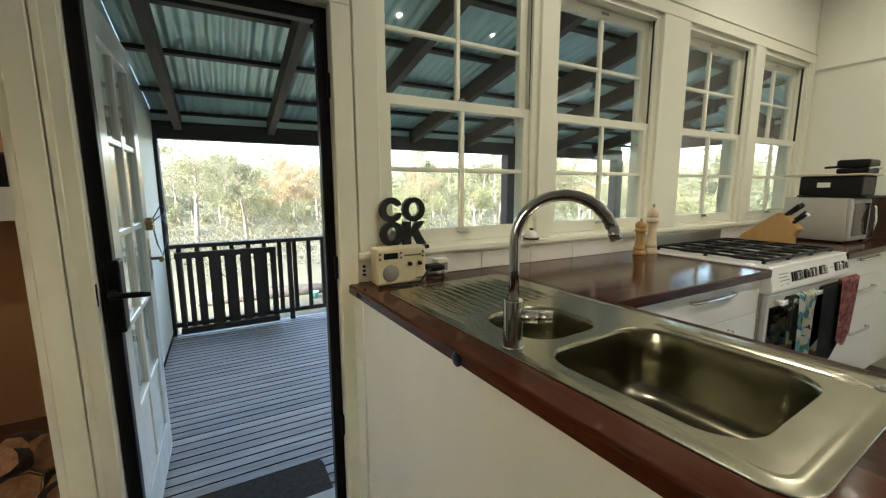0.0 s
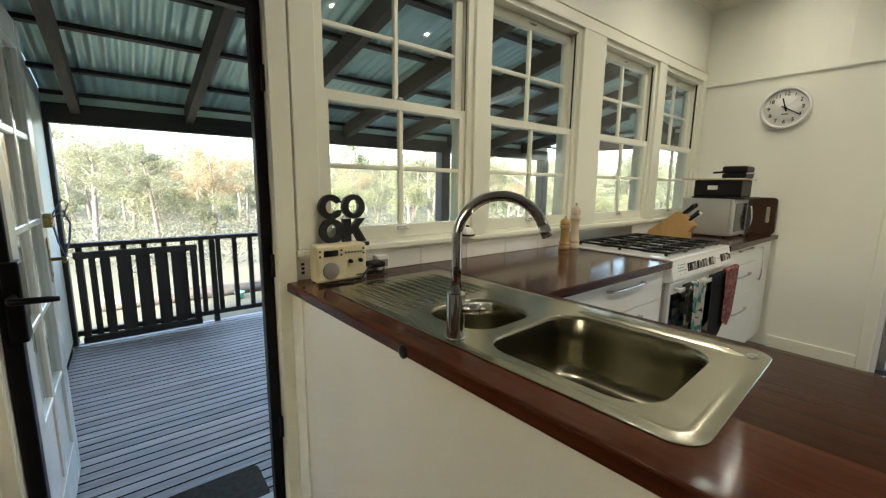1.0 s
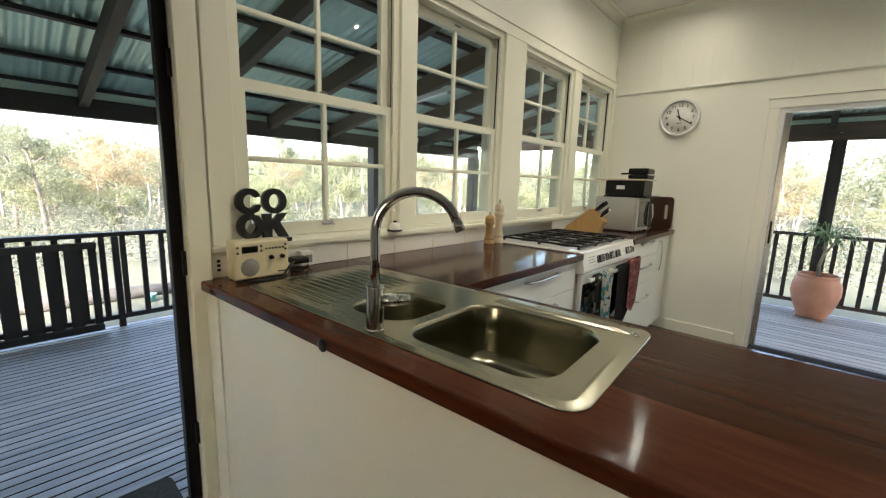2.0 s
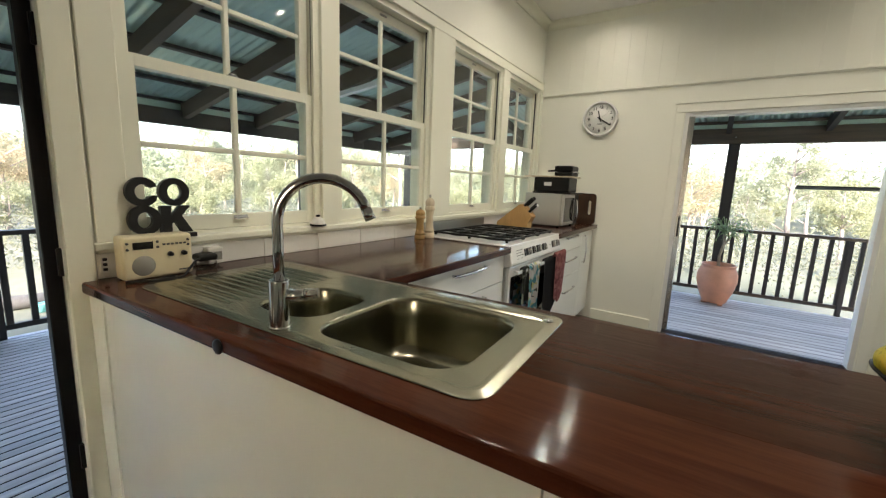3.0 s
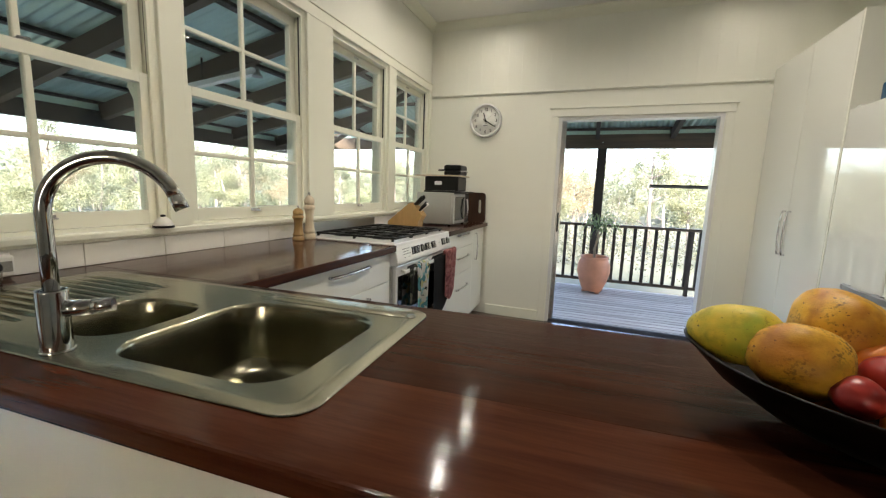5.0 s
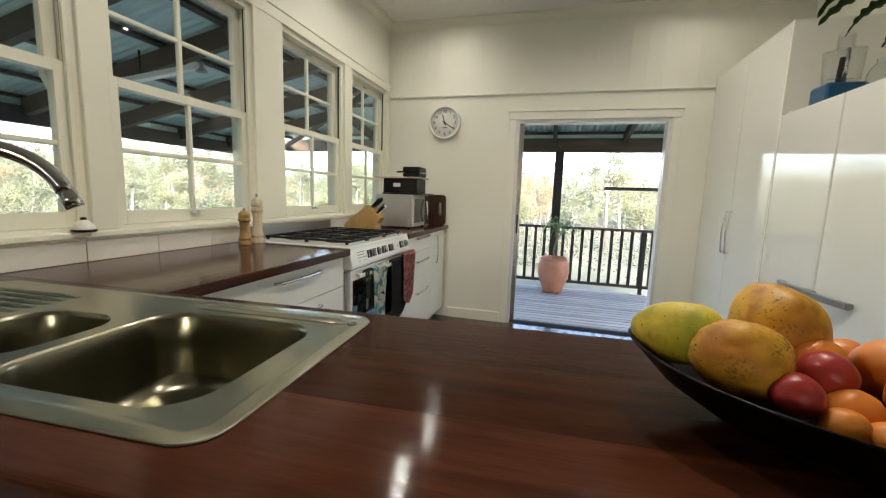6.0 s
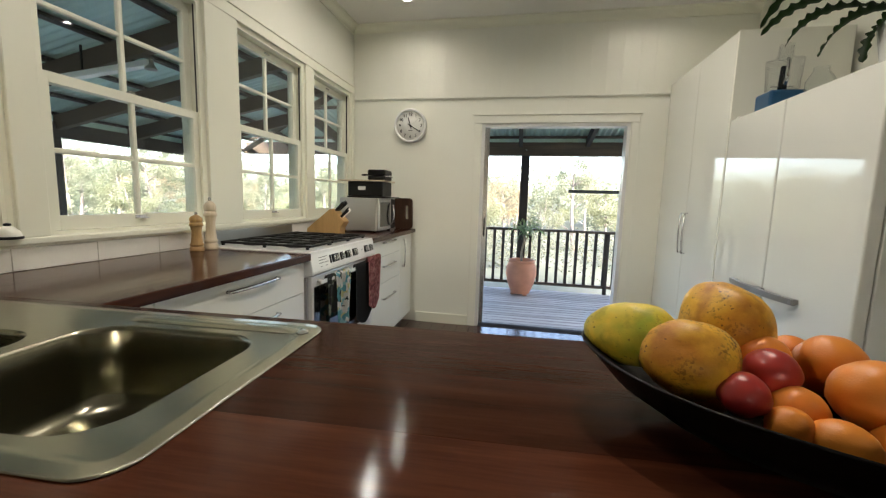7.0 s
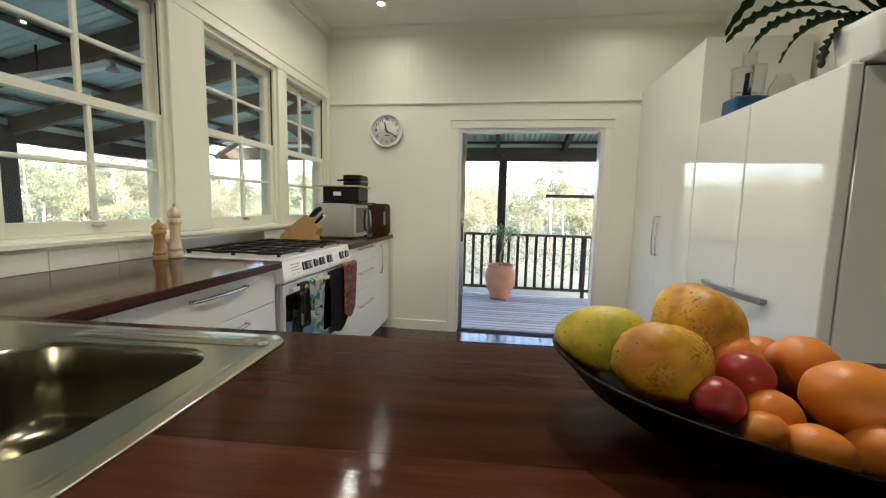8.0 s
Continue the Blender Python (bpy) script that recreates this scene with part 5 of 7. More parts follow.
def fruit_material(name, c1, c2, spot, rough=0.38, scale=9.0, spots=True, bump=0.25):
    """Skin with broad ripening patches, fine pores and dark specks."""
    m = bpy.data.materials.new(name)
    m.use_nodes = True
    n, k = m.node_tree.nodes, m.node_tree.links
    b = n["Principled BSDF"]
    co = n.new("ShaderNodeTexCoord")
    info = n.new("ShaderNodeObjectInfo")
    off = n.new("ShaderNodeVectorMath")
    k.new(co.outputs["Object"], off.inputs[0])
    sc = n.new("ShaderNodeVectorMath")
    sc.operation = "SCALE"
    sc.inputs["Scale"].default_value = 9.0
    cm = n.new("ShaderNodeCombineXYZ")
    for i in range(3):
        k.new(info.outputs["Random"], cm.inputs[i])
    k.new(cm.outputs[0], sc.inputs[0])
    k.new(sc.outputs[0], off.inputs[1])
    no = n.new("ShaderNodeTexNoise")
    no.inputs["Scale"].default_value = scale
    no.inputs["Detail"].default_value = 4
    k.new(off.outputs[0], no.inputs["Vector"])
    ramp = n.new("ShaderNodeValToRGB")
    ramp.color_ramp.elements[0].position, ramp.color_ramp.elements[1].position = 0.38, 0.62
    ramp.color_ramp.elements[0].color, ramp.color_ramp.elements[1].color = (*c1, 1), (*c2, 1)
    k.new(no.outputs[0], ramp.inputs[0])
    out = ramp.outputs[0]
    pores = n.new("ShaderNodeTexNoise")
    pores.inputs["Scale"].default_value = 420
    k.new(off.outputs[0], pores.inputs["Vector"])
    if spots:
        vo = n.new("ShaderNodeTexVoronoi")
        vo.inputs["Scale"].default_value = 150
        k.new(off.outputs[0], vo.inputs["Vector"])
        sep = n.new("ShaderNodeSeparateColor")
        k.new(vo.outputs["Color"], sep.inputs[0])
        rad = n.new("ShaderNodeMapRange")
        rad.inputs["From Min"].default_value, rad.inputs["From Max"].default_value = 0.5, 1.0
        rad.inputs["To Min"].default_value, rad.inputs["To Max"].default_value = 0.0, 0.27
        k.new(sep.outputs[0], rad.inputs[0])
        lt = n.new("ShaderNodeMath")
        lt.operation = "LESS_THAN"
        wob = n.new("ShaderNodeMath")
        wob.operation = "MULTIPLY_ADD"
        wob.inputs[1].default_value = 1.1
        k.new(pores.outputs[0], wob.inputs[0])
        k.new(vo.outputs["Distance"], wob.inputs[2])
        sub_ = n.new("ShaderNodeMath")
        sub_.operation = "SUBTRACT"
        sub_.inputs[1].default_value = 0.50
        k.new(wob.outputs[0], sub_.inputs[0])
        k.new(sub_.outputs[0], lt.inputs[0])
        k.new(rad.outputs[0], lt.inputs[1])
        area = n.new("ShaderNodeTexNoise")
        area.inputs["Scale"].default_value = 11
        k.new(off.outputs[0], area.inputs["Vector"])
        gate = n.new("ShaderNodeMapRange")
        gate.inputs["From Min"].default_value, gate.inputs["From Max"].default_value = 0.44, 0.56
        k.new(area.outputs[0], gate.inputs[0])
        mu = n.new("ShaderNodeMath")
        mu.operation = "MULTIPLY"
        k.new(lt.outputs[0], mu.inputs[0])
        k.new(gate.outputs[0], mu.inputs[1])
        mix = n.new("ShaderNodeMix")
        mix.data_type = "RGBA"
        k.new(mu.outputs[0], mix.inputs["Factor"])
        k.new(out, mix.inputs["A"])
        mix.inputs["B"].default_value = (*spot, 1)
        out = mix.outputs["Result"]
    if spots:
        blot = n.new("ShaderNodeTexNoise")
        blot.inputs["Scale"].default_value = 38
        blot.inputs["Detail"].default_value = 6
        k.new(off.outputs[0], blot.inputs["Vector"])
        bf = n.new("ShaderNodeMapRange")
        bf.inputs["From Min"].default_value, bf.inputs["From Max"].default_value = 0.50, 0.66
        bf.inputs["To Max"].default_value = 0.5
        k.new(blot.outputs[0], bf.inputs[0])
        mx = n.new("ShaderNodeMix")
        mx.data_type = "RGBA"
        k.new(bf.outputs[0], mx.inputs["Factor"])
        k.new(out, mx.inputs["A"])
        mx.inputs["B"].default_value = (c1[0] * 0.6, c1[1] * 0.5, c1[2] * 0.5, 1)
        out = mx.outputs["Result"]
        # freckles that crowd together in patches
        fine_ = n.new("ShaderNodeTexNoise")
        fine_.inputs["Scale"].default_value = 230
        fine_.inputs["Detail"].default_value = 3
        k.new(off.outputs[0], fine_.inputs["Vector"])
        ff = n.new("ShaderNodeMapRange")
        ff.inputs["From Min"].default_value, ff.inputs["From Max"].default_value = 0.52, 0.60
        k.new(fine_.outputs[0], ff.inputs[0])
        patch = n.new("ShaderNodeTexNoise")
        patch.inputs["Scale"].default_value = 17
        patch.inputs["Detail"].default_value = 4
        k.new(off.outputs[0], patch.inputs["Vector"])
        pf = n.new("ShaderNodeMapRange")
        pf.inputs["From Min"].default_value, pf.inputs["From Max"].default_value = 0.50, 0.66
        pf.inputs["To Max"].default_value = 0.9
        k.new(patch.outputs[0], pf.inputs[0])
        both = n.new("ShaderNodeMath")
        both.operation = "MULTIPLY"
        k.new(ff.outputs[0], both.inputs[0])
        k.new(pf.outputs[0], both.inputs[1])
        fm = n.new("ShaderNodeMix")
        fm.data_type = "RGBA"
        k.new(both.outputs[0], fm.inputs["Factor"])
        k.new(out, fm.inputs["A"])
        fm.inputs["B"].default_value = (*[v * 0.6 for v in spot], 1)
        out = fm.outputs["Result"]
    k.new(out, b.inputs["Base Color"])
    b.inputs["Roughness"].default_value = rough
    b.inputs["Specular IOR Level"].default_value = 0.4
    bp = n.new("ShaderNodeBump")
    bp.inputs["Strength"].default_value = bump
    bp.inputs["Distance"].default_value = 0.001
    k.new(pores.outputs[0], bp.inputs["Height"])
    k.new(bp.outputs[0], b.inputs["Normal"])
    return m


PAPAYA = fruit_material("ripe papaya skin", (0.50, 0.20, 0.018), (0.76, 0.43, 0.038), (0.11, 0.042, 0.012), 0.45, 16)
PAPAYA_G = fruit_material("half ripe papaya skin", (0.38, 0.42, 0.035), (0.80, 0.57, 0.05), (0.16, 0.10, 0.02), 0.42, 13)
ORANGE = fruit_material("orange peel", (0.72, 0.215, 0.028), (0.80, 0.285, 0.038), (0.25, 0.08, 0.01), 0.38, 12, False, 0.22)
TOMATO = fruit_material("red tomato skin", (0.30, 0.022, 0.022), (0.40, 0.045, 0.035), (0.1, 0.02, 0.01), 0.30, 10, False, 0.05)
STEM = material("dry fruit stem", (0.10, 0.07, 0.03), 0.8, spread=0.2, scale=60, fine=300, bump=0.4)


def fruit(name, at, rx, ry, rz, turn, mat, label, taper=0.0, lobes=0, category="fruit", stem=True):
    """An uneven rounded fruit; its long axis is local x before the turn."""
    bm = bmesh.new()
    bmesh.ops.create_icosphere(bm, subdivisions=4, radius=1.0)
    rs = random.Random(int(at[0] * 1000) + int(at[1] * 977))
    o = Vector((rs.random() * 9, rs.random() * 9, rs.random() * 9))
    for v in bm.verts:
        c_ = v.co.copy()
        k_ = 1 + 0.05 * noise.noise(c_ * 1.6 + o) + (0.03 if lobes else 0.018) * noise.noise(c_ * 4 + o)
        if lobes:
            k_ *= 1 + 0.035 * math.cos(lobes * math.atan2(c_.z, c_.y)) * (1 - abs(c_.x))
        end_ = 1 - (0.10 if stem else 0.02) * max(0, abs(c_.x) - 0.93) / 0.07
        v.co = Vector((c_.x * rx * end_ * k_, c_.y * ry * k_ * (1 + taper * c_.x), c_.z * rz * k_ * (1 + taper * c_.x)))
    m = Euler([radians(a) for a in turn]).to_matrix().to_4x4()
    bm.transform(Matrix.Translation(at) @ m)
    t = thing(name, (at[0], at[1], at[2] - rz), label, category, "fruit in the bowl")
    part("flesh", bm, mat, t, "", True)
    if stem:
        k_ = 1.0 if rx > 0.06 else 0.45
        st_ = lathe([(0.0, -0.002), (0.007 * k_, -0.001), (0.006 * k_, 0.002), (0.003 * k_, 0.003), (0.0, 0.003)], 10)
        st_.transform(Matrix.Translation(at) @ m @ Matrix.Translation((-rx * 0.93, 0, 0)) @ Matrix.Rotation(radians(-90), 4, "Y"))
        part("stem", st_, STEM, t, "dry stem scar")
    return t


fruit("papaya", (1.964, 0.447, 1.028), 0.066, 0.049, 0.045, (0, 8, 150), PAPAYA_G, "yellow-green papaya in the black bowl", -0.12, 5)
fruit("papaya", (2.024, 0.392, 1.018), 0.060, 0.052, 0.051, (0, -6, 165), PAPAYA, "yellow speckled papaya in the black bowl", -0.10, 5)
fruit("papaya", (2.104, 0.486, 1.045), 0.064, 0.057, 0.061, (10, -40, 110), PAPAYA, "large golden papaya at the back of the bowl", -0.12, 5)
fruit("tomato", (2.066, 0.338, 0.998), 0.026, 0.027, 0.026, (0, 30, 60), TOMATO, "glossy dark red tomato among the oranges", 0.0, 0, "tomato", False)
fruit("tomato", (2.120, 0.388, 1.010), 0.030, 0.031, 0.030, (0, 40, 20), TOMATO, "glossy dark red tomato among the oranges", 0.0, 0, "tomato", False)
for p, r, q in (((2.130, 0.428, 1.012), (0.034, 0.033, 0.033), (0, 60, 30)), ((2.228, 0.456, 1.002), (0.044, 0.042, 0.042), (0, 50, 80)), ((2.222, 0.362, 1.000), (0.051, 0.042, 0.043), (0, 5, -20)),
                ((2.103, 0.316, 0.976), (0.022, 0.022, 0.023), (0, 70, 10)), ((2.145, 0.300, 0.970), (0.031, 0.026, 0.025), (0, 10, -30)), ((2.132, 0.352, 0.978), (0.030, 0.029, 0.029), (0, 60, 0)),
                ((2.214, 0.512, 0.990), (0.035, 0.034, 0.033), (0, 55, 0)), ((2.225, 0.322, 0.962), (0.036, 0.035, 0.034), (0, 20, 60)), ((2.285, 0.400, 0.985), (0.040, 0.039, 0.038), (0, 35, 10)), ((2.300, 0.330, 0.975), (0.038, 0.037, 0.036), (0, 65, 90)), ((2.075, 0.430, 0.968), (0.036, 0.035, 0.034), (0, 30, 0))):
    fruit("orange", p, *r, q, ORANGE, "bright orange citrus fruit heaped in the bowl", 0.0, 0, "orange", False)

# ---- tall cupboards ----
PXF = 3.05
pt = thing("pantry", (3.35, 3.35, FLOOR), "tall white gloss pantry cupboard with paired handles", "cupboard")
part("carcass", boxed(PXF + 0.020, 3.66, 2.744, YC - 0.004, FLOOR + 0.10, 2.30), LAMINATE, pt)
part("kickboard", boxed(PXF + 0.08, PXF + 0.095, 2.744, YC - 0.004, FLOOR, FLOOR + 0.098), LAMINATE, pt)
part("side_panel", boxed(PXF + 0.001, 3.66, 2.726, 2.742, FLOOR, 2.306, 0.001, 1), WALL, pt, "cream painted side panel")
for a, b, hy in ((2.744, 3.272, 3.235), (3.275, YC - 0.006, 3.312)):
    dr_ = part("door", boxed(PXF, PXF + 0.018, a, b, FLOOR + 0.105, 2.302, 0.0015, 1), LAMINATE, pt)
    part("handle", bow_handle((PXF, hy, 0.86), (PXF, hy, 1.17), (-1, 0, 0), 0.0065), SATIN, dr_, "bowed satin steel handle")


def fridge(name, y0, y1, label, hinge_side, handle_y):
    f = thing(name, (3.35, (y0 + y1) / 2, FLOOR), label, "fridge", "pair of fridges")
    part("body", boxed(PXF + 0.058, 3.68, y0 + 0.004, y1 - 0.004, FLOOR + 0.04, 1.755, 0.006, 2), FRIDGE_W, f)
    part("gasket", boxed(PXF + 0.052, PXF + 0.058, y0 + 0.014, y1 - 0.014, FLOOR + 0.09, 1.745), GRILLE, f, "grey door seal")
    up_ = part("door", boxed(PXF, PXF + 0.052, y0, y1, FLOOR + 0.08, 1.765, 0.008, 3), FRIDGE_W, f)
    bm = bmesh.new()
    a_, b_ = handle_y
    n_ = 12
    prof_ = [(0.0, -0.015), (0.012, -0.017), (0.014, 0.012), (0.0, 0.015)]
    rows_ = []
    for i in range(n_ + 1):
        t_ = i / n_
        o_ = 0.004 + 0.034 * math.sin(math.pi * min(1.0, 0.12 + t_) * 0.62)
        rows_.append([bm.verts.new((PXF - o_ - q, a_ + (b_ - a_) * t_, 0.800 + w_)) for q, w_ in prof_])
    for r0, r1 in zip(rows_, rows_[1:]):
        for i in range(4):
            bm.faces.new([r0[i], r0[(i + 1) % 4], r1[(i + 1) % 4], r1[i]])
    bm.faces.new(rows_[0])
    bm.faces.new(rows_[-1][::-1])
    for q_ in (0.06, 0.88):
        yq = a_ + (b_ - a_) * q_
        box(bm, PXF - 0.030, PXF, yq - 0.014, yq + 0.014, 0.789, 0.811)
    part("handle", bm, HANDLE_GREY, up_, "grey curved grip handle")
    part("top_hinge", boxed(PXF + 0.020, PXF + 0.10, hinge_side - 0.02, hinge_side + 0.02, 1.766, 1.780, 0.003, 1), FRIDGE_W, f)
    part("foot", boxed(PXF + 0.08, 3.66, y0 + 0.02, y1 - 0.02, FLOOR, FLOOR + 0.04), BLACK, f)
    return f


HANDLE_GREY = material("grey painted grip", (0.30, 0.30, 0.30), 0.35, 0.5, spread=0.04, scale=20, fine=200, bump=0.02)
fridge("freezer", 2.178, 2.722, "white upright freezer standing beside the pantry", 2.68, (2.45, 2.170))
fr2 = fridge("refrigerator", 1.585, 2.172, "white upright fridge standing beside the freezer", 1.625, (1.885, 2.205))
part("note", boxed(3.30, 3.44, 1.5815, 1.5850, 1.40, 1.62), WHITE_METAL, fr2, "pale paper sheet on the fridge side")

# things on top of the fridges
BLUE = material("blue plastic base", (0.010, 0.075, 0.17), 0.3, spread=0.06, scale=14, fine=200, bump=0.03)
FPX, FPY = 3.19, 2.49
fp = thing("food_processor", (FPX, FPY, 1.765), "food processor with blue base and clear bowl", "food processor")
part("base", boxed(FPX - 0.09, FPX + 0.09, FPY - 0.075, FPY + 0.085, 1.766, 1.873, 0.016, 3), BLUE, fp)
part("bowl", lathe([(0.066, 1.875), (0.078, 1.887), (0.086, 2.031), (0.0845, 2.031), (0.0765, 1.889), (0.0, 1.882), (0.0, 1.876), (0.066, 1.875)], 28, at=(FPX, FPY, 0)), CLEAR, fp, "clear plastic bowl")
part("lid", lathe([(0.0, 2.035), (0.087, 2.035), (0.088, 2.042), (0.040, 2.049), (0.034, 2.127), (0.032, 2.127), (0.032, 2.050), (0.0, 2.050)], 28, at=(FPX, FPY, 0)), CLEAR, fp, "clear lid with feed tube")
part("blade", tube([(FPX, FPY, 1.883), (FPX, FPY, 2.012)], [0.022, 0.016], 14), BLACK, fp, "black blade spindle")
part("blade_wing", boxed(FPX - 0.055, FPX + 0.055, FPY - 0.008, FPY + 0.008, 1.901, 1.906), CHROME, fp, "steel cutting blade")
part("handle", tube([(FPX - 0.03, FPY - 0.082, 1.898), (FPX - 0.04, FPY - 0.112, 1.917), (FPX - 0.04, FPY - 0.115, 2.006), (FPX - 0.03, FPY - 0.085, 2.025)], 0.010, 10), CHROME, fp, "bright curved handle")
jr = thing("glass_jar", (3.20, 2.20, 1.766), "clear glass jar standing on the fridge", "jar")
part("jar", lathe([(0.0, 0.0), (0.054, 0.0), (0.058, 0.010), (0.058, 0.085), (0.044, 0.115), (0.030, 0.130), (0.032, 0.150), (0.0305, 0.150), (0.0285, 0.130), (0.0425, 0.114), (0.0565, 0.084), (0.0565, 0.012), (0.0, 0.006)], 28, at=(3.20, 2.20, 1.766)), CLEAR, jr)

# ribbed fern in a white pot on the fridge
FERN = leaf_material("dark strap leaves", (0.006, 0.016, 0.004), (0.013, 0.030, 0.008), 0.4)
fe = thing("potted_fern", (3.20, 1.625, 1.766), "dark wavy-leaved fern in a square white pot", "pot plant")
bm = bmesh.new()
pr_ = None
for z, h, r in ((0.0, 0.100, 0.03), (0.02, 0.108, 0.035), (0.13, 0.122, 0.04), (0.150, 0.126, 0.045), (0.156, 0.120, 0.045), (0.150, 0.112, 0.04), (0.12, 0.108, 0.04)):
    lp = loop(bm, rounded_rect(3.20 - h, 3.20 + h, 1.625 - h, 1.625 + h, r, 6), 1.766 + z)
    if pr_:
        bridge(bm, pr_, lp)
    else:
        bm.faces.new(lp[::-1])
    pr_ = lp
bm.faces.new(pr_)
part("pot", bm, HOB, fe, "square glazed white pot")
SOIL = material("potting soil", (0.03, 0.02, 0.014), 0.95, spread=0.3, scale=40, fine=200, bump=1.0)
part("soil", boxed(3.10, 3.30, 1.525, 1.725, 1.888, 1.896), SOIL, fe)


def strap_leaf(base, yaw, length, rise, droop, width, seed, wavy=0.25):
    """A long arching leaf with a raised midrib and wavy edges."""
    rs = random.Random(seed)
    bm = bmesh.new()
    d_ = Vector((math.cos(yaw), math.sin(yaw), 0))
    s_ = Vector((-d_.y, d_.x, 0))
    n_ = 26
    rows_ = []
    for i in range(n_ + 1):
        t_ = i / n_
        p = Vector(base) + d_ * (length * (t_ - 0.12 * t_ * t_)) + Vector((0, 0, rise * 4 * t_ * (1 - 0.55 * t_) * 0.5 - droop * t_ ** 2.4))
        w = width * (math.sin(math.pi * min(1.0, t_ * 0.94 + 0.05)) ** 0.6) * (1 - 0.45 * t_)
        w1 = w * (1 + wavy * math.sin(t_ * 58 + seed))
        w2 = w * (1 + wavy * math.sin(t_ * 55 + seed * 1.7 + 1.5))
        up_ = 0.012 * math.sin(t_ * 40 + seed)
        rows_.append([bm.verts.new(p - s_ * w1 + Vector((0, 0, 0.35 * w + up_))), bm.verts.new(p), bm.verts.new(p + s_ * w2 + Vector((0, 0, 0.35 * w - up_)))])
    for a, b in zip(rows_, rows_[1:]):
        for i in range(2):
            bm.faces.new([a[i], a[i + 1], b[i + 1], b[i]]).smooth = True
    return bm


def frond(base, mid, tip, width, seed):
    """A leaf that arches from base through mid to tip, with a midrib and a wavy edge."""
    bm = bmesh.new()
    b_, m_, t3 = Vector(base), Vector(mid), Vector(tip)
    ctrl = 2 * m_ - 0.5 * (b_ + t3)
    n_ = 72
    rows_ = []
    for i in range(n_ + 1):
        t_ = i / n_
        p = (1 - t_) ** 2 * b_ + 2 * t_ * (1 - t_) * ctrl + t_ ** 2 * t3
        d_ = (2 * (1 - t_) * (ctrl - b_) + 2 * t_ * (t3 - ctrl)).normalized()
        s_ = d_.cross(Vector((0, 0, 1))).normalized()
        n2 = s_.cross(d_)
        w = width * min(1.0, 0.35 + 1.6 * t_) * (1 - max(0, t_ - 0.55) / 0.45) ** 0.5 + 0.001
        w1 = w * (1 + 0.17 * math.sin(t_ * 74 + seed))
        w2 = w * (1 + 0.17 * math.sin(t_ * 70 + seed * 1.7 + 1.5))
        q = 0.16 * w * math.sin(t_ * 72 + seed)
        rows_.append([bm.verts.new(p - s_ * w1 + n2 * (0.3 * w + q)), bm.verts.new(p - s_ * w1 * 0.45 + n2 * 0.05 * w), bm.verts.new(p), bm.verts.new(p + s_ * w2 * 0.45 + n2 * 0.05 * w), bm.verts.new(p + s_ * w2 + n2 * (0.3 * w - q))])
    for a, b in zip(rows_, rows_[1:]):
        for i in range(4):
            bm.faces.new([a[i], a[i + 1], b[i + 1], b[i]]).smooth = True
    return bm


FC = (3.20, 1.625, 1.90)
for k, (md, tp, wd) in enumerate((((3.10, 2.06, 2.29), (3.00, 2.39, 2.18), 0.034), ((3.04, 1.95, 2.125), (2.92, 2.205, 2.075), 0.034), ((3.06, 1.93, 2.07), (2.95, 2.045, 1.965), 0.033), ((3.08, 1.80, 1.995), (2.98, 1.860, 1.855), 0.033), ((3.10, 1.70, 1.94), (3.045, 1.715, 1.785), 0.036),
                                  ((3.16, 1.90, 2.33), (3.12, 2.20, 2.42), 0.036), ((3.22, 1.82, 2.30), (3.24, 2.05, 2.46), 0.036), ((3.12, 1.70, 2.28), (3.02, 1.84, 2.46), 0.036), ((3.30, 1.75, 2.22), (3.45, 1.95, 2.36), 0.036), ((3.32, 1.60, 2.20), (3.52, 1.60, 2.26), 0.036),
                                  ((3.26, 1.48, 2.20), (3.34, 1.28, 2.24), 0.036), ((3.14, 1.47, 2.16), (3.06, 1.26, 2.12), 0.036), ((3.07, 1.58, 2.14), (2.90, 1.52, 2.16), 0.036), ((3.20, 1.68, 2.30), (3.19, 1.75, 2.55), 0.034), ((3.10, 1.82, 2.24), (3.00, 2.03, 2.30), 0.034))):
    part("leaf", frond(FC, md, tp, wd * 1.35, k), FERN, fe)

# ---- side room: firewood tub and shelf ----
GALV = material("pale galvanised tub", (0.42, 0.42, 0.38), 0.45, 0.4, spread=0.12, scale=10, fine=120, bump=0.15)
tb = thing("firewood_tub", (-0.62, -1.24, FLOOR), "pale metal tub filled with split firewood", "firewood tub")
part("tub", lathe([(0.0, 0.0), (0.20, 0.0), (0.245, 0.20), (0.252, 0.205), (0.250, 0.212), (0.240, 0.206), (0.19, 0.012), (0.0, 0.010)], 36, at=(-0.62, -1.24, FLOOR)), GALV, tb)
ROPE = material("hemp rope", (0.40, 0.29, 0.16), 0.9, spread=0.2, scale=90, fine=400, bump=0.8)
part("rope_handle", tube([(-0.42, -1.12, FLOOR + 0.19), (-0.385, -1.10, FLOOR + 0.15), (-0.37, -1.10, FLOOR + 0.05), (-0.38, -1.13, FLOOR + 0.02), (-0.40, -1.16, FLOOR + 0.06), (-0.395, -1.17, FLOOR + 0.15), (-0.41, -1.17, FLOOR + 0.19)], 0.012, 10), ROPE, tb)
LOG_END = material("cut log end", (0.40, 0.20, 0.10), 0.85, spread=0.2, scale=24, fine=120, bump=0.5, colour2=(0.20, 0.08, 0.035))
BARK = material("rough dark bark", (0.055, 0.035, 0.024), 0.95, spread=0.3, scale=30, fine=140, bump=1.0)
rs = random.Random(5)
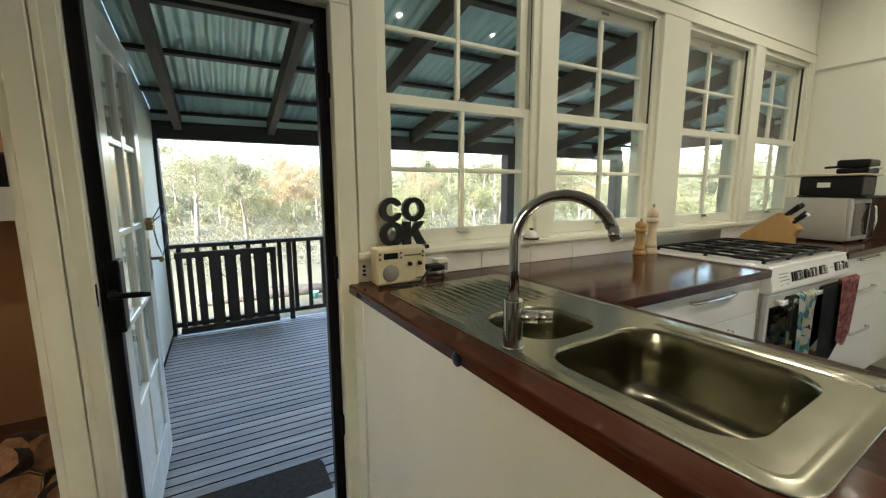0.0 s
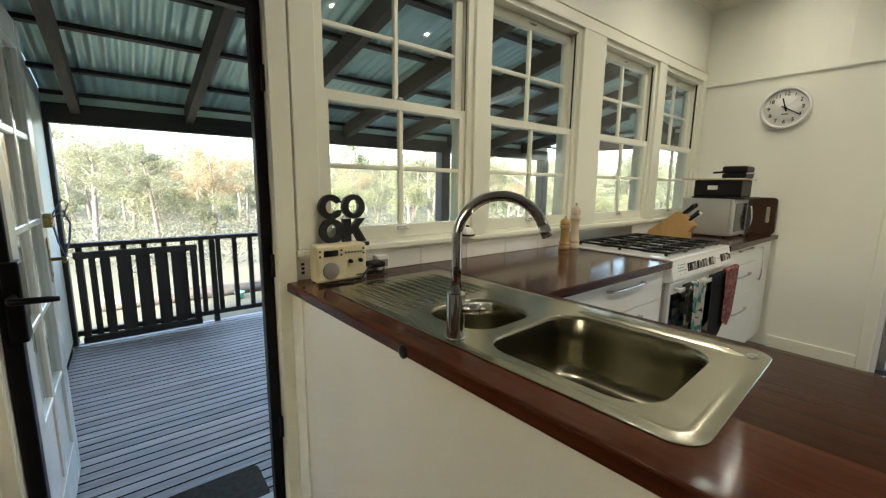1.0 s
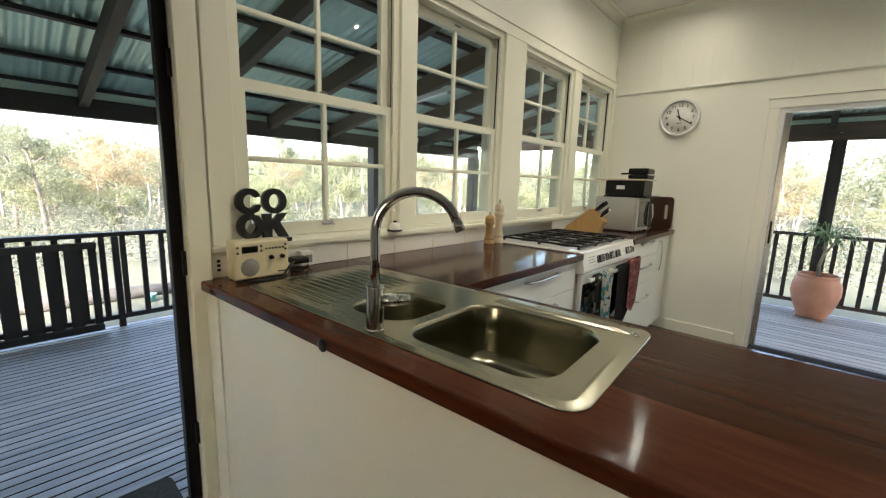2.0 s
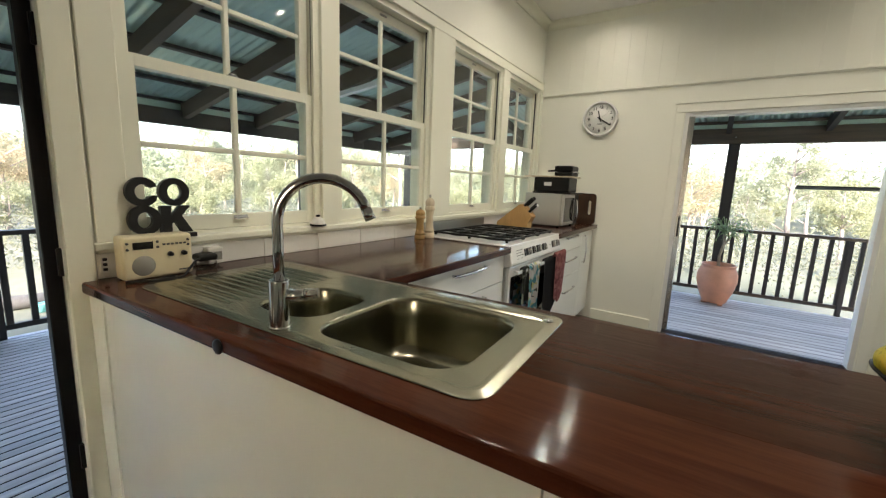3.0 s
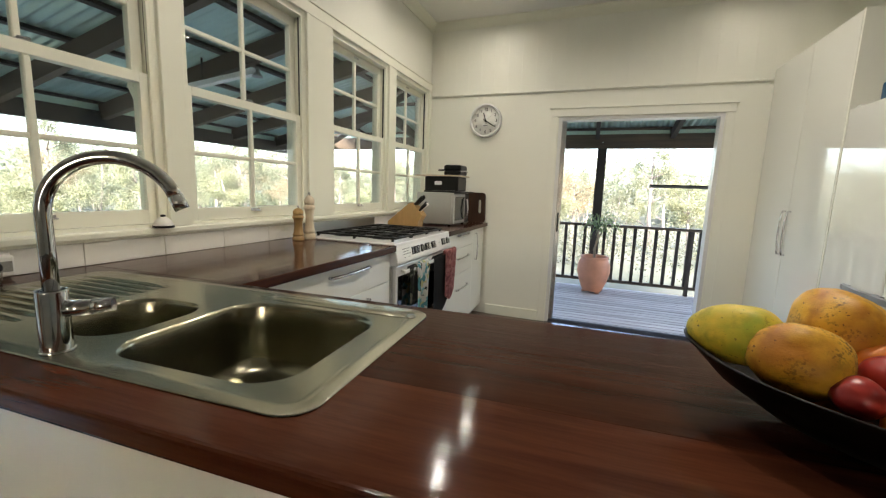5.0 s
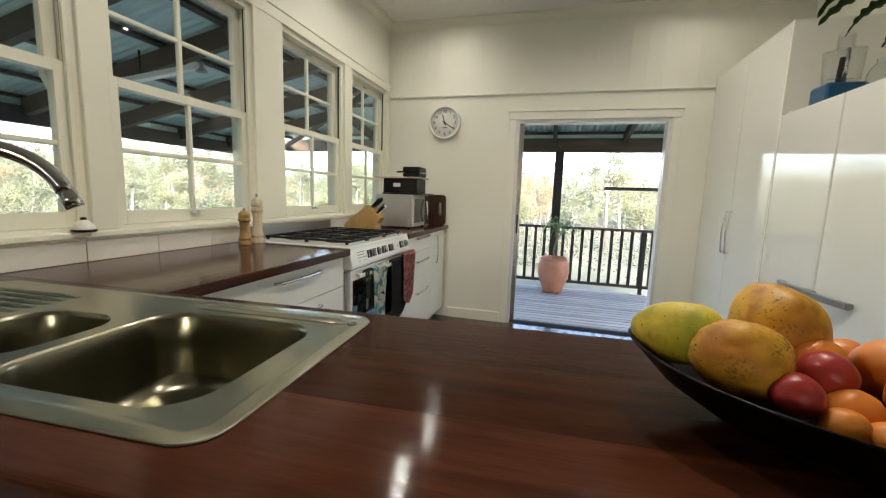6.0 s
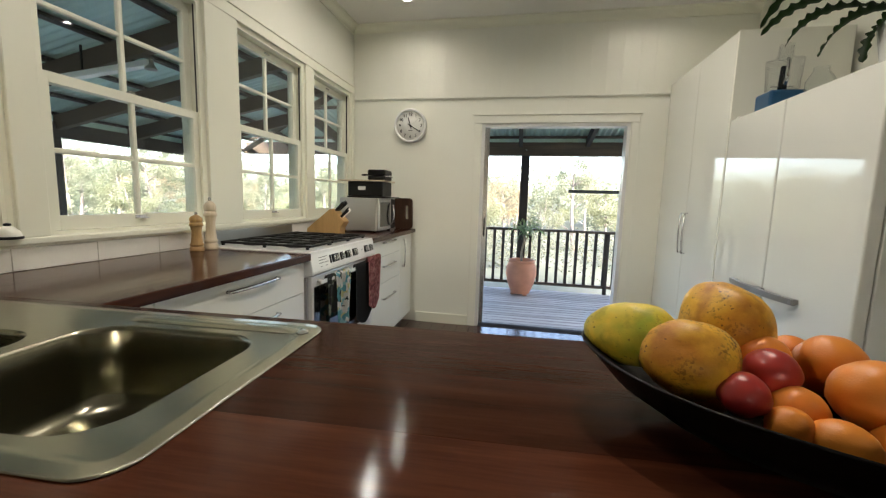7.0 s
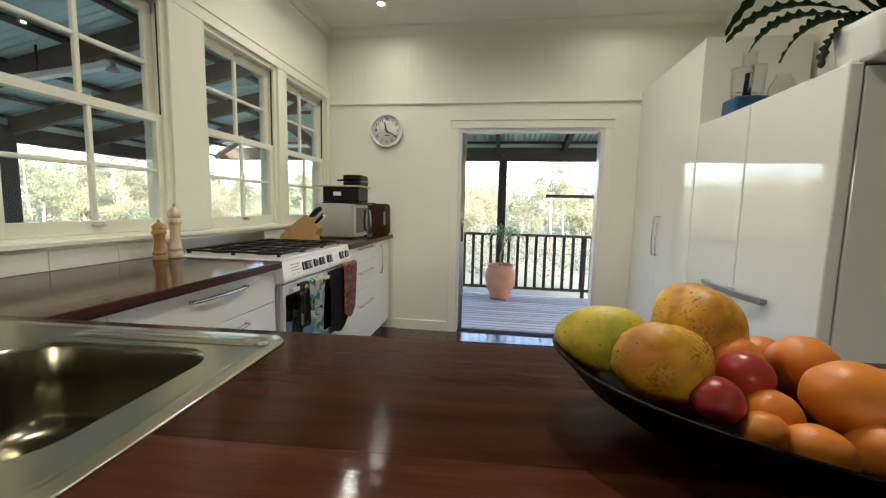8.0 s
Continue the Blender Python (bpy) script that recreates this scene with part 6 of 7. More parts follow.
for k in range(11):
    cx_, cy_, cz_ = -0.62 + rs.uniform(-0.14, 0.16), -1.24 + rs.uniform(-0.12, 0.14), FLOOR + 0.16 + 0.07 * (k // 4)
    n_ = 9
    r_ = rs.uniform(0.045, 0.07)
    a0 = rs.uniform(0, 6.28)
    d_ = Vector((math.cos(rs.uniform(-0.5, 0.9)), math.sin(rs.uniform(-0.4, 0.8)), rs.uniform(0.15, 0.5))).normalized()
    bm = tube([Vector((cx_, cy_, cz_)) - d_ * 0.13, Vector((cx_, cy_, cz_)), Vector((cx_, cy_, cz_)) + d_ * 0.14], [r_ * 0.95, r_ * 1.05, r_], n_)
    for v in bm.verts:
        v.co += Vector((rs.uniform(-1, 1), rs.uniform(-1, 1), rs.uniform(-1, 1))) * 0.006
    lg = solid("log", bm, BARK, "split firewood log with pale cut end", "firewood", "firewood in the tub")
    lg.data.materials.append(LOG_END)
    for p in lg.data.polygons:
        if len(p.vertices) > 4:
            p.material_index = 1
sh = thing("wall_cabinet", (-1.52, -1.55, 1.10), "small white wall cabinet in the side room", "cabinet")
part("body", boxed(-1.62, -1.42, -1.80, -1.15, 1.12, 1.30, 0.004, 1), LAMINATE, sh)
part("door", boxed(-1.42, -1.402, -1.798, -1.152, 1.122, 1.298, 0.002, 1), LAMINATE, sh)
solid("helmet", lathe([(0.0, 0.0), (0.105, 0.0), (0.115, 0.03), (0.112, 0.09), (0.085, 0.15), (0.04, 0.18), (0.0, 0.186)], 28, at=(-1.50, -1.46, 1.30)), BLACK, "rounded black hat lying on the wall cabinet", "hat", smooth=True)

# ---- verandah ----
VX, VY = -3.0, 6.1                      # rail lines to the west and to the north
SLOPE = 0.20


def west_roof(x):
    return 1.96 + (x - VX) * SLOPE


def north_roof(y):
    return 2.155 + (VY - y) * SLOPE


vr = thing("verandah_roof", (-1.6, 2.5, 1.9), "corrugated verandah roof on dark rafters and battens", "roof", "", "structure")


def corrugated(u0, u1, v0, v1, place, pitch=0.076, amp=0.0125):
    """A corrugated sheet: waves run across u, place(u, v, h) gives the point."""
    n = int((u1 - u0) / pitch * 8)
    bm = bmesh.new()
    rows = []
    for i in range(n + 1):
        u = u0 + (u1 - u0) * i / n
        h = amp * math.sin(2 * math.pi * (u - u0) / pitch)
        a, b = v0(u) if callable(v0) else v0, v1(u) if callable(v1) else v1
        rows.append([bm.verts.new(place(u, a + (b - a) * k / 3, h)) for k in range(4)])
    for a, b in zip(rows, rows[1:]):
        for k in range(3):
            bm.faces.new([a[k], a[k + 1], b[k + 1], b[k]]).smooth = True
    return bm


HIPY = YC + WT
for a in range(7):                                                      # west sheets, laid side by side
    y0, y1 = -0.929 + a * 0.762, -0.929 + (a + 1) * 0.762
    if y0 > HIPY:
        break
    part("roof_sheet", corrugated(y0, min(y1 + 0.06, HIPY + 0.05), VX - 0.22, -0.10, lambda u, v, h: (v, u, west_roof(v) + 0.042 + h)), ZINC, vr)
hip = lambda u: min(-0.10, VX - 0.22 + (VY + 0.25 - u) / (VY + 0.25 - HIPY) * (3.0 + 0.12))
for y0, y1 in ((HIPY, 4.80), (4.80, 5.50)):
    part("roof_sheet", corrugated(y0, y1 + 0.06, VX - 0.22, hip, lambda u, v, h: (v, u, west_roof(v) + 0.042 + h)), ZINC, vr)
hipn = lambda u: max(HIPY + 0.02, min(VY + 0.2, HIPY + (u + 0.10) / (VX - 0.12) * (VY + 0.25 - HIPY))) if u < -0.1 else HIPY + 0.02
for a in range(12):
    x0 = -2.9 + a * 0.762
    part("roof_sheet", corrugated(x0, x0 + 0.822, hipn, VY + 0.25, lambda u, v, h: (u, v, north_roof(v) + 0.042 + h)), ZINC, vr)


def sloped_bar(y, w, x0, x1, d0, d1, zf):
    """A bar along x that follows the roof, from d0 to d1 above zf."""
    bm = bmesh.new()
    vs = [bm.verts.new((x, yy, zf(x) + d)) for x in (x0, x1) for yy in (y - w / 2, y + w / 2) for d in (d0, d1)]
    for f in ((0, 1, 3, 2), (4, 6, 7, 5), (0, 4, 5, 1), (2, 3, 7, 6), (0, 2, 6, 4), (1, 5, 7, 3)):
        bm.faces.new([vs[i] for i in f])
    return bm


for k in range(9):
    y = -0.73 + 0.79 * k
    x1 = -0.13 if y < HIPY else hip(y) - 0.05
    if y < 5.5:
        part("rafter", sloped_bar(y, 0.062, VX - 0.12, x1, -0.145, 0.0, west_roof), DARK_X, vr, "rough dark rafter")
for x in (-2.98, -2.50, -1.86, -1.29, -0.70, -0.20):
    y1 = HIPY + (VY - HIPY) * (-x) / 3.0
    z = west_roof(x)
    part("batten", boxed(x - 0.035, x + 0.035, -0.929, y1, z + 0.0005, z + 0.030, 0.002, 1), DARK_TIMBER, vr, "dark roof batten")
for k in range(9):
    x = -2.1 + 0.955 * k
    y0 = HIPY + 0.01 if x > -0.1 else hipn(x) + 0.05
    bm = bmesh.new()
    vs = [bm.verts.new((x + sx * 0.0275, y, north_roof(y) + d)) for y in (y0, VY + 0.12) for sx in (-1, 1) for d in (-0.125, 0.0)]
    for f in ((0, 1, 3, 2), (4, 6, 7, 5), (0, 4, 5, 1), (2, 3, 7, 6), (0, 2, 6, 4), (1, 5, 7, 3)):
        bm.faces.new([vs[i] for i in f])
    part("rafter", bm, DARK_TIMBER, vr, "rough dark rafter")
for y in (6.05, 4.95, 4.30):
    x0 = -(y - HIPY) / (VY - HIPY) * 3.0
    z = north_roof(y)
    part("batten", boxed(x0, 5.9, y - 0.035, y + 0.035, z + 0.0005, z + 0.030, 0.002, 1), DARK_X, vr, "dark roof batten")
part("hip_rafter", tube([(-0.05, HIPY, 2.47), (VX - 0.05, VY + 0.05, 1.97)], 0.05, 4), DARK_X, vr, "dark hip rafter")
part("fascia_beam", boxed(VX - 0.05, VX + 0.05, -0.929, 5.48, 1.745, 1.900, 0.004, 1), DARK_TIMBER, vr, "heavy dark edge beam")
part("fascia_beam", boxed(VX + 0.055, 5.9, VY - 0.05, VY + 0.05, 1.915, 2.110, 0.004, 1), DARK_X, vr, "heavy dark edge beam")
part("eave_board", boxed(VX - 0.02, VX + 0.02, -0.929, 5.48, 1.901, 2.006), ZINC, vr, "zinc closing strip under the sheets")
part("eave_board", boxed(VX + 0.03, 5.9, VY - 0.02, VY + 0.02, 2.111, 2.200), ZINC, vr, "zinc closing strip under the sheets")
part("gutter", boxed(VX - 0.30, VX - 0.20, -0.929, 5.50, 1.93, 2.02, 0.02, 2), ZINC, vr)


def verandah_post(x, y, top, w=0.105):
    bm = boxed(x - w / 2, x + w / 2, y - w / 2, y + w / 2, DECK, top, 0.006, 1)
    return solid("verandah_post", bm, DARK_UP, "square dark-stained verandah post", "post", "verandah posts")


verandah_post(VX - 0.01, -0.965, 1.744, 0.13)
verandah_post(VX, 3.14, 1.744, 0.15)
verandah_post(VX, 5.40, 1.744, 0.15)
verandah_post(1.800, VY, 1.914, 0.125)
verandah_post(4.55, VY, 1.914, 0.125)
# roof bracket seen at the head of the open doorway
solid("post_bracket", lathe([(0.0, 0.0), (0.018, 0.0), (0.020, 0.006), (0.012, 0.014), (0.0, 0.015)], 14, at=(1.80, VY - 0.054, 1.99)), SATIN, "round metal bolt head on the beam", "bolt", smooth=True)


def balustrade(a, b, along, fixed, top, base, gap, label, skip=()):
    """A rail with its balusters along x or y."""
    t = thing("balustrade", ((a + b) / 2, fixed, DECK) if along == "x" else (fixed, (a + b) / 2, DECK), label, "railing", "verandah railings")

    def bar(name, p0, p1, w, z0, z1, mat):
        if along == "x":
            bm = boxed(p0, p1, fixed - w / 2, fixed + w / 2, z0, z1, 0.003, 1)
        else:
            bm = boxed(fixed - w / 2, fixed + w / 2, p0, p1, z0, z1, 0.003, 1)
        return part(name, bm, mat, t)

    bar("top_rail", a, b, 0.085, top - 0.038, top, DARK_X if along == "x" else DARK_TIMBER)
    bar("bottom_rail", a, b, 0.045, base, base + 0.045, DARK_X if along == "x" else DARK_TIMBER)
    n = int((b - a) / gap)
    for i in range(n):
        p = a + (i + 0.5) * gap
        w = 0.042
        if along == "x":
            bm = boxed(p - w / 2, p + w / 2, fixed - 0.019, fixed + 0.019, base + 0.046, top - 0.039)
        else:
            bm = boxed(fixed - 0.019, fixed + 0.019, p - w / 2, p + w / 2, base + 0.046, top - 0.039)
        part("baluster", bm, DARK_UP, t)
    return t


balustrade(-0.90, 3.06, "y", VX, 0.762, -0.055, 0.150, "dark-stained timber railing along the deck edge")
balustrade(3.22, 5.32, "y", VX, 0.762, -0.055, 0.150, "dark-stained timber railing along the deck edge")
balustrade(5.48, 6.05, "y", VX, 0.762, -0.055, 0.150, "short dark-stained timber railing at the deck corner")
balustrade(-2.93, 1.735, "x", VY, 0.825, -0.040, 0.137, "dark-stained timber railing at the end of the deck")
balustrade(1.865, 4.48, "x", VY, 0.825, -0.040, 0.137, "dark-stained timber railing at the end of the deck")
balustrade(4.62, 5.9, "x", VY, 0.825, -0.040, 0.137, "dark-stained timber railing at the end of the deck")
for y in (0.17,):
    solid("rail_prop", boxed(VX - 0.025, VX + 0.025, y - 0.025, y + 0.025, DECK, 0.72, 0.003, 1), DARK_UP, "short dark prop under the railing", "post", "rail props")
for x in (3.06,):
    solid("rail_prop", boxed(x - 0.025, x + 0.025, VY - 0.025, VY + 0.025, DECK, 0.785, 0.003, 1), DARK_UP, "short dark prop under the railing", "post", "rail props")
# gate panel resting against the rail
gt = thing("deck_gate", (VX + 0.055, -0.42, DECK), "dark slatted gate panel standing against the railing", "gate")
GX0, GX1 = VX + 0.048, VX + 0.078
part("top_bar", boxed(GX0 - 0.002, GX1 + 0.020, -0.86, 0.03, 0.635, 0.690, 0.003, 1), DARK_TIMBER, gt)
part("bottom_bar", boxed(GX0 - 0.002, GX1 + 0.020, -0.86, 0.03, -0.105, -0.050, 0.003, 1), DARK_TIMBER, gt)
for y, w in ((-0.83, 0.045), (-0.745, 0.045), (-0.655, 0.06), (-0.53, 0.105), (-0.395, 0.105), (-0.265, 0.085), (-0.140, 0.085), (0.0, 0.055)):
    part("slat", boxed(GX0, GX1, y - w / 2, y + w / 2, -0.049, 0.634), DARK_UP, gt)

# deck structure under the boards; its black colour puts shade in the gaps
structure("deck_frame", boxed(VX - 0.04, 5.9, -0.929, VY + 0.06, DECK - 0.30, DECK - 0.045), BLACK_METAL, "framing under the deck, coloured black to deepen the gaps", "deck")

# door mat
COIR = material("brown coir mat", (0.060, 0.050, 0.040), 0.95, spread=0.25, scale=40, fine=500, bump=1.0)
solid("door_mat", prism(rounded_rect(-0.43, -0.165, -0.70, -0.075, 0.04, 6), DECK, DECK + 0.022), COIR, "dark brown coir door mat outside the door", "mat")

# terracotta pot with a palm-like plant
TERRA = material("pale terracotta", (0.60, 0.26, 0.15), 0.5, spread=0.12, scale=7, fine=120, bump=0.25)
PX, PY = 1.82, 5.74
pp = thing("terracotta_pot", (PX, PY, DECK), "large terracotta urn with a spiky plant on the deck", "pot plant")
part("urn", lathe([(0.0, 0.025), (0.128, 0.025), (0.134, 0.035), (0.186, 0.16), (0.222, 0.30), (0.218, 0.40), (0.190, 0.470), (0.178, 0.485), (0.186, 0.495), (0.192, 0.512), (0.182, 0.520), (0.165, 0.510), (0.160, 0.47), (0.0, 0.46)], 44, at=(PX, PY, DECK)), TERRA, pp)
for a in range(3):
    part("foot", boxed(PX + 0.11 * math.cos(a * 2.1 + 0.9) - 0.03, PX + 0.11 * math.cos(a * 2.1 + 0.9) + 0.03, PY + 0.11 * math.sin(a * 2.1 - 2.2) - 0.03, PY + 0.11 * math.sin(a * 2.1 - 2.2) + 0.03, DECK, DECK + 0.026, 0.006, 1), TERRA, pp)
part("soil", lathe([(0.0, 0.474), (0.158, 0.472), (0.158, 0.462), (0.0, 0.462)], 24, at=(PX, PY, DECK)), SOIL, pp)
TRUNK = material("pale plant stem", (0.30, 0.24, 0.17), 0.8, spread=0.2, scale=30, fine=160, bump=0.6)
part("stem", tube([(PX, PY, DECK + 0.46), (PX - 0.01, PY - 0.01, DECK + 0.62), (PX + 0.02, PY, DECK + 0.78), (PX + 0.01, PY, DECK + 0.90)], [0.020, 0.017, 0.016, 0.014], 10), TRUNK, pp)
part("stem", tube([(PX + 0.02, PY, DECK + 0.76), (PX + 0.07, PY + 0.01, DECK + 0.86)], [0.012, 0.010], 8), TRUNK, pp)
SPIKE = leaf_material("grey-green spiky leaves", (0.13, 0.19, 0.08), (0.34, 0.40, 0.22), 0.5)
rs = random.Random(11)
for hx, hz, cnt in ((PX + 0.01, DECK + 0.90, 24), (PX + 0.07, DECK + 0.86, 13)):
    bm = bmesh.new()
    for k in range(cnt):
        yw = rs.uniform(0, 6.283)
        ln = rs.uniform(0.20, 0.34)
        ri = rs.uniform(0.08, 0.34)
        lf = strap_leaf((hx, PY, hz + rs.uniform(-0.02, 0.02)), yw, ln, ri, rs.uniform(0.10, 0.36), 0.0075, k, 0.0)
        me = bpy.data.meshes.new("tmp")
        lf.to_mesh(me)
        lf.free()
        bm.from_mesh(me)
        bpy.data.meshes.remove(me)
    part("leaf_rosette", bm, SPIKE, pp, "rosette of narrow arching leaves")

# outdoor ceiling fan under the north verandah, blades at rest
fn_ = thing("verandah_fan", (3.07, 5.0, 1.35), "dark still-standing fan hung under the verandah roof", "fan")
part("rod", tube([(3.07, 5.0, 2.42), (3.07, 5.0, 1.46)], 0.012, 10), BLACK_METAL, fn_)
part("motor", lathe([(0.0, 1.32), (0.06, 1.325), (0.10, 1.35), (0.10, 1.41), (0.06, 1.45), (0.0, 1.46)], 24, at=(3.07, 5.0, 0)), BLACK_METAL, fn_)
for a in (178, 298, 58):
    bm = boxed(0.10, 0.73, -0.055, 0.055, -0.006, 0.006, 0.002, 1)
    bm.transform(Matrix.Translation((3.07, 5.0, 1.370)) @ Matrix.Rotation(radians(a), 4, "Z") @ Matrix.Rotation(radians(13), 4, "X"))
    part("blade", bm, BLACK_METAL, fn_)

# pale batten light under the rafters, with a small bell-shaped lamp holder at its end
def batten_light(a, b):
    """A slim lamp body from a to b, hung on two short stems under the roof, with a holder at b."""
    a, b = Vector(a), Vector(b)
    t = thing("batten_light", a, "pale slim batten light under the verandah rafters, switched off", "outdoor light")
    d = (b - a).normalized()
    bm = boxed(-0.032, 0.032, 0.0, (b - a).length, -0.022, 0.022, 0.006, 2)
    side = d.cross(Vector((0, 0, 1))).normalized()
    up_ = side.cross(d)
    m = Matrix(((side.x, d.x, up_.x, a.x), (side.y, d.y, up_.y, a.y), (side.z, d.z, up_.z, a.z), (0, 0, 0, 1)))
    bm.transform(m)
    part("body", bm, WHITE_METAL, t)
    for f in (0.2, 0.8):
        p = a.lerp(b, f)
        part("stem", tube([p, (p.x, p.y, west_roof(p.x) + 0.02)], 0.008, 8), BLACK_METAL, t)
    part("holder", lathe([(0.0, 0.075), (0.016, 0.075), (0.020, 0.040), (0.045, 0.0), (0.041, 0.0), (0.016, 0.038), (0.0, 0.040)], 20, at=(b.x, b.y, b.z - 0.045)), GALV, t, "small grey bell-shaped holder")
    return t


batten_light((-1.62, 2.34, 2.045), (-0.98, 2.46, 2.165))
# ---- garden and bush ----
GRASS = material("dry pale grass", (0.10, 0.097, 0.072), 0.9, spread=0.2, scale=0.35, fine=6, bump=0.6, colour2=(0.055, 0.065, 0.033))


def ground_z(x, y):
    r = math.hypot(x + 1, y - 2)
    z = -0.75 - 0.030 * max(0, r - 5) + 0.15 * noise.noise(Vector((x * 0.08, y * 0.08, 0)))
    if r > 45:
        z += (r - 45) * 0.045
    return max(-4.0, z) if r < 60 else z


bm = bmesh.new()
gs = [-420, -200, -120, -80, -60, -48, -40, -34, -28, -24, -20, -16.5, -13.5, -11, -9, -7, -5, -3, 0, 3, 6, 9, 12, 15, 18, 22, 26, 30, 35, 41, 48, 60, 80, 120, 200, 420]
gv = {}
for i, x in enumerate(gs):
    for j, y in enumerate(gs):
        zz = ground_z(x, y)
        gv[i, j] = bm.verts.new((x, y, min(zz, 8.0)))
for i in range(len(gs) - 1):
    for j in range(len(gs) - 1):
        bm.faces.new([gv[i, j], gv[i + 1, j], gv[i + 1, j + 1], gv[i, j + 1]]).smooth = True
structure("ground", bm, GRASS, "dry grassy ground falling away to the bush", "ground")

BARK_P = material("pale gum bark", (0.19, 0.165, 0.15), 0.8, spread=0.2, scale=3, fine=40, bump=0.5, colour2=(0.15, 0.12, 0.10))
LEAF_A = leaf_material("olive gum leaves", (0.165, 0.178, 0.112), (0.232, 0.24, 0.165))
LEAF_B = leaf_material("yellow-green gum leaves", (0.19, 0.202, 0.115), (0.265, 0.273, 0.172))
LEAF_C = leaf_material("rusty gum leaves", (0.25, 0.205, 0.125), (0.33, 0.28, 0.185))


def leaf_clump(bm, centre, radius, count, size, rs):
    for _ in range(count):
        d_ = Vector((rs.gauss(0, 1), rs.gauss(0, 1), rs.gauss(0, 0.8)))
        p = centre + d_.normalized() * radius * (rs.random() ** 0.5)
        a = Vector((rs.gauss(0, 1), rs.gauss(0, 1), rs.gauss(0, 1))).normalized() * size * rs.uniform(0.6, 1.4)
        b = a.cross(Vector((rs.gauss(0, 1), rs.gauss(0, 1), rs.gauss(0, 1)))).normalized() * size * 0.42
        bm.faces.new([bm.verts.new(p - a), bm.verts.new(p + b), bm.verts.new(p + a), bm.verts.new(p - b)])


def tree(seed, height, spread_, leaf, clumps, label):
    rs = random.Random(seed)
    t = thing("gum_tree", (0, 0, 0), label, "tree", "bush trees")
    bm = bmesh.new()
    lean = Vector((rs.uniform(-0.08, 0.08), rs.uniform(-0.08, 0.08), 1))
    pts, rad = [], []
    for i in range(9):
        f = i / 8
        pts.append(Vector((lean.x * height * f + 0.12 * math.sin(f * 5 + seed), lean.y * height * f + 0.12 * math.cos(f * 4 + seed), height * 0.86 * f - 0.4)))
        rad.append(0.19 * (height / 9) * (1 - 0.85 * f) + 0.015)
    tube(pts, rad, 8, bm)
    tips = [pts[-1]]
    for k in range(9):
        f = rs.uniform(0.32, 0.95)
        base = pts[int(f * 8)]
        yw = k * 2.4 + rs.uniform(-0.5, 0.5)
        ln = spread_ * rs.uniform(0.5, 1.0) * (1.15 - f * 0.55)
        mid = base + Vector((math.cos(yw) * ln * 0.5, math.sin(yw) * ln * 0.5, ln * 0.35))
        tip = base + Vector((math.cos(yw) * ln, math.sin(yw) * ln, ln * rs.uniform(0.5, 1.0)))
        tube([base, mid, tip], [0.06 * height / 9, 0.035 * height / 9, 0.012], 6, bm)
        tips += [mid.lerp(tip, 0.5), tip]
    part("trunk", bm, BARK_P, t)
    bm = bmesh.new()
    for k in range(clumps):
        c_ = tips[k % len(tips)] + Vector((rs.gauss(0, 0.32), rs.gauss(0, 0.32), rs.gauss(0, 0.25))) * spread_ * 0.35
        leaf_clump(bm, c_, spread_ * rs.uniform(0.16, 0.34), 130, 0.082, rs)
    part("crown", bm, leaf, t)
    return t


kinds = [tree(1, 8.5, 2.6, LEAF_A, 46, "slender gum tree with sparse olive crown"), tree(2, 7.0, 2.3, LEAF_B, 46, "young gum tree with yellow-green crown"), tree(3, 10.0, 3.0, LEAF_A, 52, "tall pale-trunked gum tree with open crown"), tree(4, 7.8, 2.6, LEAF_C, 44, "gum tree with rusty sunlit crown"), tree(7, 5.2, 2.4, LEAF_B, 54, "low bushy wattle with dense yellow-green leaves")]
rs = random.Random(21)
spots = []
for ring, (r0, r1, cnt) in enumerate(((17, 22, 22), (23, 30, 40), (31, 42, 60))):
    for k in range(cnt):
        yw = radians(-22 + 140 * (k + rs.uniform(0.1, 0.9)) / cnt)
        r = rs.uniform(r0, r1)
        spots.append((1.6 - r * math.sin(yw), r * math.cos(yw), ring))
for k, (x, y, ring) in enumerate(spots):
    kind_ = rs.choice((0, 1, 2, 0, 4, 4, 1, 2, 3)) if k >= 5 else k
    if k >= 5 and y > 0 and abs(x - 1.6) < y * 0.42:          # the wooded slope to the north stands farther off and greener
        x, y = 1.6 + (x - 1.6) * 1.5, y * 1.5
        kind_ = 2 if kind_ == 3 else kind_
    src = kinds[kind_]
    s = rs.uniform(0.42, 0.62) if ring < 2 else rs.uniform(0.5, 0.72)
    m = Matrix.Translation((x, y, ground_z(x, y))) @ Matrix.Rotation(rs.uniform(0, 6.28), 4, "Z") @ Matrix.Diagonal((s, s, s, 1))
    if k < 5:
        src.matrix_basis = m
    else:
        c_ = copy_thing(src, m)
        c_.matrix_basis = m
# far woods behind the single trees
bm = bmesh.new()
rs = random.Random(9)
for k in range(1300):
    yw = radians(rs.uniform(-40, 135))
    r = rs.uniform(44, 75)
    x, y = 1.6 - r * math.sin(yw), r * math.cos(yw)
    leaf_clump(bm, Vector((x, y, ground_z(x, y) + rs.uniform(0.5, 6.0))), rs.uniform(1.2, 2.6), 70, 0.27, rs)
# distance haze is put into these leaf colours by paling them
LEAF_F = leaf_material("far bush leaves paled as haze", (0.19, 0.21, 0.14), (0.26, 0.275, 0.19))
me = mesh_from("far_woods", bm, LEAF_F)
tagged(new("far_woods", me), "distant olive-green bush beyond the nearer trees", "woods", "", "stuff")
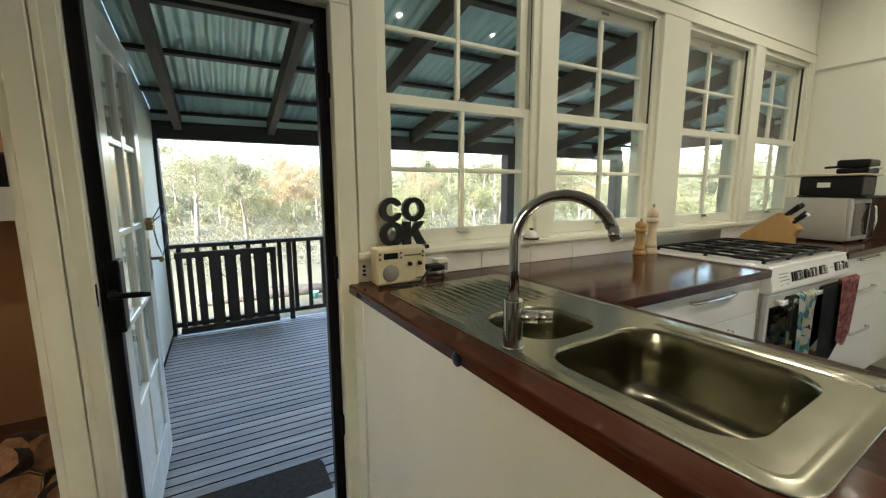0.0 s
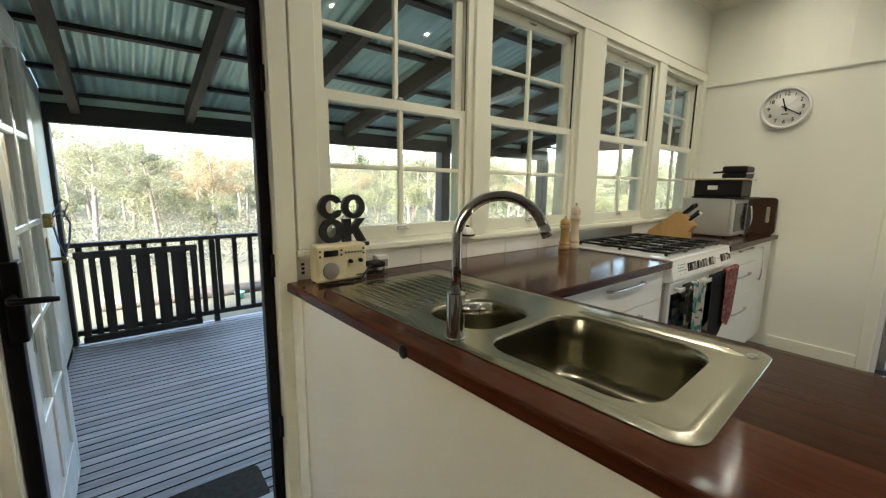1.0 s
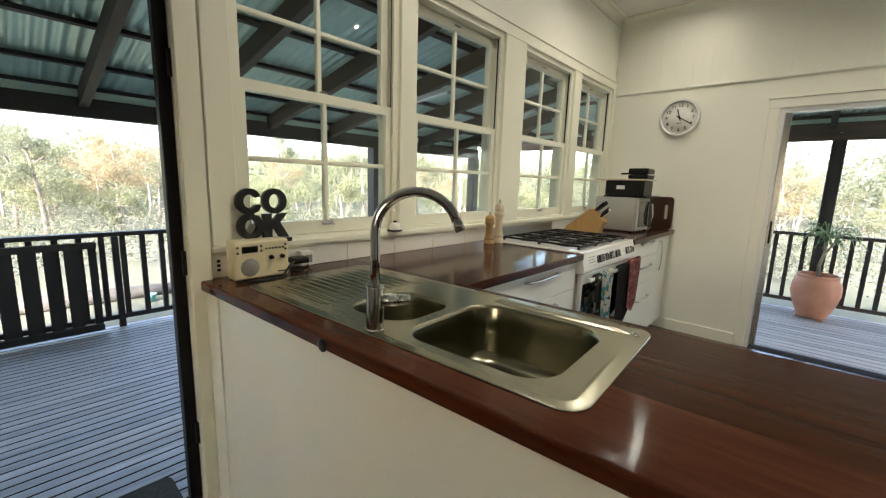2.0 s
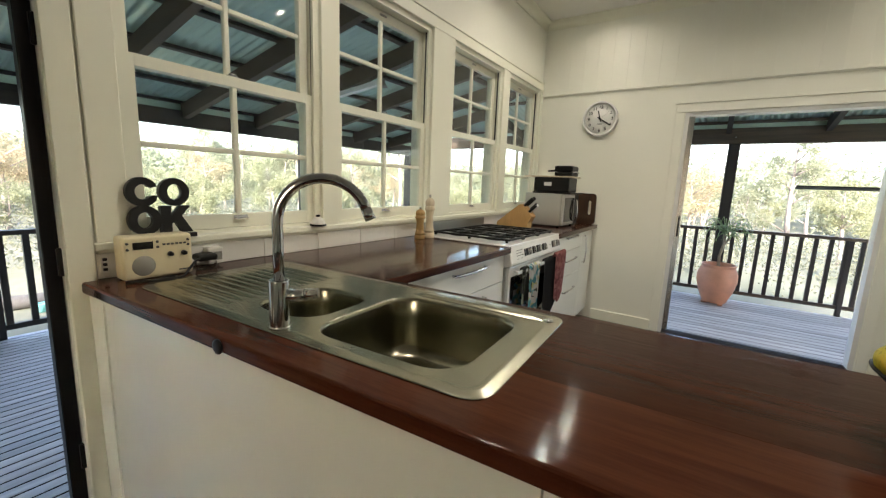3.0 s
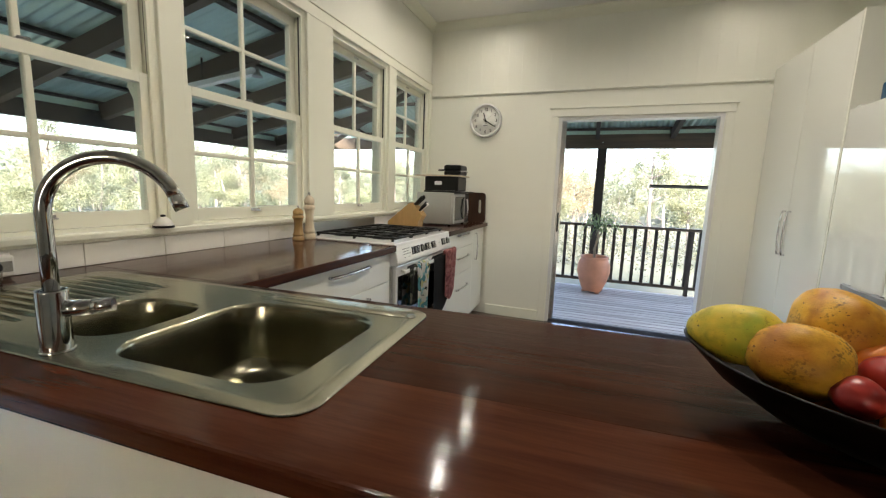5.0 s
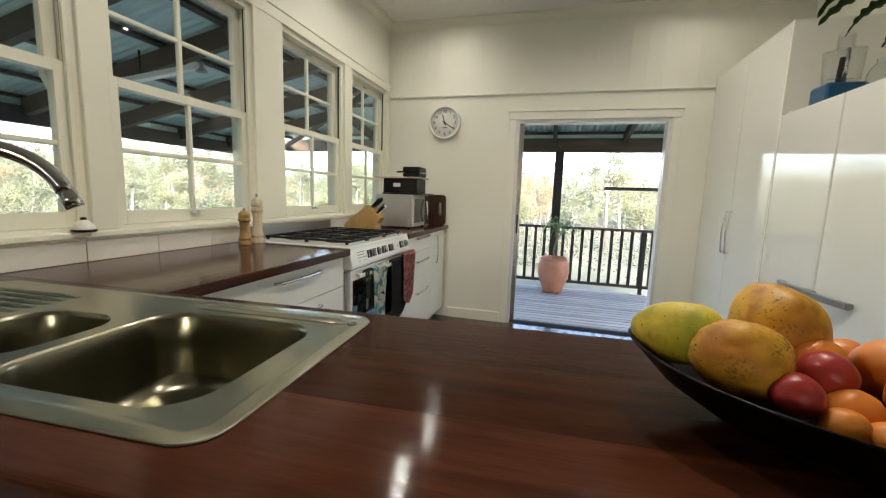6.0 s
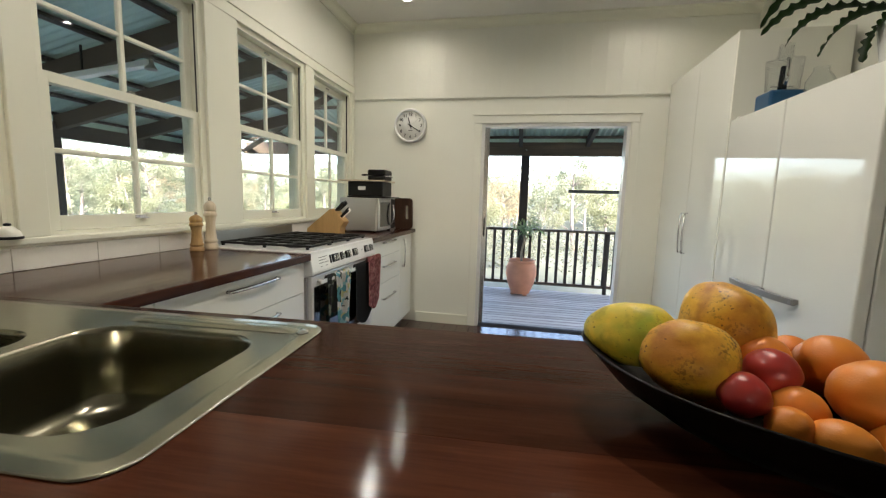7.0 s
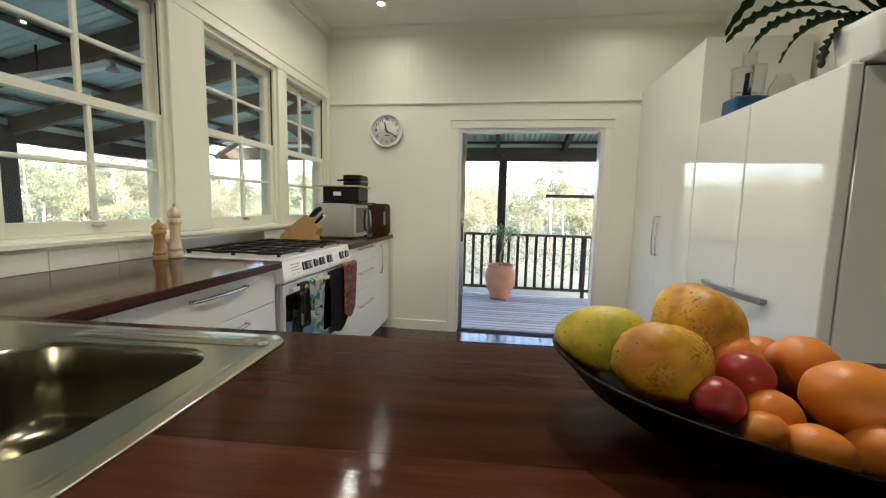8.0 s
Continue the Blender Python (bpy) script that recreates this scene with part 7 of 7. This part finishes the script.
# low scrub and logs beside the lawn
bm = bmesh.new()
for k in range(460):
    yw = radians(rs.uniform(-25, 125))
    r = rs.uniform(11, 26)
    x, y = 1.6 - r * math.sin(yw), r * math.cos(yw)
    leaf_clump(bm, Vector((x, y, ground_z(x, y) + rs.uniform(0.2, 0.9))), rs.uniform(0.4, 0.95), 150, 0.048, rs)
tagged(new("scrub", mesh_from("scrub", bm, leaf_material("dull grey-green scrub leaves", (0.125, 0.13, 0.088), (0.175, 0.178, 0.126)))), "low pale green scrub under the trees", "scrub", "", "stuff")

# keys' cord on the latch, a garden log and a small tub beyond the railing
CORD = material("pale blue cord", (0.16, 0.24, 0.42), 0.8, spread=0.1, scale=60, fine=300, bump=0.3)
bm = tube([(-0.83, -0.735, 1.13), (-0.85, -0.70, 1.16), (-0.84, -0.68, 1.10), (-0.83, -0.69, 1.02), (-0.845, -0.71, 0.96), (-0.835, -0.725, 1.02), (-0.83, -0.735, 1.10)], 0.004, 8)
tube([(-0.835, -0.735, 1.14), (-0.87, -0.70, 1.21), (-0.85, -0.68, 1.19), (-0.83, -0.70, 1.13)], 0.003, 8, bm)
solid("lanyard", bm, CORD, "pale blue looped cord hanging from the door latch", "cord", smooth=True)
LOG = material("grey weathered log", (0.075, 0.07, 0.065), 0.85, spread=0.25, scale=6, fine=60, bump=0.6)
for x, y, yaw, ln in ((-6.9, 0.35, 84, 2.6), (-7.4, 2.7, 96, 2.4)):
    d_ = Vector((math.cos(radians(yaw)), math.sin(radians(yaw)), 0)) * ln * 0.5
    c_ = Vector((x, y, ground_z(x, y) + 0.10))
    solid("garden_log", tube([c_ - d_, c_ - d_ * 0.3, c_ + d_ * 0.4, c_ + d_], [0.13, 0.14, 0.12, 0.10], 12), LOG, "grey weathered fallen log lying along the lawn edge", "log", "garden logs", smooth=True)
TEAL = material("turquoise plastic tub", (0.10, 0.30, 0.31), 0.4, spread=0.05, scale=9, fine=120, bump=0.05)
bx_, by_ = -6.4, 1.05
solid("garden_tub", lathe([(0.0, 0.0), (0.07, 0.0), (0.085, 0.12), (0.09, 0.13), (0.08, 0.12), (0.06, 0.02), (0.0, 0.02)], 24, at=(bx_, by_, ground_z(bx_, by_) - 0.01)), TEAL, "small turquoise tub standing on the grass", "tub", smooth=True)

# ---- pieces of walls and decks ----
# splashback tiles along the bench
sp = thing("splashback", (0.0, 1.0, BENCH), "white glazed tile splashback above the timber bench", "splashback", "", "structure")
part("bed", boxed(0.0, 0.003, 0.024, 3.89, BENCH, 0.9965), GROUT, sp)


def piece(name, mesh, at, parent):
    ob = new(name, mesh)
    ob.parent = parent
    ob.location = Vector(at) - base_of(parent)
    return ob


tile_mesh = mesh_from("tile", boxed(0.0, 0.0055, 0.0, 0.2965, 0.0, 0.0835, 0.0012, 1), TILE)
for k in range(13):
    piece("tile", tile_mesh, (0.0031, 0.026 + 0.2985 * k, BENCH + 0.0012), sp)

# vertical boards of the end wall above the picture rail
vj = mesh_from("wall_board", boxed(0.0, 0.1378, -0.006, 0.0, 2.241, CEIL - 0.07, 0.0006, 1), WALL)
for k in range(22):
    piece("wall_board", vj, (0.005 + 0.138 * k, YC - 0.0005, 0.0), wall_north)

# deck boards: along y to the west, along x to the north
dk = thing("deck", (-1.5, 2.5, DECK), "weathered grey timber deck with dark gaps between boards", "deck", "", "structure")
# dark side colour that stands for the shade in the board gaps
EDGE = material("dark board side, gap shade", (0.022, 0.020, 0.020), 0.95, spread=0.2, scale=20, fine=120, bump=0.3, spec=0.1)


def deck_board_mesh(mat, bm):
    """A deck board with a pale weathered top and sides darkened as gap shade."""
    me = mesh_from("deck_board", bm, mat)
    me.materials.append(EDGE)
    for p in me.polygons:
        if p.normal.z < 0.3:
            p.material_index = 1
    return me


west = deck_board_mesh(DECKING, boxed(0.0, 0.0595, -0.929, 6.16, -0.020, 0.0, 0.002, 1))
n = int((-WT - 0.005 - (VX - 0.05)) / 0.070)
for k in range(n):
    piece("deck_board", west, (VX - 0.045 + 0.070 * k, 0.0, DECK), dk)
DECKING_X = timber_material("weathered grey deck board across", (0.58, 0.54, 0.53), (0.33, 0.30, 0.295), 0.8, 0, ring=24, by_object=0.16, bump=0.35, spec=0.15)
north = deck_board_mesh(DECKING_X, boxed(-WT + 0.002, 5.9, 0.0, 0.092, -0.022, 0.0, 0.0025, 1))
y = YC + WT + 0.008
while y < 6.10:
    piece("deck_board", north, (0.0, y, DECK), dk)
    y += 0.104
# floor boards in the kitchen
fl = thing("floor_boards", (1.5, 2.0, FLOOR), "dark polished timber floor boards", "floor", "", "structure")
fb = mesh_from("floor_board", boxed(0.0, 0.1285, -4.55, YC - 0.001, 0.0005, 0.006, 0.0012, 1), FLOORING)
for k in range(45):
    piece("floor_board", fb, (0.02 + 0.13 * k, 0.0, FLOOR), fl)
